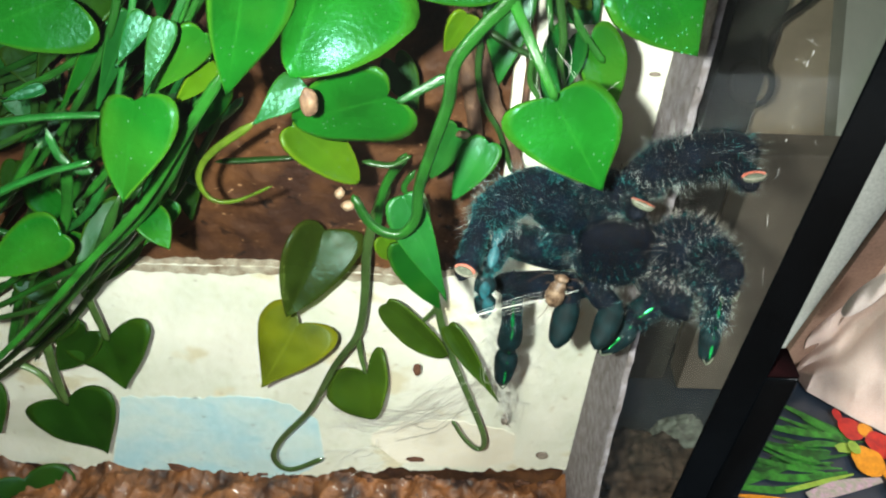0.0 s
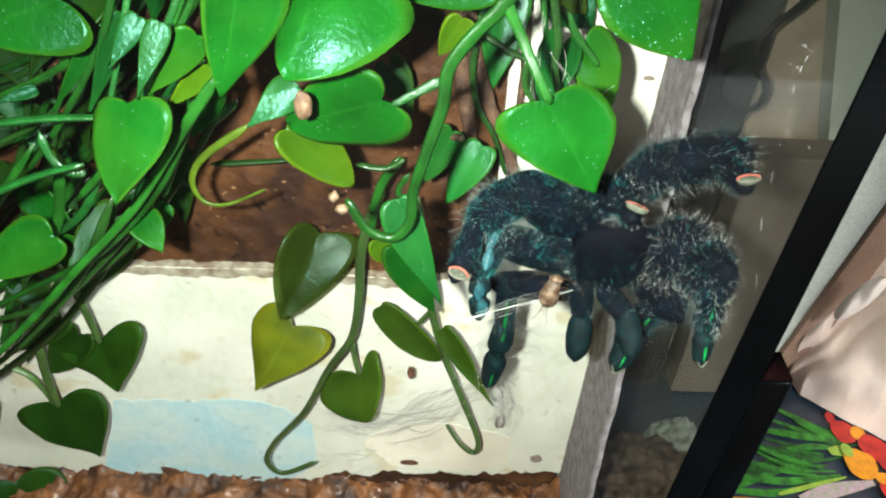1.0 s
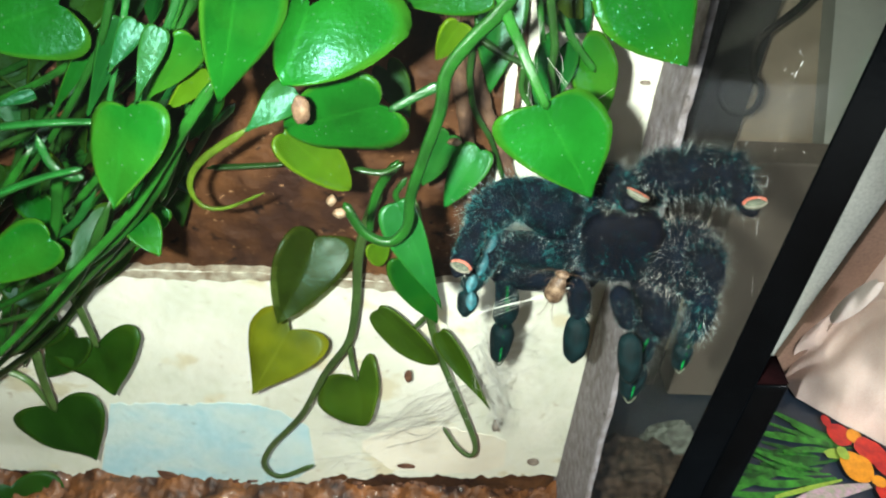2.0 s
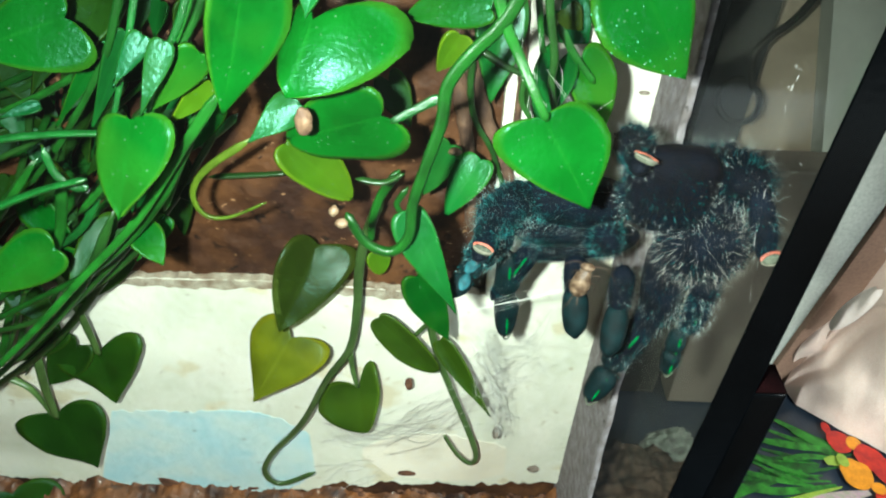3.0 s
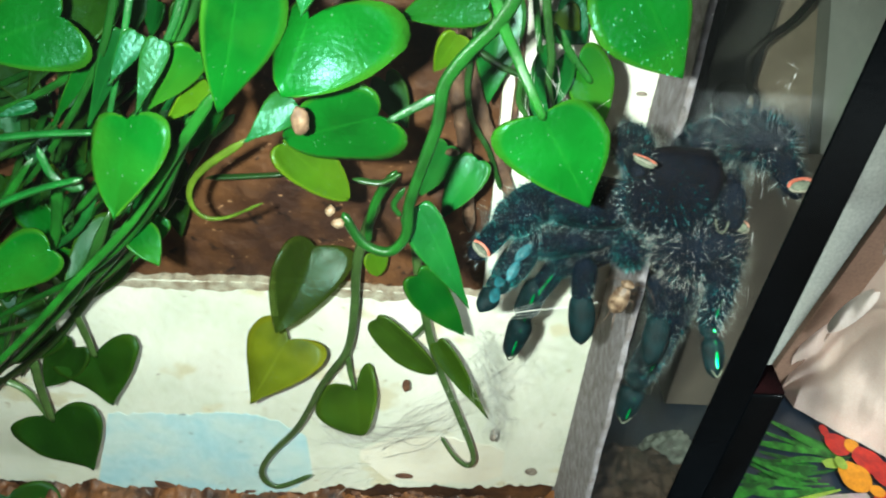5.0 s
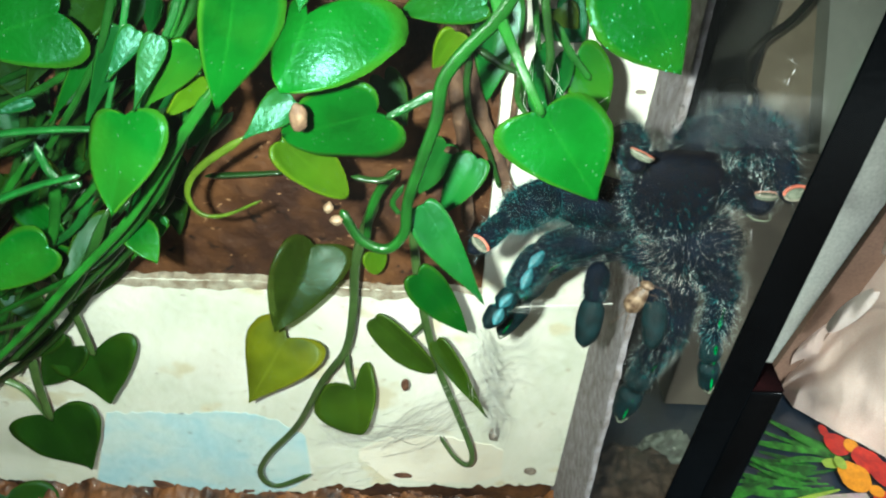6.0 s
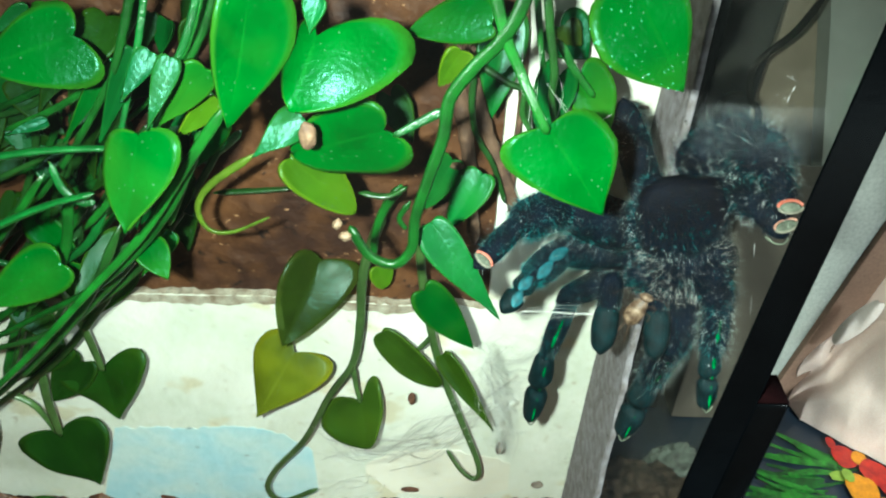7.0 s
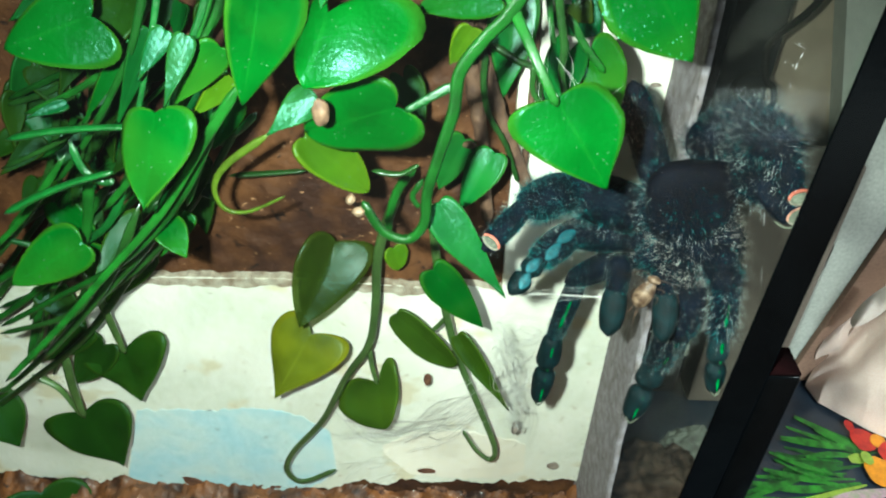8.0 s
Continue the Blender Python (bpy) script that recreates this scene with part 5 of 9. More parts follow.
stem(vine_side, [(-0.1440, 0.2612, 0.3615), (-0.1538, 0.2612, 0.3359), (-0.1758, 0.2612, 0.3038), (-0.2012, 0.2612, 0.2738)], 0.00163, STEM_DARK)
stem(vine_side, [(-0.1128, 0.2020, 0.3555), (-0.1259, 0.2020, 0.3360), (-0.1454, 0.2020, 0.3249), (-0.1661, 0.2020, 0.3292)], 0.00150, STEM_WET)
stem(vine_side, [(-0.1180, 0.2574, 0.3343), (-0.1336, 0.2574, 0.3083), (-0.1615, 0.2574, 0.2787)], 0.00160, STEM_DARK)
stem(vine_side, [(-0.1327, 0.2120, 0.3594), (-0.1484, 0.2120, 0.3472), (-0.1711, 0.2120, 0.3237)], 0.00147)
stem(vine_side, [(-0.0879, 0.2585, 0.3504), (-0.0975, 0.2585, 0.3345), (-0.1175, 0.2585, 0.3052), (-0.1454, 0.2585, 0.2718), (-0.1674, 0.2585, 0.2494)], 0.00162, STEM_DARK)
stem(vine_side, [(-0.1932, 0.2612, 0.2742), (-0.2027, 0.2612, 0.2375), (-0.2229, 0.2612, 0.1949)], 0.00162, STEM_DARK)
stem(vine_side, [(-0.1682, 0.2624, 0.2710), (-0.1921, 0.2624, 0.2370), (-0.2207, 0.2624, 0.1847)], 0.00139, STEM_DARK)
stem(vine_side, [(-0.1625, 0.2640, 0.3757), (-0.1703, 0.2640, 0.3390), (-0.1904, 0.2640, 0.3012)], 0.00171, STEM_DARK)
stem(vine_side, [(-0.1530, 0.2612, 0.3611), (-0.1580, 0.2612, 0.3487), (-0.1712, 0.2612, 0.3325), (-0.1934, 0.2612, 0.3234)], 0.00153)
stem(vine_side, [(-0.0808, 0.2585, 0.3532), (-0.0888, 0.2585, 0.3453), (-0.0993, 0.2585, 0.3371)], 0.00167, STEM_WET)
stem(vine_side, [(-0.0786, 0.1790, 0.4032), (-0.0696, 0.1790, 0.4069), (-0.0626, 0.1790, 0.4087)], 0.00098)
stem(vine_side, [(-0.1326, 0.2558, 0.3318), (-0.1632, 0.2558, 0.3177), (-0.1842, 0.2558, 0.2942)], 0.00223)
stem(vine_side, [(-0.1523, 0.2646, 0.3092), (-0.1979, 0.2646, 0.2763), (-0.2416, 0.2646, 0.2314)], 0.00253, STEM_DARK)
stem(vine_side, [(-0.1550, 0.2575, 0.3395), (-0.1718, 0.2575, 0.3134), (-0.2009, 0.2575, 0.2918)], 0.00211, STEM_DARK)
stem(vine_side, [(-0.1600, 0.2537, 0.2995), (-0.2031, 0.2537, 0.2550), (-0.2650, 0.2537, 0.2117)], 0.00177, STEM)
stem(vine_side, [(-0.1567, 0.2556, 0.3201), (-0.1886, 0.2556, 0.2667), (-0.2253, 0.2556, 0.1968)], 0.00133, STEM_DARK)
stem(vine_side, [(-0.0650, 0.1956, 0.4350), (-0.0756, 0.1956, 0.4089), (-0.0927, 0.1956, 0.3788), (-0.1209, 0.1956, 0.3475)], 0.00163)
stem(vine_side, [(-0.1674, 0.2585, 0.3195), (-0.2110, 0.2585, 0.2715), (-0.2615, 0.2585, 0.2105)], 0.00141)
stem(vine_side, [(-0.1652, 0.2594, 0.3118), (-0.1965, 0.2594, 0.2628), (-0.2286, 0.2594, 0.1972)], 0.00244)
stem(vine_side, [(-0.1248, 0.1922, 0.3723), (-0.1507, 0.1922, 0.3436), (-0.1860, 0.1922, 0.3143)], 0.00125)
stem(vine_side, [(-0.0865, 0.2137, 0.4281), (-0.1065, 0.2137, 0.3991), (-0.1240, 0.2137, 0.3859), (-0.1475, 0.2137, 0.3747)], 0.00142)
stem(vine_side, [(-0.1333, 0.2583, 0.3417), (-0.1631, 0.2583, 0.3117), (-0.1869, 0.2583, 0.2696)], 0.00132)
stem(vine_side, [(-0.1337, 0.2038, 0.3638), (-0.1636, 0.2038, 0.3291), (-0.2035, 0.2038, 0.2909)], 0.00173, STEM_DARK)
stem(vine_side, [(-0.1141, 0.2569, 0.3512), (-0.1411, 0.2569, 0.3111), (-0.1852, 0.2569, 0.2721)], 0.00136, STEM_DARK)
stem(vine_side, [(-0.1226, 0.1984, 0.3629), (-0.1327, 0.1984, 0.3335), (-0.1541, 0.1984, 0.3067)], 0.00189)
stem(vine_side, [(-0.1164, 0.2580, 0.3562), (-0.1322, 0.2580, 0.3341), (-0.1469, 0.2580, 0.3079)], 0.00224, STEM_DARK)
stem(vine_side, [(-0.1130, 0.2074, 0.3840), (-0.1330, 0.2074, 0.3692), (-0.1592, 0.2074, 0.3563)], 0.00102, STEM_DARK)
stem(vine_side, [(-0.1086, 0.1982, 0.3492), (-0.1325, 0.1982, 0.3091), (-0.1704, 0.1982, 0.2673)], 0.00176, STEM_DARK)
stem(vine_side, [(-0.0737, 0.1984, 0.3893), (-0.0823, 0.1984, 0.3700), (-0.0923, 0.1984, 0.3488)], 0.00143)
stem(vine_side, [(-0.1489, 0.2572, 0.3188), (-0.1834, 0.2572, 0.2842), (-0.2325, 0.2572, 0.2522)], 0.00246)
stem(vine_side, [(-0.1106, 0.2556, 0.3378), (-0.1327, 0.2556, 0.3184), (-0.1555, 0.2556, 0.2964)], 0.00192)
stem(vine_side, [(-0.1142, 0.2649, 0.3515), (-0.1373, 0.2649, 0.3271), (-0.1597, 0.2649, 0.2977)], 0.00185, STEM_DARK)
stem(vine_side, [(-0.0707, 0.2539, 0.4268), (-0.0880, 0.2539, 0.3946), (-0.1119, 0.2539, 0.3690), (-0.1432, 0.2539, 0.3424)], 0.00112)
stem(vine_side, [(-0.1771, 0.2567, 0.2999), (-0.1931, 0.2567, 0.2672), (-0.2146, 0.2567, 0.2327)], 0.00191)
stem(vine_side, [(-0.0632, 0.1998, 0.4383), (-0.0724, 0.1998, 0.4125), (-0.0828, 0.1998, 0.3910), (-0.0999, 0.1998, 0.3699)], 0.00102)
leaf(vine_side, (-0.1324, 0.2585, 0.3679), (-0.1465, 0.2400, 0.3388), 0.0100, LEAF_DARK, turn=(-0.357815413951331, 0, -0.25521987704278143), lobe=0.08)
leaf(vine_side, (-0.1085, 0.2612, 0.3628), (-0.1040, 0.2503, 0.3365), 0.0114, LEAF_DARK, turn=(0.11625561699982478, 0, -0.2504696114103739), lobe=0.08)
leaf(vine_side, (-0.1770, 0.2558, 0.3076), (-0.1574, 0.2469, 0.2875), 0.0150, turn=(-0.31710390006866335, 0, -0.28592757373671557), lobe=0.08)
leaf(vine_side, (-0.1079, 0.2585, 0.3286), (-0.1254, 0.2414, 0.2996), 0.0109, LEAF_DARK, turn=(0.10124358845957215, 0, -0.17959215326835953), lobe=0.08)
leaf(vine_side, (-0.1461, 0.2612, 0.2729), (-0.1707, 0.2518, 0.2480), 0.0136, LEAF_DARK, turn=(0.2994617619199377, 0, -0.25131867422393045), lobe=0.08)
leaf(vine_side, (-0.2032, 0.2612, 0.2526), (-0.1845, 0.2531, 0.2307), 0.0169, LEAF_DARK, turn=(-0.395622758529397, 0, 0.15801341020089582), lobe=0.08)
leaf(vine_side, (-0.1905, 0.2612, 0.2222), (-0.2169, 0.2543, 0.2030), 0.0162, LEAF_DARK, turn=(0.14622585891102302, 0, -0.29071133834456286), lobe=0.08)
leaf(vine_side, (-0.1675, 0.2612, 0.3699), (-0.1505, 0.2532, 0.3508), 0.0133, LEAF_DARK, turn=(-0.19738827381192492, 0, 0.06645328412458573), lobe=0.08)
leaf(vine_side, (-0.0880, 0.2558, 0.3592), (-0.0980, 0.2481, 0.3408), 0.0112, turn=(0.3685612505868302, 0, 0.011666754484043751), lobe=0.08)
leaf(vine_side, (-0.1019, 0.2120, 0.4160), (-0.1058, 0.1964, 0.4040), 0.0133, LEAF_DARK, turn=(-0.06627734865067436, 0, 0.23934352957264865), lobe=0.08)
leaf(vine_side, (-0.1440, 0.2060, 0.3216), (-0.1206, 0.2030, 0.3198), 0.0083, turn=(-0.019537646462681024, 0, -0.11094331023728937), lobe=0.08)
# more deep leaves, coloured dark to fill the gaps with shade
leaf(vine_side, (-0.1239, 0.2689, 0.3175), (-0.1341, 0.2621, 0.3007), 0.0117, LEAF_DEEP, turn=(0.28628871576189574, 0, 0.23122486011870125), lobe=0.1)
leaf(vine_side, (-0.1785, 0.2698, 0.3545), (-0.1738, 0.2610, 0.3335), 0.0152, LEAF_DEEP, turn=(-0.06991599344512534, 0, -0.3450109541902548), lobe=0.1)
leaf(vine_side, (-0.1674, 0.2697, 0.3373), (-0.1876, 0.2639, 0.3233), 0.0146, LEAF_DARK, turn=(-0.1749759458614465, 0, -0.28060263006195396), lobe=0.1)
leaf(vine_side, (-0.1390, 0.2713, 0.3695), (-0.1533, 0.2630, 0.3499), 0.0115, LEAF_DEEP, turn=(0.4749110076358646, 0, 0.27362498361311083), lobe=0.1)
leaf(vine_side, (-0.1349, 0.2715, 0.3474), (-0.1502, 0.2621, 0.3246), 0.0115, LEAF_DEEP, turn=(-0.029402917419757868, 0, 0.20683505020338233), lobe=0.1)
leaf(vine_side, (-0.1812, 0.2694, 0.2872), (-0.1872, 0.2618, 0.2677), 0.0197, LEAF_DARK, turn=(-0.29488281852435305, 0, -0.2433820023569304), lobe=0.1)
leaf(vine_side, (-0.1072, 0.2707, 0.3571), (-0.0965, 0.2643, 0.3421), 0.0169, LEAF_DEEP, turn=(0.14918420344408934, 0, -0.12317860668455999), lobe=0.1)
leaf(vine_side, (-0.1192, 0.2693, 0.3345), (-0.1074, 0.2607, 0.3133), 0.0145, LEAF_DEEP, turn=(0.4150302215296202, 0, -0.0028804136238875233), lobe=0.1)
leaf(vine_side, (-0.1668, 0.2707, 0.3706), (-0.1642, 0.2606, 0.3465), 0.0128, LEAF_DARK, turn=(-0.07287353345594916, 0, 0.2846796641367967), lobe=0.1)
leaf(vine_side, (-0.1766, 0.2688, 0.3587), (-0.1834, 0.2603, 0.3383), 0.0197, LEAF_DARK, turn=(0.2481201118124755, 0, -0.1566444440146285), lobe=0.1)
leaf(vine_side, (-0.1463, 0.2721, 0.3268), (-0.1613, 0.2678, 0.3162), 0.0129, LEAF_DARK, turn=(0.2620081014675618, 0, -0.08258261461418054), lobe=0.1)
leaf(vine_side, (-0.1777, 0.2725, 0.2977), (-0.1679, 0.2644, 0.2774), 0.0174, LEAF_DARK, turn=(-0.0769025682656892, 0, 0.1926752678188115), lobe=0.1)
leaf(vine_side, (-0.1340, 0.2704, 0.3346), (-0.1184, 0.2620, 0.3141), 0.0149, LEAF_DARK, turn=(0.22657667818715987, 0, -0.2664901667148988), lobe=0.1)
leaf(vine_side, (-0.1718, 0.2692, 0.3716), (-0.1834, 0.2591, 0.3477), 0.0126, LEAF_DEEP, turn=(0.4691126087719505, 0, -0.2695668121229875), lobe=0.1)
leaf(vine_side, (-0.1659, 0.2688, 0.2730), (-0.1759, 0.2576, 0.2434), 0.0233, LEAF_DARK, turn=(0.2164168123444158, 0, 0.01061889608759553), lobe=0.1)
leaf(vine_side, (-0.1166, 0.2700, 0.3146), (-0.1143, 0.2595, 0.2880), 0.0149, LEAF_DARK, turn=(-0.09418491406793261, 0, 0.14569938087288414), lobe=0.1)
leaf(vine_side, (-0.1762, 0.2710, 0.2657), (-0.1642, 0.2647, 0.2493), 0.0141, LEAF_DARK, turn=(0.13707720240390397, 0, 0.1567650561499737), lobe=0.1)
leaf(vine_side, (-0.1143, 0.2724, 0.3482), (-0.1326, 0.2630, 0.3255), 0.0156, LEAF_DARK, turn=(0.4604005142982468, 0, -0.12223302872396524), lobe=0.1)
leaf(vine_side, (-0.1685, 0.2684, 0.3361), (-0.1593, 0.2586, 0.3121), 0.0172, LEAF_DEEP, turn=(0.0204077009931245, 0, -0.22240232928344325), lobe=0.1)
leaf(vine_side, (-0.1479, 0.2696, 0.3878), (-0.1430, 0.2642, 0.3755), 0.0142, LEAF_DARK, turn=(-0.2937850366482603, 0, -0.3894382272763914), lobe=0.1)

thing("twig_shade", tube(bmesh.new(), [(0.0067, 0.2660, 0.4157), (0.0099, 0.2660, 0.3876), (0.0139, 0.2660, 0.3651), (0.0229, 0.2660, 0.3402), (0.0353, 0.2660, 0.3094)], 0.00357, sides=9, taper=0.8, wobble=0.25), TWIG, "brown twig shape, partly in place of shadow, on the board", "twig", group="twigs on the board")
# thin strip added in place of a shadow on the white board
thing("twig_shade", tube(bmesh.new(), [(0.0287, 0.2700, 0.4152), (0.0314, 0.2700, 0.3779), (0.0316, 0.2700, 0.3539), (0.0310, 0.2700, 0.3095)], 0.00174, sides=9, taper=0.8, wobble=0.25), TWIG, "brown twig shape, partly in place of shadow, on the board", "twig", group="twigs on the board")
thing("twig_shade", tube(bmesh.new(), [(0.0042, 0.2700, 0.4026), (0.0074, 0.2700, 0.3629), (0.0121, 0.2700, 0.3347), (0.0166, 0.2700, 0.2900)], 0.00359, sides=9, taper=0.8, wobble=0.25), TWIG, "brown twig shape, partly in place of shadow, on the board", "twig", group="twigs on the board")

sprig = base_empty("artificial_vine_sprig", "green plastic sprig with two long leaves tugged by silk", "artificial plant", (0, 0, 0), "vines in the tank")
leaf_long = leaf(sprig, (-0.0042, 0.1730, 0.3732), (0.0115, 0.1630, 0.3401), (0.0075, 0.0048), LEAF_DEEP, lobe=(0.01, 0.01), turn=(-0.4, 0, -0.1), cup=0.06, sharp=0.55)
leaf_wide = leaf(sprig, (-0.0038, 0.2350, 0.2932), (0.0126, 0.2350, 0.2548), (0.0090, 0.0075), LEAF, lobe=(0.08, 0.08), turn=(-0.4, 0, 0.1), cup=0.05, sharp=0.3)


# ---- silk and debris ----
def strand(parent, pts, radius=0.00010, mat=None):
    return part("strand", tube(bmesh.new(), pts, radius, sides=4, n=4, taper=0.8, tip=False), mat or SILK, parent)


web = base_empty("spider_web", "thin white silk strands strung between leaves and board", "web")
strand(web, [(-0.0637, 0.2620, 0.1449), (-0.0302, 0.2640, 0.1560), (0.0119, 0.2500, 0.2042)], 0.00007)
strand(web, [(-0.0495, 0.2620, 0.1333), (-0.0245, 0.2640, 0.1444), (0.0051, 0.2500, 0.1865)], 0.00005)
strand(web, [(-0.0642, 0.2620, 0.1290), (-0.0367, 0.2640, 0.1374), (-0.0034, 0.2500, 0.1811)], 0.00005)
strand(web, [(-0.0625, 0.2620, 0.1352), (-0.0108, 0.2640, 0.1396), (0.0282, 0.2500, 0.1725)], 0.00012)
strand(web, [(-0.0614, 0.2620, 0.1398), (-0.0300, 0.2640, 0.1409), (0.0058, 0.2500, 0.1998)], 0.00012)
strand(web, [(-0.0477, 0.2620, 0.1476), (-0.0219, 0.2640, 0.1360), (0.0084, 0.2500, 0.1787)], 0.00005)
strand(web, [(-0.0597, 0.2620, 0.1359), (-0.0242, 0.2640, 0.1441), (0.0134, 0.2500, 0.2040)], 0.00005)
strand(web, [(-0.0684, 0.2620, 0.1380), (-0.0105, 0.2640, 0.1386), (0.0386, 0.2500, 0.1891)], 0.00005)
strand(web, [(-0.0438, 0.2620, 0.1444), (-0.0127, 0.2640, 0.1571), (0.0127, 0.2500, 0.2021)], 0.00007)
strand(web, [(-0.0591, 0.2620, 0.1361), (-0.0188, 0.2640, 0.1430), (0.0221, 0.2500, 0.2028)], 0.00012)
strand(web, [(-0.0649, 0.2620, 0.1324), (-0.0218, 0.2640, 0.1524), (0.0214, 0.2500, 0.2011)], 0.00007)
strand(web, [(-0.0697, 0.2620, 0.1399), (-0.0385, 0.2640, 0.1262), (-0.0005, 0.2500, 0.1655)], 0.00007)
strand(web, [(0.0178, 0.2250, 0.2609), (0.0308, 0.2350, 0.2233), (0.0354, 0.2430, 0.1715)], 0.00014)
strand(web, [(0.0231, 0.2250, 0.2671), (0.0339, 0.2350, 0.2284), (0.0332, 0.2430, 0.1880)], 0.00014)
strand(web, [(0.0260, 0.2250, 0.2601), (0.0312, 0.2350, 0.2338), (0.0333, 0.2430, 0.1753)], 0.00008)
strand(web, [(0.0269, 0.2250, 0.2532), (0.0358, 0.2350, 0.2236), (0.0376, 0.2430, 0.1914)], 0.00005)
strand(web, [(0.0179, 0.2250, 0.2643), (0.0278, 0.2350, 0.2371), (0.0318, 0.2430, 0.1822)], 0.00005)
strand(web, [(0.0199, 0.2250, 0.2682), (0.0313, 0.2350, 0.2392), (0.0392, 0.2430, 0.1788)], 0.00005)
strand(web, [(0.0217, 0.2250, 0.2625), (0.0296, 0.2350, 0.2366), (0.0342, 0.2430, 0.1881)], 0.00008)
strand(web, [(0.0253, 0.2250, 0.2552), (0.0308, 0.2350, 0.2249), (0.0328, 0.2430, 0.1890)], 0.00005)
strand(web, [(0.0212, 0.2250, 0.2619), (0.0295, 0.2350, 0.2222), (0.0332, 0.2430, 0.1911)], 0.00014)
strand(web, [(0.0223, 0.2250, 0.2430), (0.0337, 0.2350, 0.2021), (0.0371, 0.2430, 0.1825)], 0.00005)
strand(web, [(0.0226, 0.2250, 0.2422), (0.0335, 0.2350, 0.1983), (0.0324, 0.2430, 0.1869)], 0.00008)
strand(web, [(0.0253, 0.2250, 0.2510), (0.0377, 0.2350, 0.2159), (0.0368, 0.2430, 0.1778)], 0.00008)
strand(web, [(0.0207, 0.2250, 0.2581), (0.0304, 0.2350, 0.2184), (0.0339, 0.2430, 0.1791)], 0.00005)
strand(web, [(0.0191, 0.2250, 0.2429), (0.0259, 0.2350, 0.1986), (0.0356, 0.2430, 0.1925)], 0.00005)
strand(web, [(0.0302, 0.2260, 0.2248), (0.0301, 0.2280, 0.2161), (0.0388, 0.2360, 0.1990)], 0.00004)
strand(web, [(0.0213, 0.2260, 0.2714), (0.0255, 0.2280, 0.2619), (0.0298, 0.2360, 0.2456)], 0.00004)
strand(web, [(0.0224, 0.2260, 0.2550), (0.0241, 0.2280, 0.2447), (0.0316, 0.2360, 0.2290)], 0.00004)
strand(web, [(0.0200, 0.2260, 0.2662), (0.0248, 0.2280, 0.2577), (0.0202, 0.2360, 0.2419)], 0.00012)
strand(web, [(0.0330, 0.2260, 0.2110), (0.0294, 0.2280, 0.1970), (0.0377, 0.2360, 0.1837)], 0.00007)
strand(web, [(0.0272, 0.2260, 0.2404), (0.0269, 0.2280, 0.2344), (0.0375, 0.2360, 0.2073)], 0.00007)
strand(web, [(0.0272, 0.2260, 0.2321), (0.0311, 0.2280, 0.2262), (0.0364, 0.2360, 0.2072)], 0.00007)
strand(web, [(0.0345, 0.2260, 0.2122), (0.0363, 0.2280, 0.2034), (0.0364, 0.2360, 0.1765)], 0.00007)
strand(web, [(0.0260, 0.2260, 0.2370), (0.0316, 0.2280, 0.2266), (0.0249, 0.2360, 0.2103)], 0.00012)
strand(web, [(0.0226, 0.2260, 0.2606), (0.0237, 0.2280, 0.2522), (0.0259, 0.2360, 0.2368)], 0.00004)
strand(web, [(0.0355, 0.2260, 0.2176), (0.0388, 0.2280, 0.2071), (0.0397, 0.2360, 0.1792)], 0.00007)
strand(web, [(0.0332, 0.2260, 0.2124), (0.0344, 0.2280, 0.2029), (0.0402, 0.2360, 0.1822)], 0.00007)
strand(web, [(0.0312, 0.2260, 0.2166), (0.0279, 0.2280, 0.2099), (0.0328, 0.2360, 0.1797)], 0.00004)
strand(web, [(0.0261, 0.2260, 0.2544), (0.0304, 0.2280, 0.2449), (0.0348, 0.2360, 0.2333)], 0.00012)
strand(web, [(0.0330, 0.2260, 0.2047), (0.0321, 0.2280, 0.1960), (0.0322, 0.2360, 0.1796)], 0.00004)
strand(web, [(0.0352, 0.2260, 0.2109), (0.0325, 0.2280, 0.2000), (0.0412, 0.2360, 0.1775)], 0.00004)
strand(web, [(0.0347, 0.2260, 0.2244), (0.0377, 0.2280, 0.2136), (0.0436, 0.2360, 0.1920)], 0.00012)
strand(web, [(0.0265, 0.2260, 0.2510), (0.0288, 0.2280, 0.2397), (0.0335, 0.2360, 0.2262)], 0.00004)
strand(web, [(0.0318, 0.2260, 0.2201), (0.0326, 0.2280, 0.2081), (0.0381, 0.2360, 0.1813)], 0.00007)
strand(web, [(0.0225, 0.2260, 0.2563), (0.0200, 0.2280, 0.2475), (0.0294, 0.2360, 0.2278)], 0.00007)
strand(web, [(0.0244, 0.2260, 0.2487), (0.0254, 0.2280, 0.2403), (0.0346, 0.2360, 0.2192)], 0.00007)
strand(web, [(0.0273, 0.2260, 0.2350), (0.0255, 0.2280, 0.2278), (0.0380, 0.2360, 0.1998)], 0.00004)
strand(web, [(0.0194, 0.2260, 0.2613), (0.0248, 0.2280, 0.2556), (0.0272, 0.2360, 0.2325)], 0.00012)
strand(web, [(0.0307, 0.2260, 0.2287), (0.0291, 0.2280, 0.2173), (0.0332, 0.2360, 0.1912)], 0.00004)
strand(web, [(0.0183, 0.2260, 0.2554), (0.0170, 0.2280, 0.2442), (0.0251, 0.2360, 0.2251)], 0.00012)
strand(web, [(0.0233, 0.2260, 0.2401), (0.0196, 0.2280, 0.2319), (0.0226, 0.2360, 0.2052)], 0.00004)
strand(web, [(0.0251, 0.2260, 0.2328), (0.0257, 0.2280, 0.2267), (0.0265, 0.2360, 0.1970)], 0.00007)
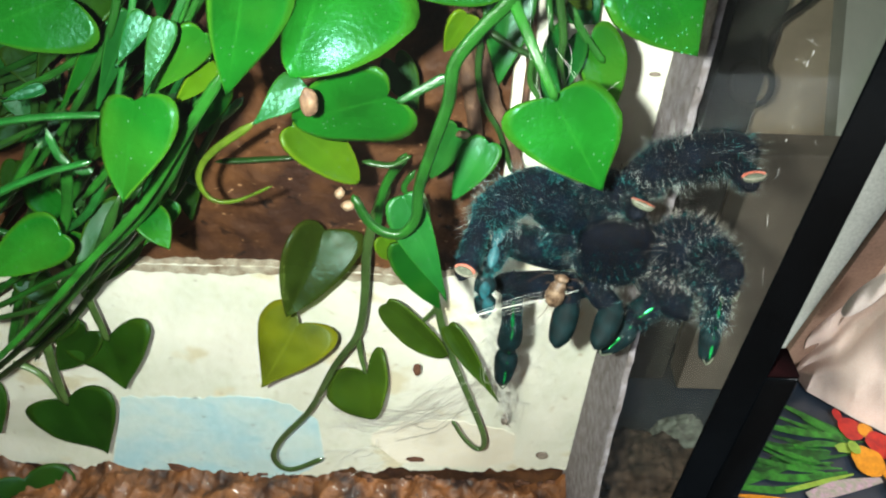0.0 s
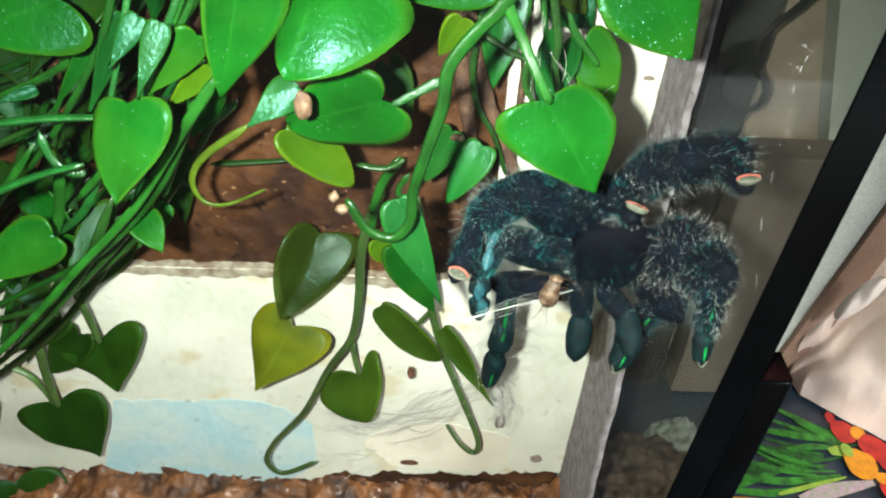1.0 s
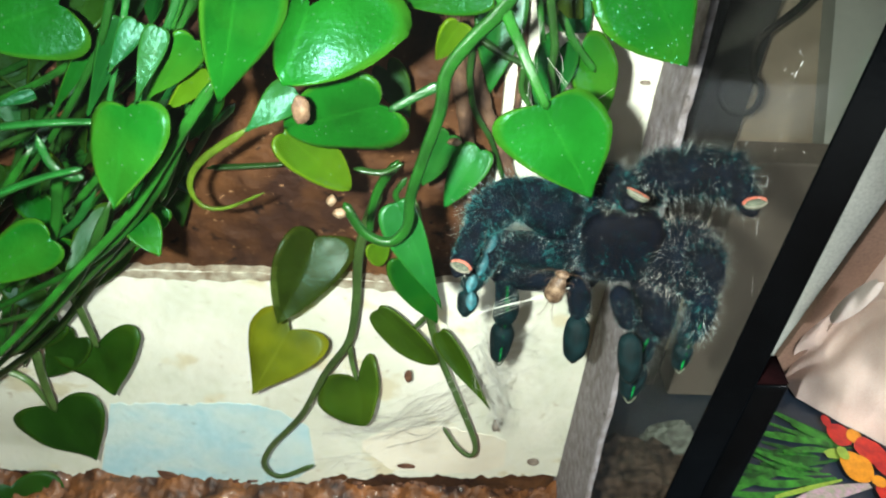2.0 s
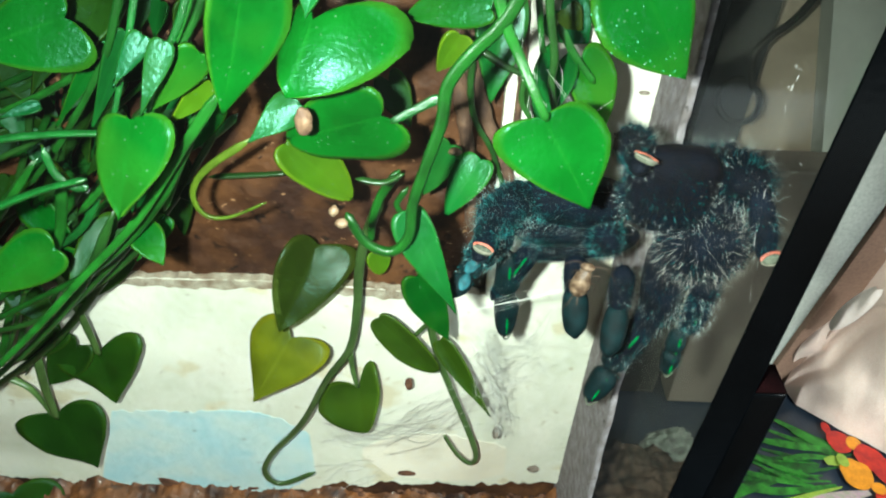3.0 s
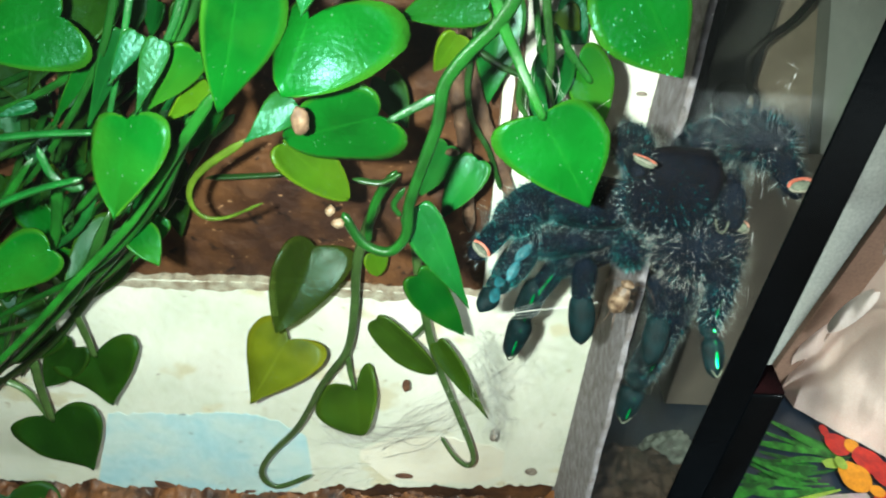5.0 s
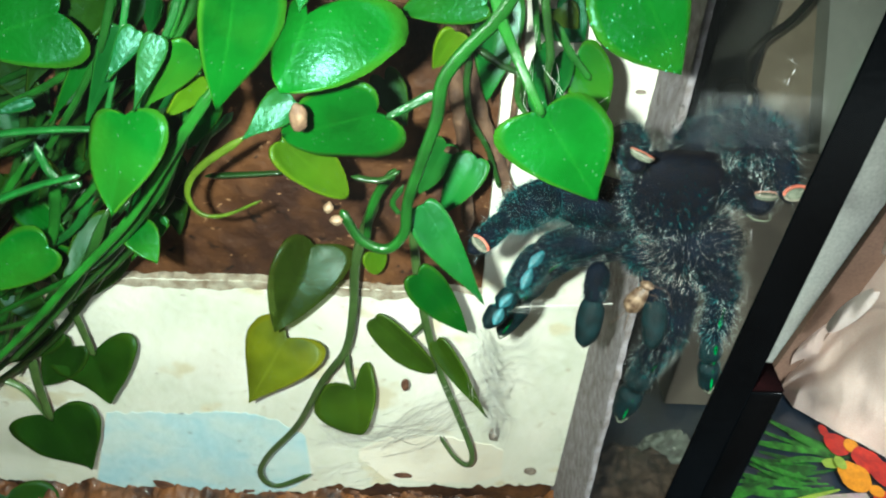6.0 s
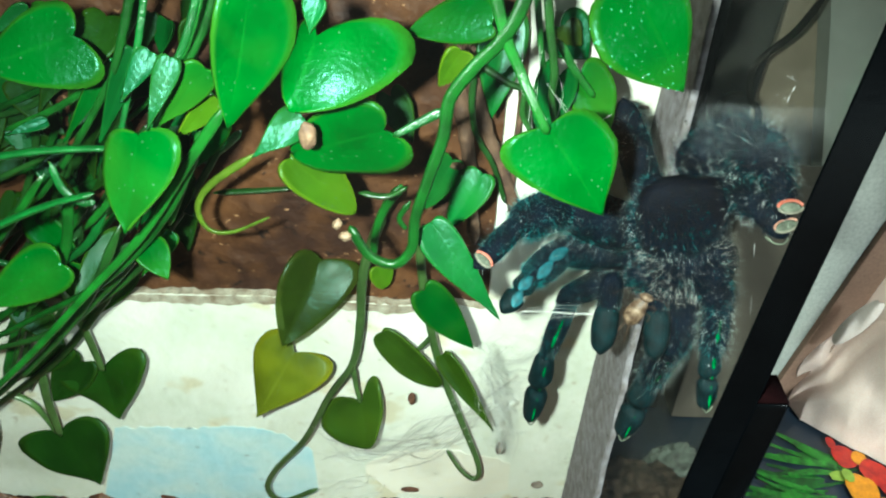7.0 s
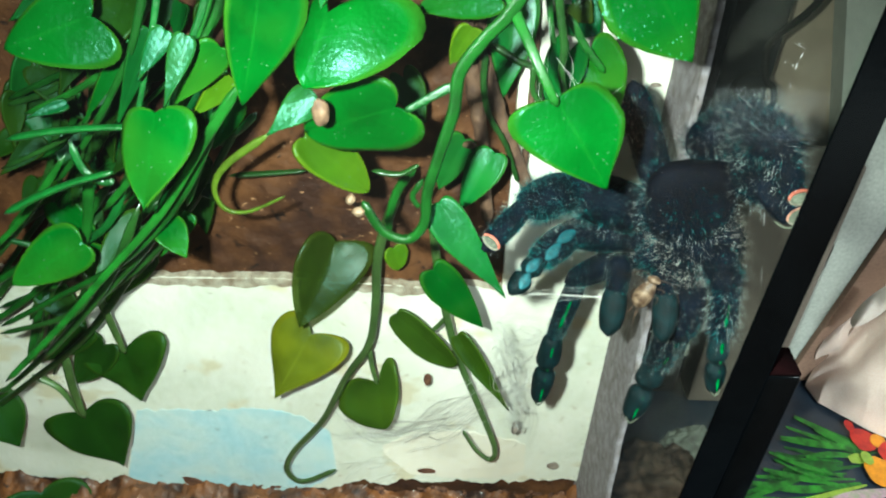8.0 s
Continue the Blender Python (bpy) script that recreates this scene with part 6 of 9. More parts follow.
strand(web, [(0.0275, 0.2260, 0.2385), (0.0272, 0.2280, 0.2318), (0.0279, 0.2360, 0.2018)], 0.00007)
strand(web, [(0.0311, 0.2260, 0.2050), (0.0279, 0.2280, 0.1973), (0.0415, 0.2360, 0.1667)], 0.00004)
strand(web, [(0.0197, 0.2260, 0.2495), (0.0210, 0.2280, 0.2382), (0.0237, 0.2360, 0.2183)], 0.00012)
strand(web, [(0.0347, 0.2260, 0.2021), (0.0400, 0.2280, 0.1913), (0.0359, 0.2360, 0.1665)], 0.00007)
strand(web, [(0.0251, 0.2260, 0.2452), (0.0269, 0.2280, 0.2397), (0.0312, 0.2360, 0.2206)], 0.00012)
strand(web, [(0.0307, 0.2260, 0.2315), (0.0357, 0.2280, 0.2201), (0.0308, 0.2360, 0.2055)], 0.00007)
strand(web, [(0.0355, 0.2260, 0.2082), (0.0380, 0.2280, 0.1979), (0.0472, 0.2360, 0.1785)], 0.00004)
strand(web, [(0.0184, 0.2260, 0.2682), (0.0293, 0.2400, 0.2473), (0.0460, 0.2620, 0.2476)], 0.00004)
strand(web, [(0.0259, 0.2260, 0.2577), (0.0368, 0.2400, 0.2517), (0.0501, 0.2620, 0.2185)], 0.00004)
strand(web, [(0.0304, 0.2260, 0.2386), (0.0436, 0.2400, 0.2338), (0.0535, 0.2620, 0.2056)], 0.00004)
strand(web, [(0.0315, 0.2260, 0.2360), (0.0458, 0.2400, 0.2326), (0.0630, 0.2620, 0.2055)], 0.00004)
strand(web, [(0.0210, 0.2260, 0.2417), (0.0316, 0.2400, 0.2144), (0.0555, 0.2620, 0.1953)], 0.00004)
strand(web, [(0.0217, 0.2260, 0.2636), (0.0314, 0.2400, 0.2593), (0.0485, 0.2620, 0.2255)], 0.00004)
strand(web, [(0.0241, 0.2260, 0.2596), (0.0330, 0.2400, 0.2407), (0.0471, 0.2620, 0.2316)], 0.00004)
strand(web, [(0.0234, 0.2260, 0.2537), (0.0377, 0.2400, 0.2433), (0.0600, 0.2620, 0.1969)], 0.00004)
strand(web, [(0.0296, 0.2260, 0.2551), (0.0420, 0.2400, 0.2474), (0.0521, 0.2620, 0.2311)], 0.00004)
strand(web, [(0.0229, 0.2260, 0.2469), (0.0355, 0.2400, 0.2287), (0.0515, 0.2620, 0.2139)], 0.00004)
strand(web, [(0.0309, 0.2260, 0.2404), (0.0439, 0.2400, 0.2202), (0.0664, 0.2620, 0.2090)], 0.00004)
strand(web, [(0.0203, 0.2260, 0.2455), (0.0335, 0.2400, 0.2271), (0.0389, 0.2620, 0.2015)], 0.00004)
strand(web, [(0.0188, 0.2260, 0.2664), (0.0286, 0.2400, 0.2615), (0.0491, 0.2620, 0.2360)], 0.00004)
strand(web, [(0.0293, 0.2260, 0.2483), (0.0383, 0.2400, 0.2275), (0.0631, 0.2620, 0.1883)], 0.00004)
strand(web, [(0.0303, 0.2260, 0.2418), (0.0445, 0.2400, 0.2193), (0.0611, 0.2620, 0.2100)], 0.00004)
strand(web, [(0.0256, 0.2260, 0.2462), (0.0392, 0.2400, 0.2248), (0.0621, 0.2620, 0.1861)], 0.00004)
strand(web, [(0.0259, 0.2350, 0.2546), (0.0381, 0.2620, 0.2188), (0.0481, 0.2700, 0.2119)], 0.00008)
strand(web, [(0.0288, 0.2350, 0.2407), (0.0523, 0.2620, 0.2134), (0.0650, 0.2700, 0.1889)], 0.00008)
strand(web, [(0.0245, 0.2350, 0.2364), (0.0493, 0.2620, 0.1966), (0.0580, 0.2700, 0.2054)], 0.00008)
strand(web, [(0.0237, 0.2350, 0.2484), (0.0469, 0.2620, 0.2080), (0.0568, 0.2700, 0.2049)], 0.00008)
strand(web, [(0.0278, 0.2350, 0.2518), (0.0367, 0.2620, 0.2096), (0.0463, 0.2700, 0.2077)], 0.00008)
strand(web, [(0.0286, 0.2350, 0.2344), (0.0434, 0.2620, 0.2001), (0.0525, 0.2700, 0.2053)], 0.00008)
strand(web, [(0.0311, 0.1860, 0.4083), (0.0384, 0.1860, 0.4002), (0.0426, 0.1860, 0.3986), (0.0481, 0.1860, 0.4031)], 0.00004)
strand(web, [(0.0284, 0.1860, 0.4114), (0.0369, 0.1860, 0.4001), (0.0404, 0.1860, 0.3976)], 0.00004)
strand(web, [(0.0250, 0.1860, 0.4144), (0.0244, 0.1860, 0.3996), (0.0267, 0.1860, 0.3962), (0.0235, 0.1860, 0.4013)], 0.00004)
strand(web, [(0.0202, 0.1860, 0.4248), (0.0228, 0.1860, 0.4144), (0.0255, 0.1860, 0.4064)], 0.00004)
strand(web, [(0.0270, 0.2000, 0.4173), (0.0281, 0.2000, 0.3998), (0.0292, 0.2000, 0.3913)], 0.00005)
strand(web, [(0.0222, 0.2000, 0.4171), (0.0233, 0.2000, 0.4018), (0.0259, 0.2000, 0.3911)], 0.00005)
strand(web, [(0.0317, 0.2000, 0.4106), (0.0357, 0.2000, 0.4015), (0.0336, 0.2000, 0.3871)], 0.00005)
strand(web, [(0.0280, 0.2000, 0.4154), (0.0272, 0.2000, 0.4019), (0.0339, 0.2000, 0.3895)], 0.00005)
strand(web, [(-0.0470, 0.2550, 0.1009), (-0.0366, 0.2550, 0.1047), (-0.0279, 0.2620, 0.1094)], 0.00012)
strand(web, [(-0.0696, 0.2550, 0.1183), (-0.0593, 0.2550, 0.1213), (-0.0458, 0.2620, 0.1113)], 0.00012)
strand(web, [(-0.0488, 0.2550, 0.1149), (-0.0384, 0.2550, 0.1203), (-0.0352, 0.2620, 0.1245)], 0.00012)
strand(web, [(-0.0610, 0.2550, 0.1144), (-0.0504, 0.2550, 0.1235), (-0.0378, 0.2620, 0.1094)], 0.00012)
strand(web, [(-0.0550, 0.2550, 0.1147), (-0.0443, 0.2550, 0.1259), (-0.0328, 0.2620, 0.1166)], 0.00012)
strand(web, [(-0.0527, 0.2550, 0.0941), (-0.0417, 0.2550, 0.1074), (-0.0277, 0.2620, 0.1024)], 0.00012)
strand(web, [(-0.0628, 0.2550, 0.1035), (-0.0517, 0.2550, 0.1184), (-0.0496, 0.2620, 0.0984)], 0.00012)


def old_web():
    """The sagging web of greyer strands along the board, and the dense tangle beside the hooked stem."""
    rnd = random.Random(31)
    def near(p, d):
        return tuple(c + rnd.gauss(0, d) for c in p)
    for _ in range(26):
        a, b, c, d = near((-0.0610, 0.262, 0.1580), 0.006), near((-0.0300, 0.264, 0.1390), 0.0055), near((0.0010, 0.263, 0.1560), 0.006), near((0.0340, 0.256, 0.2000), 0.007)
        line = [a, b, c, d] if rnd.random() < 0.5 else ([a, b, c] if rnd.random() < 0.5 else [b, c, d])
        strand(web, [(p[0], min(p[1], 0.2725), p[2]) for p in line], rnd.choice((0.00006, 0.00010, 0.00016)), SILK_GREY)
    for _ in range(80):
        s = rnd.random()
        a = (0.0235 + 0.012 * s + rnd.gauss(0, 0.003), 0.229 + 0.016 * s, 0.268 - 0.088 * s)
        strand(web, [a, near((a[0] + 0.003, a[1] + 0.003, a[2] - 0.011), 0.003), near((a[0] + 0.006, a[1] + 0.004, a[2] - 0.022), 0.004)], rnd.choice((0.00005, 0.00008, 0.00013)), SILK if rnd.random() < 0.7 else SILK_GREY)
    for _ in range(16):
        a = near((0.030, 0.236, 0.250), 0.006)
        strand(web, [a, near((0.045, 0.250, 0.238), 0.005), near((0.062, 0.262, 0.225), 0.009)], rnd.choice((0.00004, 0.00006)), SILK)


old_web()


def lump(seed, size, stretch=(1, 1, 1)):
    bm = bmesh.new()
    big = size > 0.007
    rough = 0.2 if big else 0.1
    bmesh.ops.create_icosphere(bm, subdivisions=5 if big else 3, radius=size)
    for w in bm.verts:
        w.co *= 1 + 0.22 * noise.noise(w.co / size * 1.3 + Vector((seed, 0, 0))) + rough * (noise.noise(w.co / size * 4 + Vector((seed, 4, 0))) + 0.6 * noise.noise(w.co / size * 11 + Vector((seed, 7, 0))))
        w.co = Vector((w.co.x * stretch[0], w.co.y * stretch[1], w.co.z * stretch[2]))
    return bm

thing("husk", lump(547, 0.00300, (0.85, 0.75, 1.35)), TAN, "dried tan husk stuck to a leaf", "husk", pose(-0.0374, 0.1760, 0.3982, 0, 0, 0))
thing("pellet", lump(602, 0.00160, (0.8, 0.8, 1.15)), CREAM, "small cream pellet held in silk", "pellet", pose(-0.0293, 0.1660, 0.3755, 0, 20, 0))
thing("pellet", lump(616, 0.00175, (1.1, 0.8, 0.9)), CREAM, "small cream pellet held in silk", "pellet", pose(-0.0273, 0.1660, 0.3712, 0, 0, 0))
thing("pellet", lump(820, 0.00229, (1.1, 0.8, 0.6)), CREAM, "small cream pellet held in silk", "pellet", pose(0.0060, 0.2350, 0.3539, 0, 0, 0))
thing("crumb", lump(893, 0.00311, (0.55, 0.5, 1.9)), HUSK_GREY, "grey brown debris caught in silk", "debris", pose(0.0371, 0.2500, 0.1648, 0, 0, 0))
thing("crumb", lump(735, 0.00508, (1.1, 0.12, 0.55)), CHIP, "rust brown chip on the white paint", "debris", pose(-0.0130, 0.2738, 0.0874, 0, 0, 0))
thing("crumb", lump(590, 0.00161, (1.2, 0.3, 0.8)), CHIP, "rust brown chip on the white paint", "debris", pose(-0.0599, 0.2735, 0.1708, 0, 0, 0))
thing("crumb", lump(738, 0.00306, (0.7, 0.5, 1.6)), CHIP, "rust brown chip hanging in silk", "debris", pose(-0.0118, 0.2620, 0.1892, 0, 0, 0))
thing("crumb", lump(590, 0.00286, (0.7, 0.5, 1.3)), CHIP, "rust brown chip hanging in silk", "debris", pose(-0.0587, 0.2620, 0.1651, 0, 0, 0))
thing("crumb", lump(318, 0.00633, (1.3, 0.12, 0.7)), CHIP, "rust brown chip on the blue paint", "debris", pose(-0.1684, 0.2735, 0.0676, 0, 35, 0))
thing("crumb", lump(960, 0.00430, (0.9, 0.3, 0.8)), HUSK_GREY, "grey brown stain crumb on the white paint", "debris", pose(0.0675, 0.2735, 0.0970, 0, 0, 0))
thing("crumb", lump(1160, 0.00182, (1.3, 0.3, 0.5)), HUSK_GREY, "dark crumb on the white paint", "debris", pose(0.0829, 0.2735, 0.3616, 0, 0, 0))


def crumbs(spots):
    """Loose bits of peat and flaked paint along the foot of the rail."""
    rnd = random.Random(12)
    bm = bmesh.new()
    for x0, x1, z0, z1, y in spots:
        for _ in range(85):
            size = rnd.uniform(0.0006, 0.0026)
            r = bmesh.ops.create_icosphere(bm, subdivisions=1, radius=size)
            at = Vector((rnd.uniform(x0, x1), y - size * 0.2, rnd.uniform(z0, z1) - 0.004 * rnd.random()))
            sx, sz = rnd.uniform(0.7, 1.8), rnd.uniform(0.5, 1.1)
            for w in r["verts"]:
                w.co *= 1 + 0.35 * noise.noise(w.co * 900 + at * 50)
                w.co = Vector((w.co.x * sx, w.co.y * 0.6, w.co.z * sz)) + at
    return bm


thing("peat_crumbs", crumbs([(-0.3345, -0.1323, 0.0431, 0.0609, 0.2745), (-0.1323, -0.0036, 0.0500, 0.0663, 0.2745), (-0.0262, 0.1004, 0.0500, 0.0689, 0.2745)]), CHIP, "loose brown peat crumbs along the painted rail", "peat", kind="stuff")
# added lumps beside the tank in place of reflections in the side pane
thing("mirrored_soil", lump(1130, 0.04578, (1.0, 0.8, 0.8)), SOIL_MIRRORED, "dark brown heap in place of soil reflected in the pane", "soil heap", pose(0.1522, 0.3096, 0.0151))
thing("mirrored_soil", lump(1215, 0.02775, (1.0, 0.9, 0.7)), SOIL_MIRRORED, "dark brown heap in place of soil reflected in the pane", "soil heap", pose(0.1865, 0.3025, 0.0031))
thing("mirrored_slab", lump(1190, 0.02498, (0.8, 0.35, 1.15)), SLAB_MIRRORED, "pale grey-green lump in place of the board's reflection", "bark", pose(0.1856, 0.3468, 0.0168))


def smear(pts, radius):
    return thing("smear", tube(bmesh.new(), pts, radius, sides=6, n=5, taper=0.4, wobble=0.6), SMEAR, "thin white dried smear on the glass", "smear", group="smears on the glass")

smear([(0.0765, 0.1464, 0.4312), (0.0763, 0.1464, 0.4297)], 0.00012)
smear([(0.0760, 0.1464, 0.4290), (0.0760, 0.1464, 0.4271)], 0.00015)
smear([(0.0752, 0.1464, 0.4286), (0.0751, 0.1464, 0.4279)], 0.00012)
smear([(0.0759, 0.1464, 0.4241), (0.0764, 0.1464, 0.4221)], 0.00008)
smear([(0.0771, 0.1464, 0.4181), (0.0772, 0.1464, 0.4172)], 0.00010)
smear([(0.0780, 0.1464, 0.4131), (0.0781, 0.1464, 0.4121)], 0.00008)
smear([(0.0777, 0.1464, 0.4095), (0.0777, 0.1464, 0.4087)], 0.00010)
smear([(0.0735, 0.1464, 0.4292), (0.0731, 0.1464, 0.4288)], 0.00008)
smear([(0.0751, 0.1464, 0.4336), (0.0753, 0.1464, 0.4329)], 0.00008)
smear([(0.0750, 0.1464, 0.4207), (0.0750, 0.1464, 0.4199)], 0.00006)
smear([(0.0801, 0.1464, 0.3883), (0.0812, 0.1464, 0.3838)], 0.00008)
smear([(0.0785, 0.1464, 0.4018), (0.0790, 0.1464, 0.3983)], 0.00005)
smear([(0.0843, 0.1464, 0.4091), (0.0850, 0.1464, 0.4083)], 0.00010)
smear([(0.0845, 0.1464, 0.3704), (0.0862, 0.1464, 0.3634)], 0.00004)
smear([(0.0738, 0.1464, 0.4336), (0.0773, 0.1464, 0.4318)], 0.00004)


# ---- the spider and its prey ----


def span(ax, ay, az, bx, by, bz, up=FACE):
    """The pose of a limb piece: its middle halfway between two joints, its z along it, its y to the viewer's side."""
    a, b = Vector((ax, ay, az)), Vector((bx, by, bz))
    z = (b - a).normalized()
    y = (up - z * up.dot(z)).normalized()
    return Matrix.Translation((a + b) / 2) @ Matrix((y.cross(z), y, z)).transposed().to_4x4()


def limb(length, radius, swell, end, pinch=0.0):
    """A limb piece about the z axis with a swollen middle, narrow joints and rounded ends."""
    bm = bmesh.new()
    rings = []
    n, sides = 26, 14
    for i in range(n + 1):
        s = i / n
        r = radius * (0.55 + swell * math.sin(math.pi * min(1.0, 0.08 + s * 0.9)) ** 0.7 * 0.55) * (1 - (1 - end) * s)
        r *= 1 - pinch * math.exp(-((s - 0.48) / 0.07) ** 2)
        cap = max(0.0, abs(s - 0.5) - 0.5 + 1.05 * radius / length) / (1.05 * radius / length)
        r *= max(0.12, 1 - min(1.0, cap) ** 2.2) ** 0.5
        z = (s - 0.5) * length
        rings.append([bm.verts.new((r * math.cos(a) * (1 + 0.08 * math.cos(2 * a)), r * math.sin(a), z + 0.04 * length * noise.noise(Vector((math.cos(a), s * 4, 2))))) for a in [2 * math.pi * k / sides for k in range(sides)]])
    for a, b in zip(rings, rings[1:]):
        for k in range(sides):
            bm.faces.new((a[k], a[(k + 1) % sides], b[(k + 1) % sides], b[k]))
    bm.faces.new(rings[0][::-1])
    bm.faces.new(rings[-1])
    return bm


def bristle(bm, p, d, length, width, mat, rnd, root=0):
    """One tapered hair, bent a little, with a root of its own colour."""
    s = d.orthogonal().normalized()
    s.rotate(Matrix.Rotation(rnd.uniform(0, 6.28), 3, d))
    u = d.cross(s)
    bend = (s * rnd.uniform(-0.15, 0.15) + u * rnd.uniform(-0.15, 0.15)) * length
    a = [bm.verts.new(p + (s * math.cos(k * 2.094) + u * math.sin(k * 2.094)) * width) for k in range(3)]
    mid = p + d * length * 0.6 + bend * 0.36
    b = [bm.verts.new(mid + (s * math.cos(k * 2.094) + u * math.sin(k * 2.094)) * width * 0.7) for k in range(3)]
    tip = bm.verts.new(p + d * length + bend)
    for k in range(3):
        bm.faces.new((a[k], a[(k + 1) % 3], b[(k + 1) % 3], b[k])).material_index = root
        bm.faces.new((b[k], b[(k + 1) % 3], tip)).material_index = mat


def coat(parent, length, radius, count, hair, mats, weights, seed, ends=0.0, width=0.000030, lean=0.5, scale=(1, 1, 1), calm=2.0, full=0.06):
    """Bristles all over a limb piece, or over a ball where ends is set."""
    rnd = random.Random(seed)
    bm = bmesh.new()
    for _ in range(count):
        a = rnd.uniform(0, 2 * math.pi)
        if ends:
            n = Vector((rnd.gauss(0, 1), rnd.gauss(0, 1), rnd.gauss(0, 1))).normalized()
            p = Vector([n[i] * radius * scale[i] * 0.95 for i in range(3)])
            d = (n + Vector((rnd.gauss(0.15, 0.2), rnd.gauss(0, 0.2), rnd.gauss(-0.3, 0.2)))).normalized()
        else:
            z = rnd.uniform(-0.5, 0.5)
            end = max(0.0, (abs(z) * length - 0.5 * length + 0.9 * radius) / (0.9 * radius))
            tip = 1.35 * end * (1 if z > 0 else -1)
            n = Vector((math.cos(a) * math.cos(tip), math.sin(a) * math.cos(tip), math.sin(tip)))
            p = Vector((n.x, n.y, 0)) * radius * (0.95 - 0.2 * abs(z)) + Vector((0, 0, z * length))
            d = (n + Vector((rnd.gauss(0, 0.25), rnd.gauss(0, 0.25), lean + rnd.gauss(0, 0.25)))).normalized()
        pick = rnd.random()
        k = 0 if pick < weights[0] else (1 if pick < weights[0] + weights[1] else 2)
        k = 0 if k == 2 and rnd.random() < 0.4 else k
        if ends and n.dot(FACE) > calm:
            k = 2 if k == 2 and rnd.random() < 0.3 else (0 if rnd.random() < 0.92 else 1)
        short = 0.45 if ends and n.dot(FACE) > calm else 1.0
        root = 2 if k == 2 and rnd.random() < full else (0 if k != 1 or rnd.random() < 0.2 else 1)
        bristle(bm, p, d, short * hair * rnd.uniform(0.4, 1.1) * (0.75, 0.6, 1.25)[k], width * rnd.uniform(0.7, 1.3) * (1.1, 1.5, 1.05)[k], k, rnd, root)
    return part("bristles", bm, mats, parent, smooth=False)


def patch(length, width, lift):
    """A slim domed lens-shaped plate along z on the viewer's side of a limb."""
    bm = bmesh.new()
    g = []
    for i in range(11):
        s = i / 10
        w = width * math.sin(math.pi * (0.06 + 0.88 * s)) ** 0.8
        g.append([bm.verts.new((w * t, lift + 0.25 * width * (1 - t * t), (s - 0.5) * length)) for t in (-1, -0.5, 0, 0.5, 1)])
    for a, b in zip(g, g[1:]):
        for k in range(4):
            bm.faces.new((a[k], b[k], b[k + 1], a[k + 1]))
    return bm


def toe_pad(parent, z, lift, size, pink=True):
    """The flat oval pad pressed on the glass: an orange-pink upper rim, a pale lower rim, a grey-green cushion."""
    bm = bmesh.new()
    bmesh.ops.create_uvsphere(bm, u_segments=20, v_segments=12, radius=1.0, matrix=Matrix.Translation((0, lift, z)) @ Matrix.Diagonal((size, size * 0.35, size * 0.55, 1)))
    cushion = part("toe_pad", bm, PAD_GREY, parent, "grey-green flat toe pad")
    for name, mat, start, label in (("upper_rim", PAD_PINK if pink else PAD_DULL, math.pi, "orange-pink rim"), ("lower_rim", PAD_RIM, 0.0, "pale rim")):
        arc = [(size * math.cos(start + k * math.pi / 8), lift + size * 0.22, z + size * 0.56 * math.sin(start + k * math.pi / 8)) for k in range(9)]
        part(name, tube(bmesh.new(), arc, size * (0.15 if mat is PAD_PINK else 0.1), 8, 3, 1.0, wobble=0.3), mat, cushion, label)
    return cushion


tarantula = base_empty("tarantula", "blue-black hairy tarantula with pink toe pads clinging inside the glass", "spider", (0.0590, 0.1940, 0.3339))

bm = bmesh.new()
bmesh.ops.create_uvsphere(bm, u_segments=28, v_segments=18, radius=1.0)
for w in bm.verts:
    w.co = Vector([math.copysign(abs(c) ** 0.75, c) for c in w.co])
    w.co = Vector((w.co.x * 0.0132 * (1 + 0.12 * w.co.z), w.co.y * 0.0056, w.co.z * 0.0140))
    w.co += w.co.normalized() * 0.0006 * noise.noise(w.co * 400)
carapace = part("carapace", bm, VELVET, tarantula, "dark velvety plate of the body")
coat(carapace, 0, 0.0132, 7000, 0.0040, [BRISTLE_DARK, BRISTLE_TEAL, BRISTLE_PALE], (0.84, 0.05), 5, 1.0, scale=(1, 0.5, 1.06), calm=0.45)
bm = bmesh.new()
bmesh.ops.create_uvsphere(bm, u_segments=28, v_segments=18, radius=1.0)
for w in bm.verts:
    w.co = Vector((w.co.x * 0.0140, w.co.y * 0.0115, w.co.z * 0.0150 * (1 + 0.1 * w.co.x)))
abdomen = part("abdomen", bm, CUTICLE, tarantula, "round dark abdomen covered in pinkish hairs")
coat(abdomen, 0, 0.0140, 7000, 0.0046, [BRISTLE_DARK, BRISTLE_TEAL, BRISTLE_PINK], (0.74, 0.04), 6, 1.0, scale=(1, 0.82, 1.07), full=0.5)
for side in (-1, 1):
    for k in range(4):
        coxa = part("coxa", limb(0.0075, 0.0036, 1.0, 0.9), CUTICLE, tarantula, "", pose(side * (0.0105 - 0.0012 * abs(k - 1.5)), 0.003, 0.0085 - 0.0058 * k, 0, side * 90, 0))
        coat(coxa, 0.0075, 0.0033, 520, 0.0034, [BRISTLE_DARK, BRISTLE_TEAL, BRISTLE_PALE], (0.74, 0.14), 70 + k + 10 * side)
chelicerae = new("chelicerae", mesh_of(limb(0.015, 0.0062, 1.0, 0.7), "chelicerae", CUTICLE))
chelicerae.parent = tarantula
coat(chelicerae, 0.015, 0.0055, 2200, 0.0044, [BRISTLE_DARK, BRISTLE_TEAL, BRISTLE_PINK], (0.68, 0.22), 7)

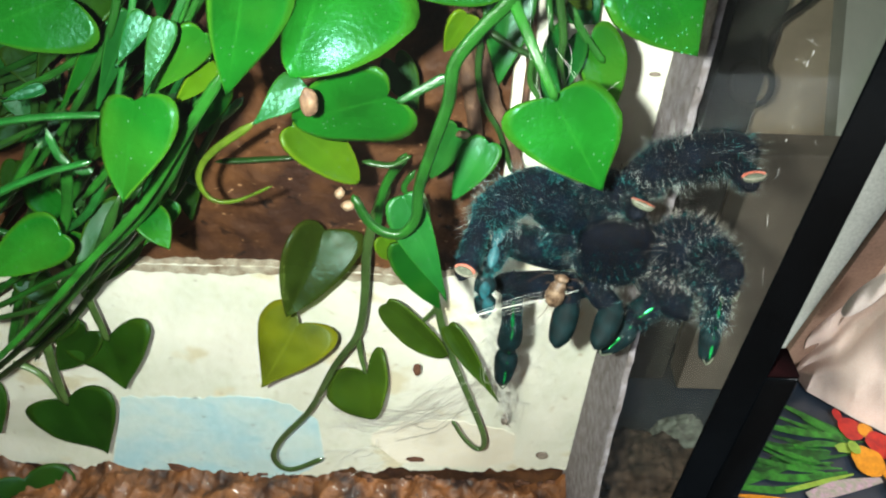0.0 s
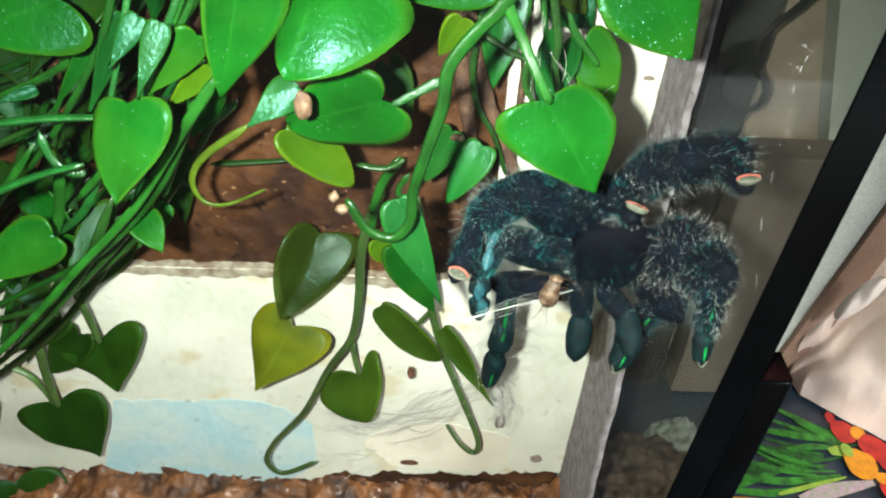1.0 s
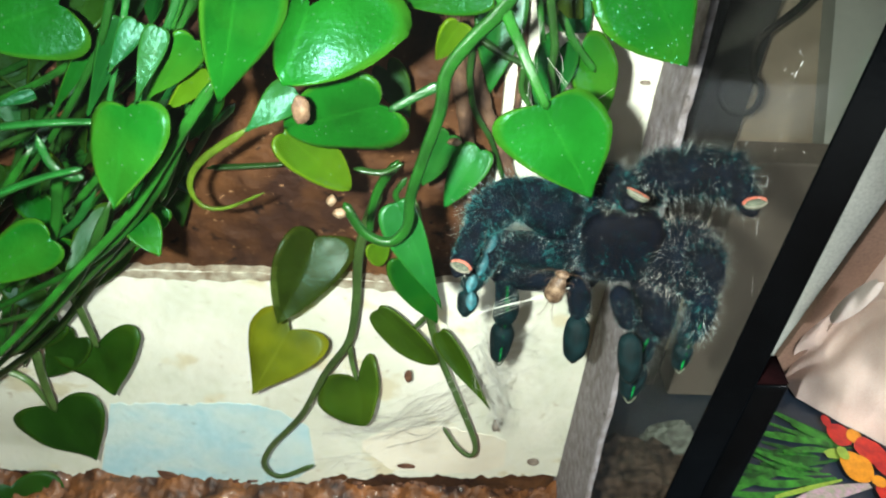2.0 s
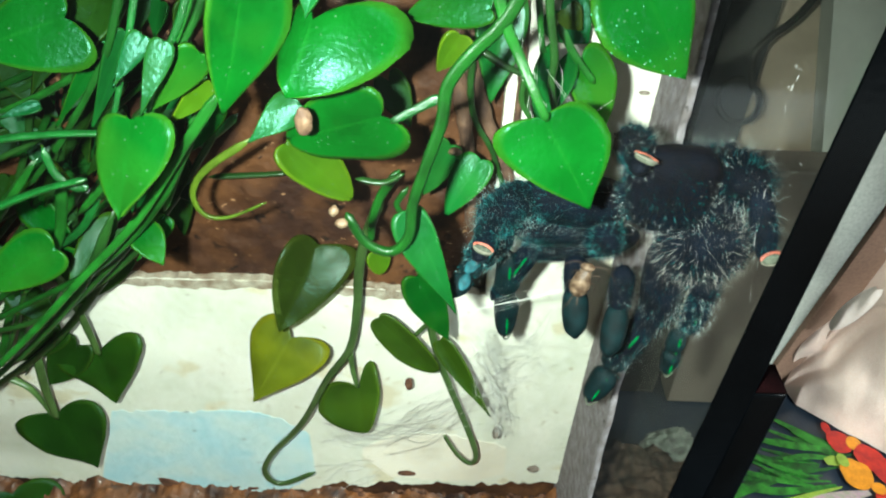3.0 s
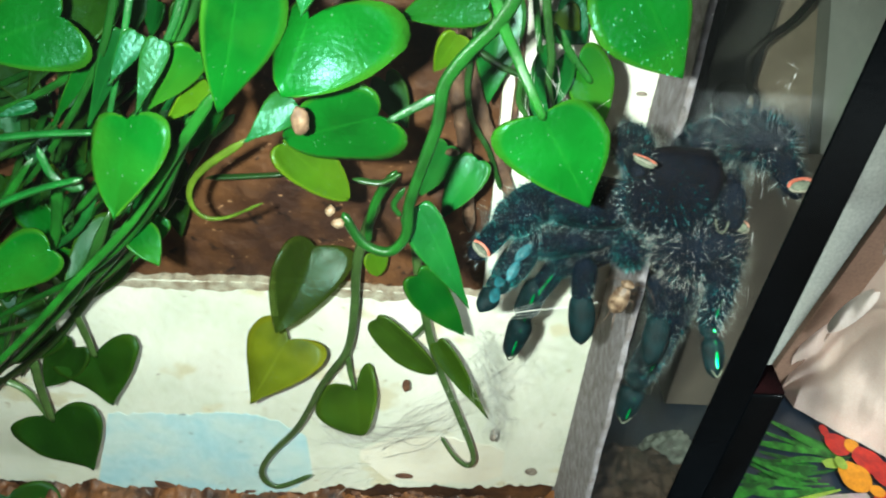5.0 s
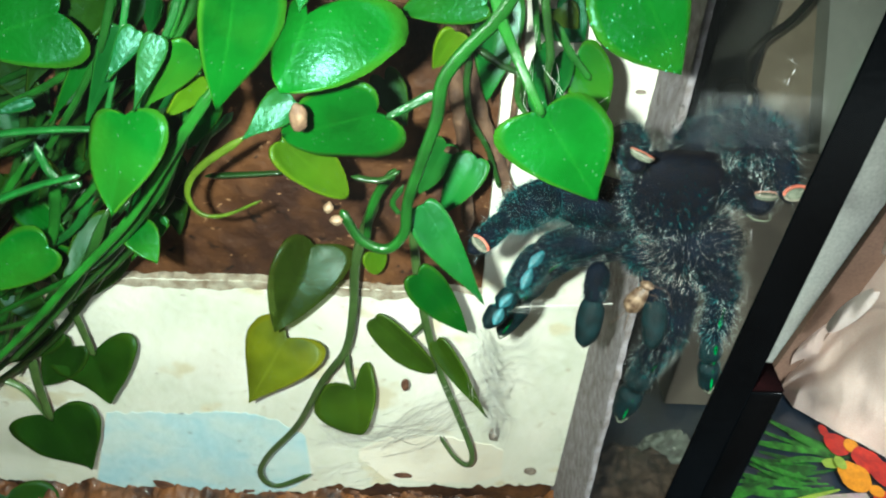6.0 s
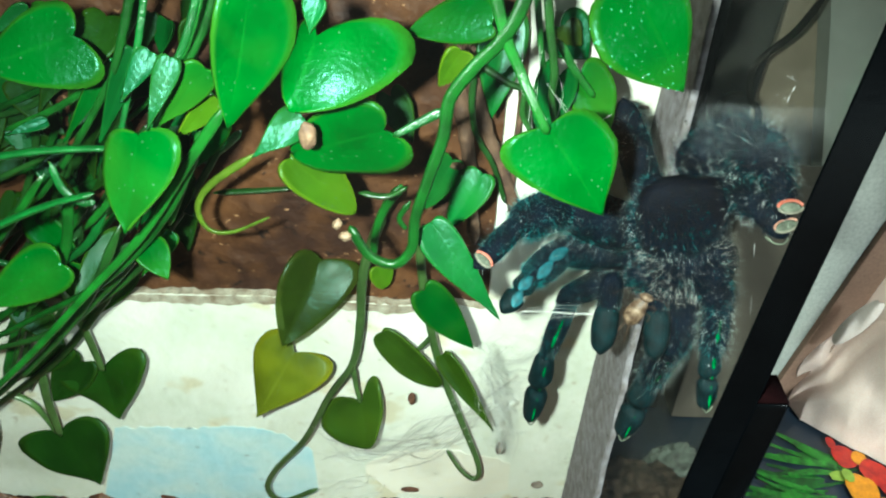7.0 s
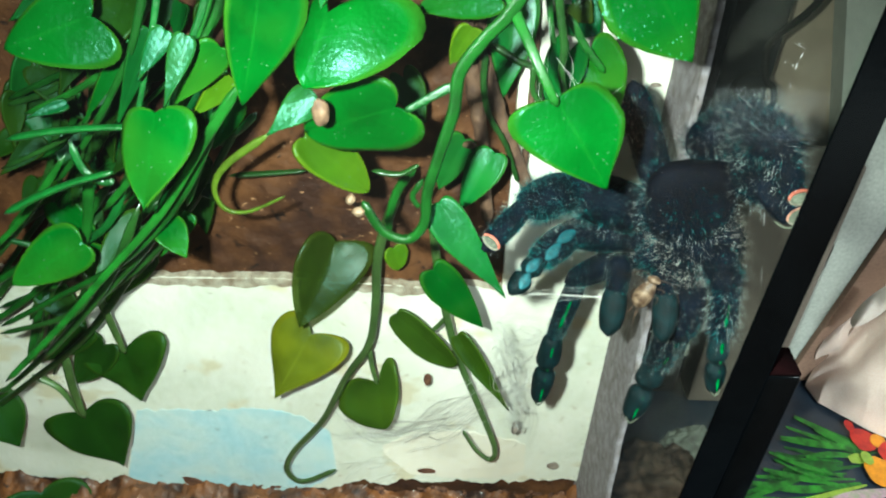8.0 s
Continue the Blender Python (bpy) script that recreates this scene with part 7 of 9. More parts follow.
upper_left_femur = part("femur", limb(0.0439, 0.0054, 1.0, 0.95), CUTICLE, tarantula)
coat(upper_left_femur, 0.0395, 0.0050, 3900, 0.0046, [BRISTLE_DARK, BRISTLE_TEAL, BRISTLE_PALE], (0.76, 0.12), 21)
upper_left_tibia = part("tibia", limb(0.0215, 0.0051, 1.0, 0.95), CUTICLE, tarantula)
coat(upper_left_tibia, 0.0193, 0.0046, 3800, 0.0046, [BRISTLE_DARK, BRISTLE_TEAL, BRISTLE_PALE], (0.76, 0.12), 22)
upper_left_tarsus = part("tarsus", limb(0.0235, 0.0032, 1.0, 0.95), CUTICLE, tarantula)
coat(upper_left_tarsus, 0.0165, 0.0030, 1100, 0.0030, [BRISTLE_DARK, BRISTLE_TEAL, BRISTLE_PALE], (0.76, 0.12), 23)
toe_pad(upper_left_tarsus, 0.0099, 0.0026, 0.0031)
upper_right_femur = part("femur", limb(0.0233, 0.0061, 1.0, 0.95), CUTICLE, tarantula)
coat(upper_right_femur, 0.0209, 0.0056, 3900, 0.0072, [BRISTLE_DARK, BRISTLE_TEAL, BRISTLE_PALE], (0.80, 0.07), 24)
upper_right_tibia = part("tibia", limb(0.0380, 0.0061, 1.0, 0.95), CUTICLE, tarantula)
coat(upper_right_tibia, 0.0342, 0.0056, 3800, 0.0072, [BRISTLE_DARK, BRISTLE_TEAL, BRISTLE_PALE], (0.76, 0.08), 25)
upper_right_tarsus = part("tarsus", limb(0.0210, 0.0031, 1.0, 0.95), CUTICLE, tarantula)
coat(upper_right_tarsus, 0.0147, 0.0028, 1100, 0.0047, [BRISTLE_DARK, BRISTLE_TEAL, BRISTLE_PALE], (0.76, 0.08), 26)
toe_pad(upper_right_tarsus, 0.0088, 0.0025, 0.0031)
mid_right_femur = part("femur", limb(0.0252, 0.0058, 1.0, 0.95), CUTICLE, tarantula)
coat(mid_right_femur, 0.0227, 0.0053, 3900, 0.0051, [BRISTLE_DARK, BRISTLE_TEAL, BRISTLE_PALE], (0.80, 0.07), 27)
mid_right_tibia = part("tibia", limb(0.0266, 0.0051, 1.0, 0.95), CUTICLE, tarantula)
coat(mid_right_tibia, 0.0239, 0.0046, 3800, 0.0051, [BRISTLE_DARK, BRISTLE_TEAL, BRISTLE_PALE], (0.80, 0.07), 28)
mid_right_tarsus = part("tarsus", limb(0.0157, 0.0036, 1.0, 0.95), CUTICLE, tarantula)
coat(mid_right_tarsus, 0.0110, 0.0033, 1100, 0.0034, [BRISTLE_DARK, BRISTLE_TEAL, BRISTLE_PALE], (0.80, 0.07), 29)
toe_pad(mid_right_tarsus, 0.0066, 0.0029, 0.0031, False)
part("claw_edge", tube(bmesh.new(), [(-0.0032, -0.0030, 0.0040), (-0.0020, -0.0034, 0.0068), (0, -0.0034, 0.0079), (0.0020, -0.0034, 0.0068), (0.0032, -0.0030, 0.0040)], 0.00032, 6, taper=0.9), PAD_GREY, mid_right_tarsus, "pale rim of the toe")
mid_left_femur = part("femur", limb(0.0392, 0.0080, 1.0, 0.95), CUTICLE, tarantula)
coat(mid_left_femur, 0.0353, 0.0074, 3900, 0.0062, [BRISTLE_DARK, BRISTLE_TEAL, BRISTLE_PALE], (0.44, 0.42), 30)
mid_left_tibia = part("tibia", limb(0.0250, 0.0063, 1.0, 0.95), CUTICLE, tarantula)
coat(mid_left_tibia, 0.0225, 0.0058, 3800, 0.0062, [BRISTLE_DARK, BRISTLE_TEAL, BRISTLE_PALE], (0.44, 0.42), 31)
mid_left_tarsus = part("tarsus", limb(0.0252, 0.0034, 1.0, 0.95), CUTICLE, tarantula)
coat(mid_left_tarsus, 0.0176, 0.0032, 1100, 0.0040, [BRISTLE_DARK, BRISTLE_TEAL, BRISTLE_PALE], (0.44, 0.42), 32)
toe_pad(mid_left_tarsus, 0.0106, 0.0027, 0.0031)
blue_femur = part("femur", limb(0.0398, 0.0061, 1.0, 0.95), CUTICLE, tarantula)
coat(blue_femur, 0.0359, 0.0056, 3900, 0.0041, [BRISTLE_DARK, BRISTLE_TEAL, BRISTLE_PALE], (0.38, 0.5), 33)
blue_tibia = part("tibia", limb(0.0214, 0.0051, 1.0, 0.95), CUTICLE, tarantula)
coat(blue_tibia, 0.0192, 0.0046, 3800, 0.0041, [BRISTLE_DARK, BRISTLE_TEAL, BRISTLE_PALE], (0.38, 0.5), 34)
part("sheen_plate", patch(0.0079, 0.0019, 0.0053), SHEEN_BLUE, blue_tibia, "iridescent blue streak", pose(-0.0004, 0, -0.0041, 0, -6, 0))
part("sheen_plate", patch(0.0079, 0.0019, 0.0053), SHEEN_BLUE, blue_tibia, "iridescent blue streak", pose(0.0008, 0, 0.0032, 0, 10, 0))
blue_tarsus = part("tarsus", limb(0.0178, 0.0036, 1.0, 0.95, 0.42), SCOPULA, tarantula)
coat(blue_tarsus, 0.0125, 0.0033, 200, 0.0027, [BRISTLE_DARK, BRISTLE_TEAL, BRISTLE_PALE], (0.38, 0.5), 35)
part("sheen_plate", patch(0.0065, 0.0019, 0.0038), SHEEN_BLUE, blue_tarsus, "iridescent blue streak", pose(-0.0004, 0, -0.0034, 0, -6, 0))
part("sheen_plate", patch(0.0065, 0.0019, 0.0038), SHEEN_BLUE, blue_tarsus, "iridescent blue streak", pose(0.0008, 0, 0.0026, 0, 10, 0))
long_femur = part("femur", limb(0.0424, 0.0051, 1.0, 0.95), CUTICLE, tarantula)
coat(long_femur, 0.0382, 0.0046, 3900, 0.0031, [BRISTLE_DARK, BRISTLE_TEAL, BRISTLE_PALE], (0.68, 0.22), 36)
long_tibia = part("tibia", limb(0.0394, 0.0038, 1.0, 0.95), CUTICLE, tarantula)
coat(long_tibia, 0.0354, 0.0035, 3800, 0.0031, [BRISTLE_DARK, BRISTLE_TEAL, BRISTLE_PALE], (0.68, 0.22), 37)
part("sheen_plate", patch(0.0158, 0.0013, 0.0037), SHEEN_GREEN, long_tibia, "iridescent green streak")
long_tarsus = part("tarsus", limb(0.0439, 0.0047, 1.0, 0.95, 0.42), SCOPULA, tarantula)
coat(long_tarsus, 0.0308, 0.0043, 200, 0.0020, [BRISTLE_DARK, BRISTLE_TEAL, BRISTLE_PALE], (0.68, 0.22), 38)
part("sheen_plate", patch(0.0149, 0.0008, 0.0044), SHEEN_GREEN, long_tarsus, "iridescent green streak", pose(0, 0, -0.0105))
part("sheen_plate", patch(0.0158, 0.0005, 0.0044), SHEEN_GREEN, long_tarsus, "iridescent green streak", pose(0, 0, 0.0097))
part("claw_edge", tube(bmesh.new(), [(-0.00258, 0.00235, 0.01757), (0, 0.00258, 0.02197), (0.00258, 0.00235, 0.01757)], 0.00040, 6, taper=0.9), PAD_GREY, long_tarsus, "pale rim of the toe")
palp_a_palp_base = part("palp_base", limb(0.0164, 0.0038, 1.0, 0.95), CUTICLE, tarantula)
coat(palp_a_palp_base, 0.0148, 0.0035, 1950, 0.0031, [BRISTLE_DARK, BRISTLE_TEAL, BRISTLE_PALE], (0.80, 0.10), 39)
palp_a_palp_tip = part("palp_tip", limb(0.0195, 0.0042, 1.0, 0.95), SCOPULA, tarantula)
coat(palp_a_palp_tip, 0.0137, 0.0038, 100, 0.0020, [BRISTLE_DARK, BRISTLE_TEAL, BRISTLE_PALE], (0.80, 0.10), 40)
palp_b_palp_base = part("palp_base", limb(0.0175, 0.0038, 1.0, 0.95), CUTICLE, tarantula)
coat(palp_b_palp_base, 0.0157, 0.0035, 1950, 0.0031, [BRISTLE_DARK, BRISTLE_TEAL, BRISTLE_PALE], (0.80, 0.10), 41)
palp_b_palp_tip = part("palp_tip", limb(0.0197, 0.0040, 1.0, 0.95), SCOPULA, tarantula)
coat(palp_b_palp_tip, 0.0138, 0.0037, 100, 0.0020, [BRISTLE_DARK, BRISTLE_TEAL, BRISTLE_PALE], (0.80, 0.10), 42)
low_right_femur = part("femur", limb(0.0370, 0.0069, 1.0, 0.95), CUTICLE, tarantula)
coat(low_right_femur, 0.0333, 0.0063, 3900, 0.0048, [BRISTLE_DARK, BRISTLE_TEAL, BRISTLE_PALE], (0.76, 0.10), 43)
low_right_tibia = part("tibia", limb(0.0438, 0.0051, 1.0, 0.95), CUTICLE, tarantula)
coat(low_right_tibia, 0.0394, 0.0046, 3800, 0.0048, [BRISTLE_DARK, BRISTLE_TEAL, BRISTLE_PALE], (0.76, 0.10), 44)
part("sheen_plate", patch(0.0172, 0.0011, 0.0050), SHEEN_GREEN, low_right_tibia, "iridescent green streak")
low_right_tarsus = part("tarsus", limb(0.0335, 0.0051, 1.0, 0.95, 0.42), SCOPULA, tarantula)
coat(low_right_tarsus, 0.0235, 0.0046, 200, 0.0031, [BRISTLE_DARK, BRISTLE_TEAL, BRISTLE_PALE], (0.76, 0.10), 45)
part("sheen_plate", patch(0.0121, 0.0005, 0.0047), SHEEN_GREEN, low_right_tarsus, "iridescent green streak", pose(0, 0, 0.0074))
part("claw_edge", tube(bmesh.new(), [(-0.00278, 0.00253, 0.01341), (0, 0.00278, 0.01676), (0.00278, 0.00253, 0.01341)], 0.00040, 6, taper=0.9), PAD_GREY, low_right_tarsus, "pale rim of the toe")
far_right_femur = part("femur", limb(0.0266, 0.0051, 1.0, 0.95), CUTICLE, tarantula)
coat(far_right_femur, 0.0240, 0.0046, 3900, 0.0045, [BRISTLE_DARK, BRISTLE_TEAL, BRISTLE_PALE], (0.78, 0.08), 46)
far_right_tibia = part("tibia", limb(0.0203, 0.0031, 1.0, 0.95), CUTICLE, tarantula)
coat(far_right_tibia, 0.0183, 0.0028, 3800, 0.0045, [BRISTLE_DARK, BRISTLE_TEAL, BRISTLE_PALE], (0.78, 0.08), 47)
part("sheen_plate", patch(0.0076, 0.0011, 0.0030), SHEEN_GREEN, far_right_tibia, "iridescent green streak")
far_right_tarsus = part("tarsus", limb(0.0233, 0.0032, 1.0, 0.95, 0.42), SCOPULA, tarantula)
coat(far_right_tarsus, 0.0163, 0.0030, 200, 0.0029, [BRISTLE_DARK, BRISTLE_TEAL, BRISTLE_PALE], (0.78, 0.08), 48)
part("sheen_plate", patch(0.0079, 0.0008, 0.0030), SHEEN_GREEN, far_right_tarsus, "iridescent green streak", pose(0, 0, -0.0056))
part("sheen_plate", patch(0.0084, 0.0005, 0.0030), SHEEN_GREEN, far_right_tarsus, "iridescent green streak", pose(0, 0, 0.0051))
part("claw_edge", tube(bmesh.new(), [(-0.00179, 0.00162, 0.00932), (0, 0.00179, 0.01165), (0.00179, 0.00162, 0.00932)], 0.00040, 6, taper=0.9), PAD_GREY, far_right_tarsus, "pale rim of the toe")

prey = base_empty("insect_prey", "pale tan cricket-like insect held in the spider's jaws", "insect", (0.0397, 0.1860, 0.3219))
bm = limb(0.0125, 0.0034, 1.0, 0.6)
for w in bm.verts:
    w.co *= 1 + 0.05 * math.sin(w.co.z * 5200)
shell = part("body", bm, PREY, prey, "banded tan body")
coat(shell, 0.0115, 0.0026, 160, 0.0008, [PREY, BRISTLE_PINK, BRISTLE_PALE], (0.5, 0.4), 91, full=0.9)
part("head", lump(3, 0.0022, (1.1, 0.8, 0.7)), PREY, prey, "", pose(0, 0.0005, 0.0068))
for side in (-1, 1):
    part("antenna", tube(bmesh.new(), [(side * 0.001, 0.001, 0.008), (side * 0.006, 0.003, 0.0095), (side * 0.011, 0.003, 0.004)], 0.00010, 5), TWIG, prey)
    part("tail_feeler", tube(bmesh.new(), [(side * 0.0008, 0.0, -0.006), (side * 0.0015, 0.001, -0.010), (side * 0.003, 0.0, -0.015)], 0.00012, 5), TWIG, prey)
    for k in range(2):
        part("leg", tube(bmesh.new(), [(side * 0.002, 0.001, 0.004 - k * 0.003), (side * 0.0042, 0.0030, 0.006 - k * 0.004), (side * 0.0050, 0.001, 0.002 - k * 0.005)], 0.00013, 6, taper=0.4), TWIG, prey)

silk_thread = thing("silk_thread", tube(bmesh.new(), [(0, 0, -0.02), (0.0003, 0.0, -0.007), (-0.0002, 0.0, 0.007), (0, 0, 0.02)], 0.00018, 5, tip=False, taper=0.9), SILK, "taut white silk thread from a leaf tip to the prey", "silk")
for k in range(5):
    part("strand", tube(bmesh.new(), [(0.0004 * k - 0.001, 0, -0.02), (0.0012 * k - 0.002, 0.001, -0.006 + 0.002 * k), (0.0002 * k, 0, 0.016)], 0.00005, 4, tip=False), SILK, silk_thread)


# ---- what moves ----
def hang(ax, ay, az, bx, by, bz, up=FACE):
    """The pose of a leaf that hangs from its base to its tip, its face to the viewer's side."""
    a, b = Vector((ax, ay, az)), Vector((bx, by, bz))
    y = (b - a).normalized()
    z = (up - y * up.dot(y)).normalized()
    return Matrix.Translation(a) @ Matrix((y.cross(z), y, z)).transposed().to_4x4()


AWAY, ASIDE = -FACE, Vector((1.0, 0.0, 0.0))


def motions():
    """All that moves: the spider and its limbs, its prey, and the sprig and thread that it tugs."""
    walk(tarantula, [
        (0.00, pose(0.0590, 0.1940, 0.3339)),
        (1.00, pose(0.0591, 0.1940, 0.3342)),
        (1.50, pose(0.0587, 0.1940, 0.3334)),
        (2.80, pose(0.0660, 0.1740, 0.3786)),
        (3.50, pose(0.0667, 0.1740, 0.3837)),
        (4.00, pose(0.0664, 0.1740, 0.3832)),
        (4.50, pose(0.0668, 0.1740, 0.3821)),
        (6.00, pose(0.0697, 0.1740, 0.3791)),
        (6.50, pose(0.0704, 0.1740, 0.3780)),
        (7.00, pose(0.0705, 0.1740, 0.3758)),
        (8.00, pose(0.0708, 0.1740, 0.3718)),
    ])
    walk(abdomen, [
        (0.00, pose(0.0240, 0.0012, 0.0013, 40, 0, 0)),
        (1.00, pose(0.0239, 0.0011, 0.0020, 40, 0, 0)),
        (1.50, pose(0.0243, 0.0028, 0.0008, 40, 0, 0)),
        (2.80, pose(0.0170, 0.0051, -0.0224, 40, 0, 0)),
        (3.50, pose(0.0163, 0.0065, -0.0250, 40, 0, 0)),
        (4.00, pose(0.0166, 0.0056, -0.0243, 40, 0, 0)),
        (4.50, pose(0.0162, 0.0053, -0.0242, 40, 0, 0)),
        (6.00, pose(0.0133, 0.0074, -0.0239, 40, 0, 0)),
        (6.50, pose(0.0126, 0.0123, -0.0261, 40, 0, 0)),
        (7.00, pose(0.0125, 0.0136, -0.0262, 40, 0, 0)),
        (8.00, pose(0.0122, 0.0139, -0.0261, 40, 0, 0)),
    ])
    walk(chelicerae, [
        (0.00, span(-0.0130, 0.0040, 0.0048, -0.0240, 0.0060, -0.0030)),
        (1.00, span(-0.0130, 0.0040, 0.0048, -0.0240, 0.0060, -0.0030)),
        (1.50, span(-0.0128, 0.0040, 0.0050, -0.0236, 0.0060, -0.0026)),
        (2.80, span(-0.0083, 0.0163, -0.0269, -0.0128, 0.0250, -0.0413)),
        (3.50, span(-0.0051, 0.0163, -0.0282, -0.0078, 0.0250, -0.0434)),
        (4.00, span(-0.0031, 0.0163, -0.0289, -0.0048, 0.0250, -0.0445)),
        (4.50, span(-0.0017, 0.0163, -0.0299, -0.0026, 0.0250, -0.0460)),
        (6.00, span(0.0020, 0.0163, -0.0315, 0.0031, 0.0250, -0.0485)),
        (6.50, span(0.0010, 0.0163, -0.0305, 0.0016, 0.0250, -0.0470)),
        (7.00, span(0.0012, 0.0163, -0.0307, 0.0018, 0.0250, -0.0473)),
        (8.00, span(0.0005, 0.0162, -0.0302, 0.0008, 0.0250, -0.0464)),
    ])
    walk(upper_left_femur, [
        (0.00, span(-0.0040, 0.0120, -0.0020, -0.0095, 0.0015, 0.0280)),
        (1.00, span(-0.0041, 0.0120, -0.0018, -0.0096, 0.0015, 0.0282)),
        (1.50, span(-0.0030, 0.0120, -0.0020, -0.0090, 0.0015, 0.0282)),
        (2.80, span(0.0090, 0.0350, -0.0317, -0.0070, 0.0200, 0.0045)),
        (3.50, span(0.0093, 0.0350, -0.0305, -0.0102, 0.0200, 0.0045)),
        (4.00, span(0.0091, 0.0350, -0.0304, -0.0093, 0.0200, 0.0045)),
        (4.50, span(0.0089, 0.0350, -0.0294, -0.0096, 0.0200, 0.0055)),
        (6.00, span(0.0054, 0.0350, -0.0261, -0.0123, 0.0200, 0.0064)),
        (6.20, span(0.0028, 0.0350, -0.0216, -0.0129, 0.0200, 0.0089)),
        (6.35, span(0.0022, 0.0400, -0.0198, -0.0061, 0.0450, -0.0011)),
        (6.50, span(0.0005, 0.0400, -0.0162, -0.0059, 0.0450, 0.0018)),
        (7.00, span(0.0004, 0.0400, -0.0139, -0.0061, 0.0450, 0.0019)),
        (8.00, span(-0.0003, 0.0400, -0.0125, -0.0066, 0.0450, 0.0035)),
    ])
    walk(upper_left_tibia, [
        (0.00, span(-0.0090, 0.0015, 0.0280, -0.0037, -0.0150, 0.0335)),
        (1.00, span(-0.0090, 0.0015, 0.0282, -0.0038, -0.0150, 0.0337)),
        (1.50, span(-0.0085, 0.0015, 0.0282, -0.0032, -0.0150, 0.0337)),
        (2.80, span(-0.0070, 0.0200, 0.0045, -0.0103, 0.0050, 0.0117)),
        (3.50, span(-0.0102, 0.0200, 0.0045, -0.0116, 0.0050, 0.0076)),
        (4.00, span(-0.0093, 0.0200, 0.0045, -0.0112, 0.0050, 0.0080)),
        (4.50, span(-0.0096, 0.0200, 0.0055, -0.0114, 0.0050, 0.0090)),
        (6.00, span(-0.0123, 0.0200, 0.0064, -0.0143, 0.0050, 0.0110)),
        (6.20, span(-0.0129, 0.0200, 0.0089, -0.0187, 0.0050, 0.0172)),
        (6.35, span(-0.0061, 0.0450, -0.0011, -0.0132, 0.0400, 0.0018)),
        (6.50, span(-0.0059, 0.0450, 0.0018, -0.0166, 0.0400, 0.0041)),
        (7.00, span(-0.0061, 0.0450, 0.0019, -0.0162, 0.0400, 0.0043)),
        (8.00, span(-0.0066, 0.0450, 0.0035, -0.0168, 0.0400, 0.0059)),
    ])
    walk(upper_left_tarsus, [
        (0.00, span(-0.0037, -0.0150, 0.0335, -0.0061, -0.0330, 0.0417)),
        (1.00, span(-0.0038, -0.0150, 0.0337, -0.0061, -0.0330, 0.0417)),
        (1.50, span(-0.0032, -0.0150, 0.0337, -0.0060, -0.0330, 0.0422)),
        (2.80, span(-0.0103, 0.0050, 0.0117, -0.0138, -0.0130, 0.0176)),
        (3.50, span(-0.0116, 0.0050, 0.0076, -0.0146, -0.0130, 0.0129)),
        (4.00, span(-0.0112, 0.0050, 0.0080, -0.0145, -0.0130, 0.0135)),
        (4.50, span(-0.0114, 0.0050, 0.0090, -0.0147, -0.0130, 0.0144)),
        (6.00, span(-0.0143, 0.0050, 0.0110, -0.0176, -0.0130, 0.0174)),
        (6.20, span(-0.0187, 0.0050, 0.0172, -0.0252, -0.0130, 0.0253)),
        (6.35, span(-0.0132, 0.0400, 0.0018, -0.0199, 0.0320, 0.0024)),
        (6.50, span(-0.0166, 0.0400, 0.0041, -0.0257, 0.0320, 0.0020)),
        (7.00, span(-0.0162, 0.0400, 0.0043, -0.0255, 0.0320, 0.0029)),
        (8.00, span(-0.0168, 0.0400, 0.0059, -0.0262, 0.0320, 0.0044)),
    ])
    walk(upper_right_femur, [
        (0.00, span(0.0039, 0.0050, 0.0261, 0.0106, 0.0030, 0.0353)),
        (1.00, span(0.0039, 0.0050, 0.0261, 0.0106, 0.0030, 0.0354)),
        (1.50, span(0.0033, 0.0050, 0.0273, 0.0101, 0.0030, 0.0366)),
        (2.80, span(0.0103, 0.0250, -0.0127, 0.0187, 0.0230, -0.0045)),
        (3.50, span(0.0099, 0.0250, -0.0100, 0.0188, 0.0192, -0.0018)),
        (4.00, span(0.0080, 0.0250, -0.0058, 0.0179, 0.0230, 0.0020)),
        (4.50, span(0.0095, 0.0250, -0.0047, 0.0187, 0.0188, 0.0075)),
        (6.00, span(0.0071, 0.0250, -0.0017, 0.0158, 0.0149, 0.0144)),
        (6.50, span(0.0063, 0.0250, 0.0022, 0.0151, 0.0200, 0.0172)),
        (7.00, span(0.0067, 0.0250, 0.0023, 0.0150, 0.0167, 0.0192)),
        (8.00, span(0.0066, 0.0250, 0.0030, 0.0147, 0.0151, 0.0203)),
    ])
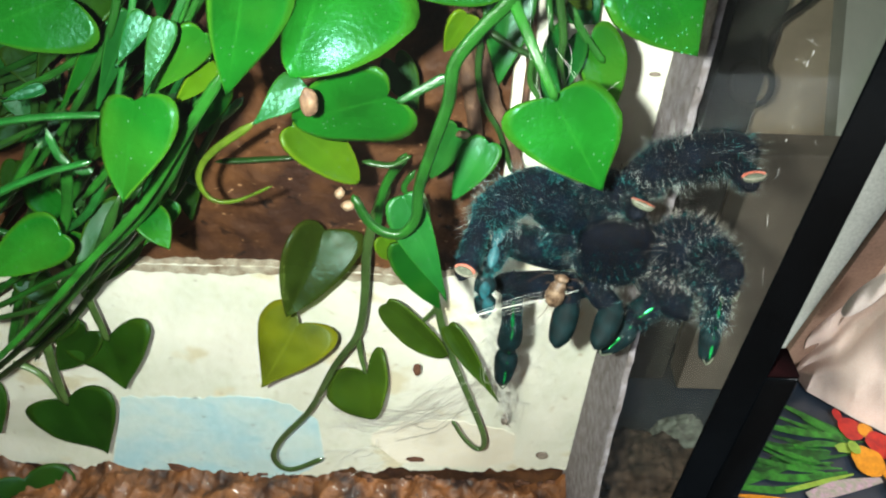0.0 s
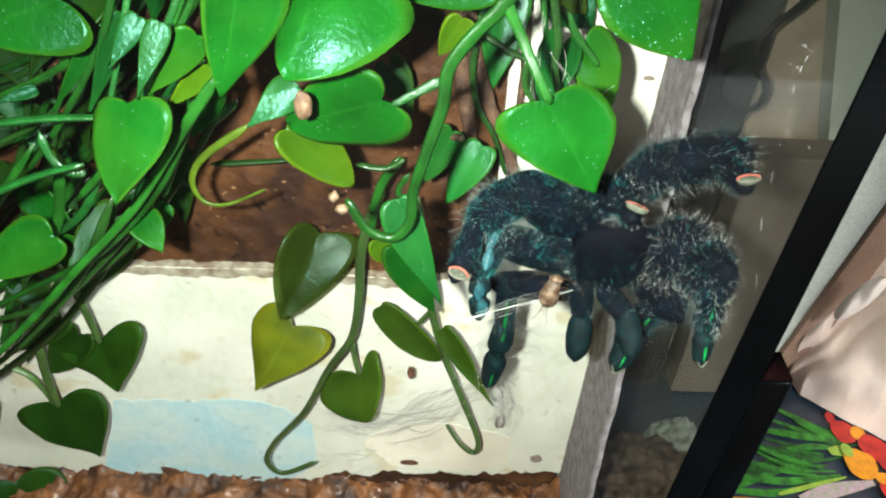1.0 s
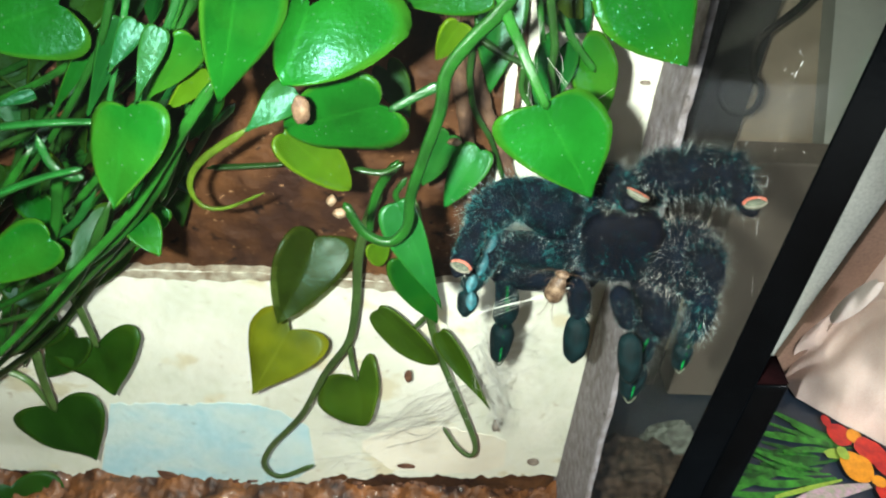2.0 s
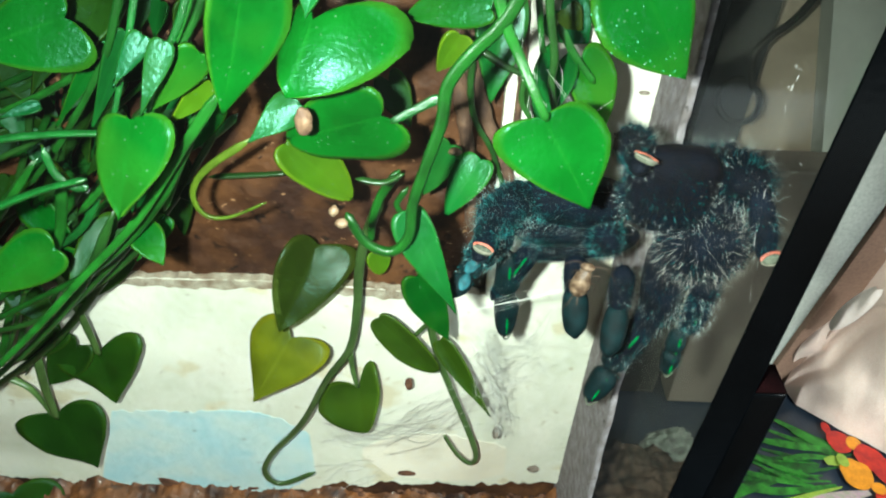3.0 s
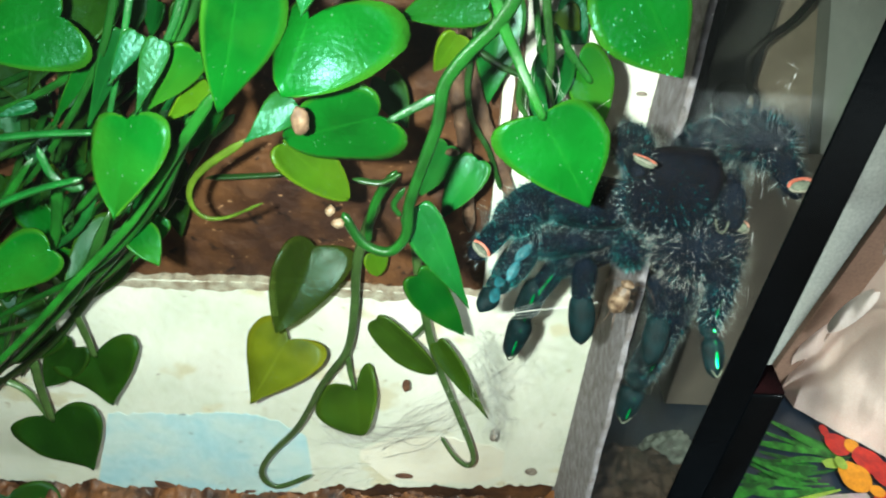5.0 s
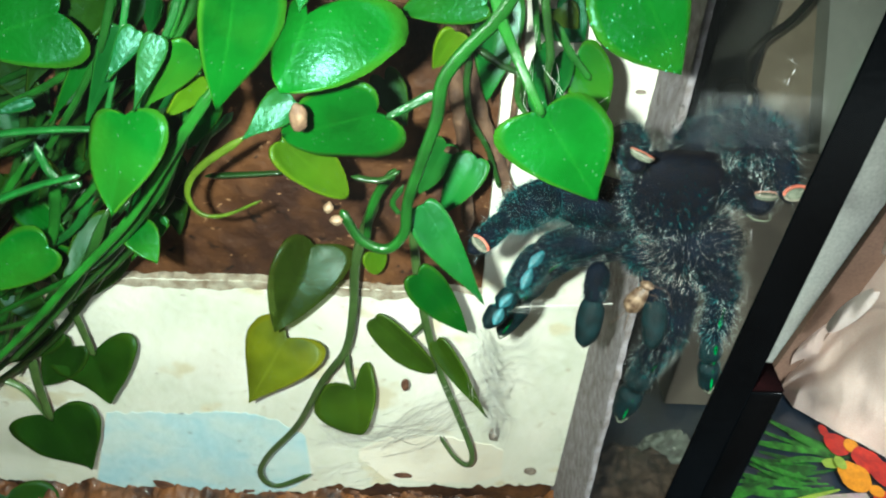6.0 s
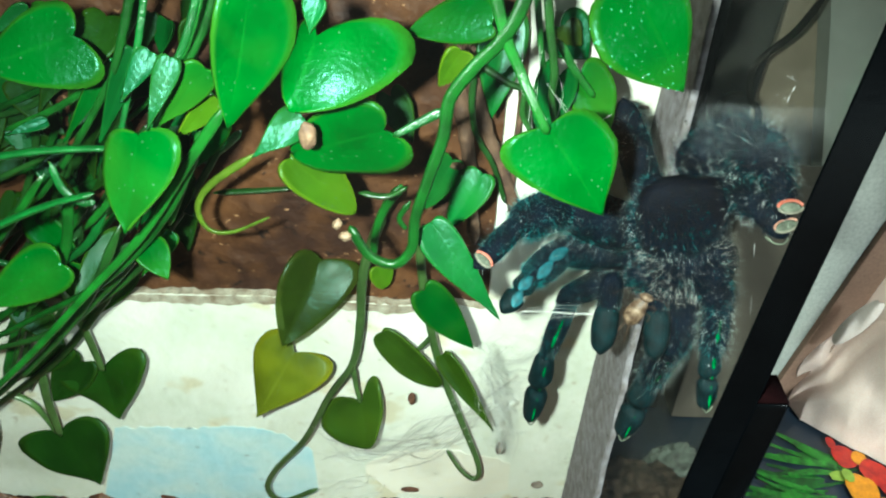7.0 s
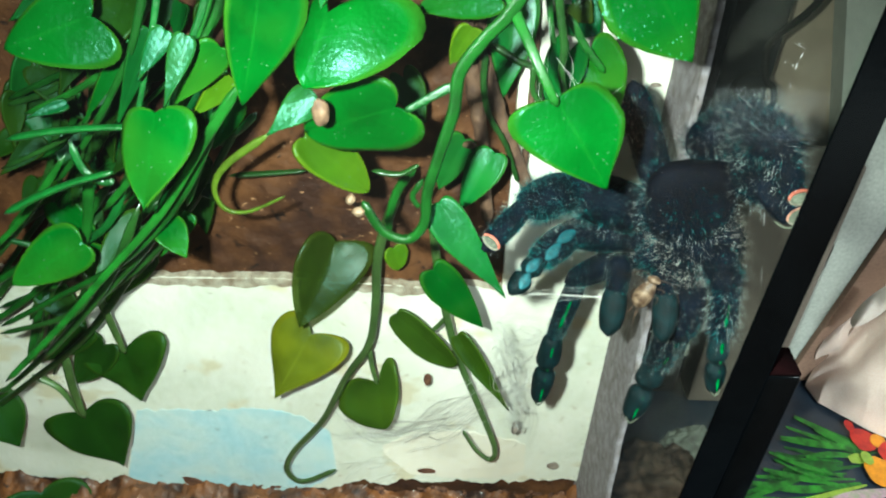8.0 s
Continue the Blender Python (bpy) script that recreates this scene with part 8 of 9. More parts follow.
    walk(upper_right_tibia, [
        (0.00, span(0.0106, 0.0030, 0.0353, 0.0236, -0.0050, 0.0451)),
        (1.00, span(0.0106, 0.0030, 0.0354, 0.0237, -0.0050, 0.0452)),
        (1.50, span(0.0101, 0.0030, 0.0366, 0.0234, -0.0050, 0.0460)),
        (2.80, span(0.0187, 0.0230, -0.0045, 0.0195, -0.0111, 0.0106)),
        (3.50, span(0.0188, 0.0192, -0.0018, 0.0188, -0.0148, 0.0073)),
        (4.00, span(0.0179, 0.0230, 0.0020, 0.0191, -0.0015, 0.0076)),
        (4.50, span(0.0187, 0.0188, 0.0075, 0.0187, -0.0096, 0.0206)),
        (6.00, span(0.0158, 0.0149, 0.0144, 0.0158, -0.0136, 0.0255)),
        (6.50, span(0.0151, 0.0200, 0.0172, 0.0151, -0.0115, 0.0263)),
        (7.00, span(0.0150, 0.0167, 0.0192, 0.0150, -0.0127, 0.0271)),
        (8.00, span(0.0147, 0.0151, 0.0203, 0.0147, -0.0153, 0.0280)),
    ])
    walk(upper_right_tarsus, [
        (0.00, span(0.0236, -0.0050, 0.0451, 0.0265, -0.0287, 0.0476)),
        (1.00, span(0.0237, -0.0050, 0.0452, 0.0264, -0.0291, 0.0480)),
        (1.50, span(0.0234, -0.0050, 0.0460, 0.0268, -0.0301, 0.0493)),
        (2.80, span(0.0195, -0.0111, 0.0106, 0.0233, -0.0205, -0.0031)),
        (3.50, span(0.0188, -0.0148, 0.0073, 0.0238, -0.0205, -0.0106)),
        (4.00, span(0.0191, -0.0015, 0.0076, 0.0191, -0.0121, 0.0017)),
        (4.50, span(0.0187, -0.0096, 0.0206, 0.0204, -0.0205, 0.0171)),
        (6.00, span(0.0158, -0.0136, 0.0255, 0.0183, -0.0205, 0.0191)),
        (6.50, span(0.0151, -0.0115, 0.0263, 0.0160, -0.0205, 0.0203)),
        (7.00, span(0.0150, -0.0127, 0.0271, 0.0160, -0.0205, 0.0220)),
        (8.00, span(0.0147, -0.0153, 0.0280, 0.0171, -0.0205, 0.0211)),
    ])
    walk(mid_right_femur, [
        (0.00, span(0.0153, 0.0100, -0.0064, 0.0265, -0.0023, 0.0019)),
        (1.00, span(0.0153, 0.0100, -0.0061, 0.0264, -0.0025, 0.0024)),
        (1.50, span(0.0170, 0.0100, -0.0063, 0.0268, -0.0013, 0.0011)),
        (2.80, span(0.0142, 0.0300, -0.0327, 0.0195, 0.0184, -0.0189)),
        (3.50, span(0.0137, 0.0300, -0.0290, 0.0188, 0.0224, -0.0188)),
        (4.00, span(0.0135, 0.0300, -0.0243, 0.0191, 0.0239, -0.0154)),
        (4.50, span(0.0132, 0.0300, -0.0233, 0.0187, 0.0248, -0.0128)),
        (6.00, span(0.0158, 0.0298, -0.0174, 0.0158, 0.0080, 0.0013)),
        (6.50, span(0.0149, 0.0300, -0.0136, 0.0151, 0.0060, 0.0084)),
        (7.00, span(0.0144, 0.0300, -0.0137, 0.0150, 0.0066, 0.0080)),
        (8.00, span(0.0141, 0.0300, -0.0129, 0.0147, 0.0052, 0.0088)),
    ])
    walk(mid_right_tibia, [
        (0.00, span(0.0265, -0.0023, 0.0019, 0.0265, -0.0292, 0.0226)),
        (1.00, span(0.0264, -0.0025, 0.0024, 0.0264, -0.0294, 0.0231)),
        (1.50, span(0.0268, -0.0013, 0.0011, 0.0268, -0.0251, 0.0197)),
        (2.80, span(0.0195, 0.0184, -0.0189, 0.0195, -0.0013, -0.0063)),
        (3.50, span(0.0188, 0.0224, -0.0188, 0.0188, 0.0064, -0.0055)),
        (4.00, span(0.0191, 0.0239, -0.0154, 0.0191, 0.0078, -0.0024)),
        (4.50, span(0.0187, 0.0248, -0.0128, 0.0187, 0.0110, -0.0005)),
        (6.00, span(0.0158, 0.0080, 0.0013, 0.0158, -0.0076, 0.0078)),
        (6.50, span(0.0151, 0.0060, 0.0084, 0.0151, -0.0129, 0.0151)),
        (7.00, span(0.0150, 0.0066, 0.0080, 0.0150, -0.0125, 0.0149)),
        (8.00, span(0.0147, 0.0052, 0.0088, 0.0147, -0.0147, 0.0156)),
    ])
    walk(mid_right_tarsus, [
        (0.00, span(0.0265, -0.0292, 0.0226, 0.0285, -0.0272, 0.0074, AWAY)),
        (1.00, span(0.0264, -0.0294, 0.0231, 0.0284, -0.0274, 0.0079, AWAY)),
        (1.50, span(0.0268, -0.0251, 0.0197, 0.0288, -0.0231, 0.0045, AWAY)),
        (2.80, span(0.0195, -0.0013, -0.0063, 0.0215, 0.0007, -0.0215, AWAY)),
        (3.50, span(0.0188, 0.0064, -0.0055, 0.0208, 0.0084, -0.0207, AWAY)),
        (4.00, span(0.0191, 0.0078, -0.0024, 0.0211, 0.0098, -0.0176, AWAY)),
        (4.50, span(0.0187, 0.0110, -0.0005, 0.0207, 0.0130, -0.0157, AWAY)),
        (4.90, span(0.0179, 0.0060, 0.0017, 0.0199, 0.0000, -0.0121, AWAY * 0.5 + ASIDE * 0.87)),
        (5.40, span(0.0170, -0.0002, 0.0045, 0.0180, -0.0127, -0.0030, FACE * 0.5 + ASIDE * 0.87)),
        (6.00, span(0.0158, -0.0076, 0.0078, 0.0158, -0.0193, 0.0104)),
        (6.50, span(0.0151, -0.0129, 0.0151, 0.0178, -0.0205, 0.0123)),
        (7.00, span(0.0150, -0.0125, 0.0149, 0.0182, -0.0205, 0.0126)),
        (8.00, span(0.0147, -0.0147, 0.0156, 0.0191, -0.0205, 0.0116)),
    ])
    walk(mid_left_femur, [
        (0.00, span(-0.0100, 0.0100, 0.0060, -0.0316, 0.0050, 0.0233)),
        (1.00, span(-0.0100, 0.0100, 0.0060, -0.0316, 0.0050, 0.0232)),
        (1.50, span(-0.0095, 0.0100, 0.0060, -0.0311, 0.0050, 0.0233)),
        (2.80, span(-0.0017, 0.0300, -0.0273, -0.0389, 0.0250, -0.0195)),
        (3.50, span(-0.0014, 0.0300, -0.0262, -0.0376, 0.0250, -0.0232)),
        (4.00, span(-0.0015, 0.0300, -0.0262, -0.0349, 0.0250, -0.0230)),
        (4.50, span(-0.0015, 0.0300, -0.0263, -0.0333, 0.0250, -0.0220)),
        (6.00, span(-0.0013, 0.0300, -0.0264, -0.0300, 0.0250, -0.0185)),
        (6.50, span(-0.0013, 0.0300, -0.0271, -0.0305, 0.0250, -0.0165)),
        (7.00, span(-0.0014, 0.0300, -0.0272, -0.0297, 0.0250, -0.0142)),
        (8.00, span(-0.0022, 0.0300, -0.0261, -0.0307, 0.0250, -0.0128)),
    ])
    walk(mid_left_tibia, [
        (0.00, span(-0.0326, 0.0050, 0.0223, -0.0463, -0.0050, 0.0165)),
        (1.00, span(-0.0326, 0.0050, 0.0222, -0.0464, -0.0050, 0.0164)),
        (1.50, span(-0.0321, 0.0050, 0.0223, -0.0459, -0.0050, 0.0165)),
        (2.80, span(-0.0389, 0.0250, -0.0195, -0.0486, 0.0150, -0.0195)),
        (3.50, span(-0.0376, 0.0250, -0.0232, -0.0470, 0.0150, -0.0278)),
        (4.00, span(-0.0349, 0.0250, -0.0230, -0.0453, 0.0150, -0.0276)),
        (4.50, span(-0.0333, 0.0250, -0.0220, -0.0446, 0.0150, -0.0266)),
        (6.00, span(-0.0300, 0.0250, -0.0185, -0.0452, 0.0150, -0.0211)),
        (6.50, span(-0.0305, 0.0250, -0.0165, -0.0458, 0.0150, -0.0191)),
        (7.00, span(-0.0297, 0.0250, -0.0142, -0.0452, 0.0150, -0.0144)),
        (8.00, span(-0.0307, 0.0250, -0.0128, -0.0465, 0.0150, -0.0131)),
    ])
    walk(mid_left_tarsus, [
        (0.00, span(-0.0463, -0.0050, 0.0165, -0.0524, -0.0230, 0.0085)),
        (1.00, span(-0.0464, -0.0050, 0.0164, -0.0528, -0.0230, 0.0086)),
        (1.50, span(-0.0459, -0.0050, 0.0165, -0.0529, -0.0230, 0.0089)),
        (2.80, span(-0.0486, 0.0150, -0.0195, -0.0529, -0.0030, -0.0208)),
        (3.50, span(-0.0470, 0.0150, -0.0278, -0.0538, -0.0030, -0.0258)),
        (4.00, span(-0.0453, 0.0150, -0.0276, -0.0537, -0.0030, -0.0250)),
        (4.50, span(-0.0446, 0.0150, -0.0266, -0.0543, -0.0030, -0.0246)),
        (6.00, span(-0.0452, 0.0150, -0.0211, -0.0568, -0.0030, -0.0205)),
        (6.50, span(-0.0458, 0.0150, -0.0191, -0.0587, -0.0030, -0.0197)),
        (7.00, span(-0.0452, 0.0150, -0.0144, -0.0584, -0.0030, -0.0178)),
        (8.00, span(-0.0465, 0.0150, -0.0131, -0.0600, -0.0030, -0.0170)),
    ])
    walk(blue_femur, [
        (0.00, span(-0.0138, 0.0110, -0.0110, -0.0380, 0.0060, 0.0005)),
        (1.00, span(-0.0138, 0.0110, -0.0108, -0.0381, 0.0060, 0.0010)),
        (1.50, span(-0.0136, 0.0110, -0.0105, -0.0384, 0.0060, 0.0005)),
        (2.80, span(0.0009, 0.0330, -0.0381, -0.0428, 0.0270, -0.0380)),
        (3.50, span(0.0013, 0.0330, -0.0367, -0.0399, 0.0270, -0.0366)),
        (4.00, span(0.0011, 0.0330, -0.0367, -0.0366, 0.0270, -0.0413)),
        (4.50, span(0.0011, 0.0330, -0.0369, -0.0347, 0.0270, -0.0427)),
        (6.00, span(0.0013, 0.0330, -0.0370, -0.0304, 0.0270, -0.0440)),
        (6.50, span(0.0014, 0.0330, -0.0379, -0.0283, 0.0270, -0.0321)),
        (7.00, span(0.0013, 0.0330, -0.0382, -0.0269, 0.0270, -0.0345)),
        (8.00, span(0.0003, 0.0330, -0.0370, -0.0282, 0.0270, -0.0331)),
    ])
    walk(blue_tibia, [
        (0.00, span(-0.0385, 0.0070, 0.0030, -0.0439, -0.0020, -0.0067)),
        (1.00, span(-0.0386, 0.0070, 0.0035, -0.0439, -0.0020, -0.0068)),
        (1.50, span(-0.0390, 0.0070, 0.0030, -0.0434, -0.0020, -0.0068)),
        (2.80, span(-0.0428, 0.0270, -0.0380, -0.0544, 0.0180, -0.0439)),
        (3.50, span(-0.0399, 0.0270, -0.0366, -0.0452, 0.0180, -0.0471)),
        (4.00, span(-0.0366, 0.0270, -0.0413, -0.0430, 0.0180, -0.0520)),
        (4.50, span(-0.0347, 0.0270, -0.0427, -0.0443, 0.0180, -0.0511)),
        (6.00, span(-0.0304, 0.0270, -0.0440, -0.0399, 0.0180, -0.0552)),
        (6.50, span(-0.0283, 0.0270, -0.0321, -0.0382, 0.0180, -0.0377)),
        (7.00, span(-0.0269, 0.0270, -0.0345, -0.0388, 0.0180, -0.0403)),
        (8.00, span(-0.0282, 0.0270, -0.0331, -0.0404, 0.0180, -0.0390)),
    ])
    walk(blue_tarsus, [
        (0.00, span(-0.0439, -0.0020, -0.0067, -0.0432, -0.0100, -0.0265)),
        (1.00, span(-0.0439, -0.0020, -0.0068, -0.0433, -0.0100, -0.0251)),
        (1.50, span(-0.0434, -0.0020, -0.0068, -0.0429, -0.0100, -0.0238)),
        (2.80, span(-0.0544, 0.0180, -0.0439, -0.0606, 0.0100, -0.0487)),
        (3.50, span(-0.0452, 0.0180, -0.0471, -0.0509, 0.0100, -0.0531)),
        (4.00, span(-0.0430, 0.0180, -0.0520, -0.0481, 0.0100, -0.0542)),
        (4.50, span(-0.0443, 0.0180, -0.0511, -0.0484, 0.0100, -0.0519)),
        (6.00, span(-0.0399, 0.0180, -0.0552, -0.0493, 0.0100, -0.0659)),
        (6.50, span(-0.0382, 0.0180, -0.0377, -0.0479, 0.0100, -0.0413)),
        (7.00, span(-0.0388, 0.0180, -0.0403, -0.0466, 0.0100, -0.0465)),
        (8.00, span(-0.0404, 0.0180, -0.0390, -0.0484, 0.0100, -0.0454)),
    ])
    walk(long_femur, [
        (0.00, span(-0.0059, 0.0200, -0.0347, -0.0308, 0.0200, -0.0349)),
        (1.00, span(-0.0060, 0.0200, -0.0338, -0.0306, 0.0200, -0.0329)),
        (1.50, span(-0.0063, 0.0200, -0.0325, -0.0318, 0.0200, -0.0316)),
        (2.80, span(0.0063, 0.0400, -0.0487, -0.0320, 0.0400, -0.0560)),
        (3.50, span(0.0066, 0.0400, -0.0469, -0.0283, 0.0400, -0.0593)),
        (4.00, span(0.0064, 0.0400, -0.0468, -0.0250, 0.0400, -0.0618)),
        (4.50, span(0.0064, 0.0400, -0.0471, -0.0224, 0.0400, -0.0664)),
        (6.00, span(0.0068, 0.0400, -0.0473, -0.0170, 0.0400, -0.0566)),
        (6.25, span(-0.0113, 0.0400, -0.0527, -0.0178, 0.0400, -0.0600)),
        (6.50, span(0.0069, 0.0400, -0.0485, -0.0185, 0.0400, -0.0635)),
        (7.00, span(0.0068, 0.0400, -0.0488, -0.0180, 0.0400, -0.0667)),
        (8.00, span(0.0056, 0.0400, -0.0474, -0.0198, 0.0400, -0.0648)),
    ])
    walk(long_tibia, [
        (0.00, span(-0.0308, 0.0200, -0.0349, -0.0292, 0.0200, -0.0615)),
        (1.00, span(-0.0306, 0.0200, -0.0329, -0.0304, 0.0200, -0.0610)),
        (1.50, span(-0.0318, 0.0200, -0.0316, -0.0292, 0.0200, -0.0486)),
        (2.80, span(-0.0320, 0.0400, -0.0560, -0.0371, 0.0400, -0.0706)),
        (3.50, span(-0.0283, 0.0400, -0.0593, -0.0376, 0.0400, -0.0740)),
        (4.00, span(-0.0250, 0.0400, -0.0618, -0.0343, 0.0400, -0.0767)),
        (4.50, span(-0.0224, 0.0400, -0.0664, -0.0281, 0.0400, -0.0845)),
        (6.00, span(-0.0170, 0.0400, -0.0566, -0.0285, 0.0400, -0.0684)),
        (6.25, span(-0.0178, 0.0400, -0.0600, -0.0248, 0.0400, -0.0825)),
        (6.50, span(-0.0185, 0.0400, -0.0635, -0.0209, 0.0400, -0.0976)),
        (7.00, span(-0.0180, 0.0400, -0.0667, -0.0240, 0.0400, -0.1016)),
        (8.00, span(-0.0198, 0.0400, -0.0648, -0.0265, 0.0400, -0.0995)),
    ])
    walk(long_tarsus, [
        (0.00, span(-0.0292, 0.0200, -0.0615, -0.0300, 0.0200, -0.0866)),
        (1.00, span(-0.0304, 0.0200, -0.0610, -0.0332, 0.0200, -0.0869)),
        (1.50, span(-0.0292, 0.0200, -0.0486, -0.0316, 0.0200, -0.0707)),
        (2.80, span(-0.0371, 0.0400, -0.0706, -0.0342, 0.0400, -0.0891)),
        (3.50, span(-0.0376, 0.0400, -0.0740, -0.0431, 0.0400, -0.0880)),
        (4.00, span(-0.0343, 0.0400, -0.0767, -0.0383, 0.0400, -0.0955)),
        (4.50, span(-0.0281, 0.0400, -0.0845, -0.0303, 0.0400, -0.1074)),
        (6.00, span(-0.0285, 0.0400, -0.0684, -0.0363, 0.0400, -0.0901)),
        (6.25, span(-0.0248, 0.0400, -0.0825, -0.0300, 0.0400, -0.1090)),
        (6.50, span(-0.0209, 0.0400, -0.0976, -0.0243, 0.0400, -0.1316)),
        (7.00, span(-0.0240, 0.0400, -0.1016, -0.0261, 0.0400, -0.1400)),
        (8.00, span(-0.0265, 0.0400, -0.0995, -0.0292, 0.0400, -0.1377)),
    ])
    walk(palp_a_palp_base, [
        (0.00, span(-0.0126, 0.0020, -0.0169, -0.0133, -0.0040, -0.0239)),
        (1.00, span(-0.0067, 0.0020, -0.0153, -0.0058, -0.0040, -0.0264)),
        (1.50, span(-0.0074, 0.0020, -0.0140, -0.0064, -0.0040, -0.0251)),
        (2.80, span(-0.0146, 0.0220, -0.0454, -0.0137, 0.0160, -0.0560)),
        (3.50, span(-0.0215, 0.0220, -0.0467, -0.0230, 0.0160, -0.0546)),
        (4.00, span(-0.0168, 0.0220, -0.0464, -0.0183, 0.0160, -0.0543)),
        (4.50, span(-0.0151, 0.0220, -0.0453, -0.0162, 0.0160, -0.0559)),
        (6.00, span(-0.0107, 0.0220, -0.0467, -0.0118, 0.0160, -0.0573)),
        (6.50, span(-0.0098, 0.0220, -0.0423, -0.0107, 0.0160, -0.0542)),
        (7.00, span(-0.0086, 0.0220, -0.0425, -0.0100, 0.0160, -0.0518)),
        (8.00, span(-0.0097, 0.0220, -0.0416, -0.0113, 0.0160, -0.0511)),
    ])
    walk(palp_a_palp_tip, [
        (0.00, span(-0.0133, -0.0040, -0.0239, -0.0156, -0.0100, -0.0315)),
        (1.00, span(-0.0058, -0.0040, -0.0264, -0.0065, -0.0100, -0.0404)),
        (1.50, span(-0.0064, -0.0040, -0.0251, -0.0077, -0.0100, -0.0428)),
        (2.80, span(-0.0137, 0.0160, -0.0560, -0.0123, 0.0100, -0.0698)),
        (3.50, span(-0.0230, 0.0160, -0.0546, -0.0232, 0.0100, -0.0652)),
        (4.00, span(-0.0183, 0.0160, -0.0543, -0.0194, 0.0100, -0.0655)),
        (4.50, span(-0.0162, 0.0160, -0.0559, -0.0142, 0.0100, -0.0679)),
        (6.00, span(-0.0118, 0.0160, -0.0573, -0.0134, 0.0100, -0.0717)),
        (6.50, span(-0.0107, 0.0160, -0.0542, -0.0105, 0.0100, -0.0670)),
        (7.00, span(-0.0100, 0.0160, -0.0518, -0.0111, 0.0100, -0.0635)),
        (8.00, span(-0.0113, 0.0160, -0.0511, -0.0125, 0.0100, -0.0630)),
    ])
    walk(palp_b_palp_base, [
        (0.00, span(-0.0054, -0.0020, -0.0143, 0.0016, -0.0080, -0.0192)),
        (1.00, span(0.0006, -0.0020, -0.0140, 0.0090, -0.0080, -0.0217)),
        (1.50, span(0.0037, -0.0020, -0.0112, 0.0142, -0.0080, -0.0243)),
        (2.80, span(0.0008, 0.0180, -0.0464, 0.0004, 0.0120, -0.0597)),
        (3.50, span(-0.0042, 0.0180, -0.0476, -0.0048, 0.0120, -0.0553)),
        (4.00, span(0.0087, 0.0180, -0.0495, 0.0132, 0.0120, -0.0625)),
        (4.50, span(0.0124, 0.0180, -0.0484, 0.0143, 0.0120, -0.0629)),
        (6.00, span(0.0057, 0.0180, -0.0438, 0.0083, 0.0120, -0.0526)),
        (6.50, span(0.0044, 0.0180, -0.0384, 0.0074, 0.0120, -0.0497)),
        (7.00, span(0.0044, 0.0180, -0.0374, 0.0064, 0.0120, -0.0488)),
        (8.00, span(0.0036, 0.0180, -0.0368, 0.0055, 0.0120, -0.0485)),
    ])
    walk(palp_b_palp_tip, [
        (0.00, span(0.0016, -0.0080, -0.0192, -0.0026, -0.0160, -0.0262)),
        (1.00, span(0.0090, -0.0080, -0.0217, 0.0105, -0.0160, -0.0281)),
        (1.50, span(0.0142, -0.0080, -0.0243, 0.0168, -0.0160, -0.0393)),
        (2.80, span(0.0004, 0.0120, -0.0597, -0.0013, 0.0040, -0.0745)),
        (3.50, span(-0.0048, 0.0120, -0.0553, -0.0071, 0.0040, -0.0639)),
        (4.00, span(0.0132, 0.0120, -0.0625, 0.0127, 0.0040, -0.0771)),
        (4.50, span(0.0143, 0.0120, -0.0629, 0.0112, 0.0040, -0.0777)),
        (6.00, span(0.0083, 0.0120, -0.0526, 0.0083, 0.0040, -0.0647)),
        (6.50, span(0.0074, 0.0120, -0.0497, 0.0063, 0.0040, -0.0618)),
        (7.00, span(0.0064, 0.0120, -0.0488, 0.0059, 0.0040, -0.0595)),
        (8.00, span(0.0055, 0.0120, -0.0485, 0.0049, 0.0040, -0.0595)),
    ])
    walk(low_right_femur, [
        (0.00, span(0.0213, 0.0200, -0.0259, 0.0265, 0.0082, -0.0265)),
        (1.00, span(0.0214, 0.0200, -0.0259, 0.0264, 0.0077, -0.0261)),
        (1.50, span(0.0228, 0.0200, -0.0245, 0.0268, 0.0069, -0.0254)),
        (2.80, span(0.0195, 0.0380, -0.0574, 0.0195, 0.0307, -0.0742)),
        (3.50, span(0.0188, 0.0281, -0.0525, 0.0188, 0.0258, -0.0728)),
        (4.00, span(0.0191, 0.0318, -0.0557, 0.0164, 0.0350, -0.0848)),
        (4.50, span(0.0187, 0.0220, -0.0463, 0.0187, 0.0238, -0.0757)),
        (6.00, span(0.0158, 0.0168, -0.0461, 0.0158, 0.0108, -0.0648)),
        (6.50, span(0.0151, 0.0224, -0.0469, 0.0151, 0.0122, -0.0618)),
        (7.00, span(0.0150, 0.0229, -0.0450, 0.0150, 0.0129, -0.0602)),
        (8.00, span(0.0147, 0.0241, -0.0454, 0.0147, 0.0144, -0.0614)),
    ])
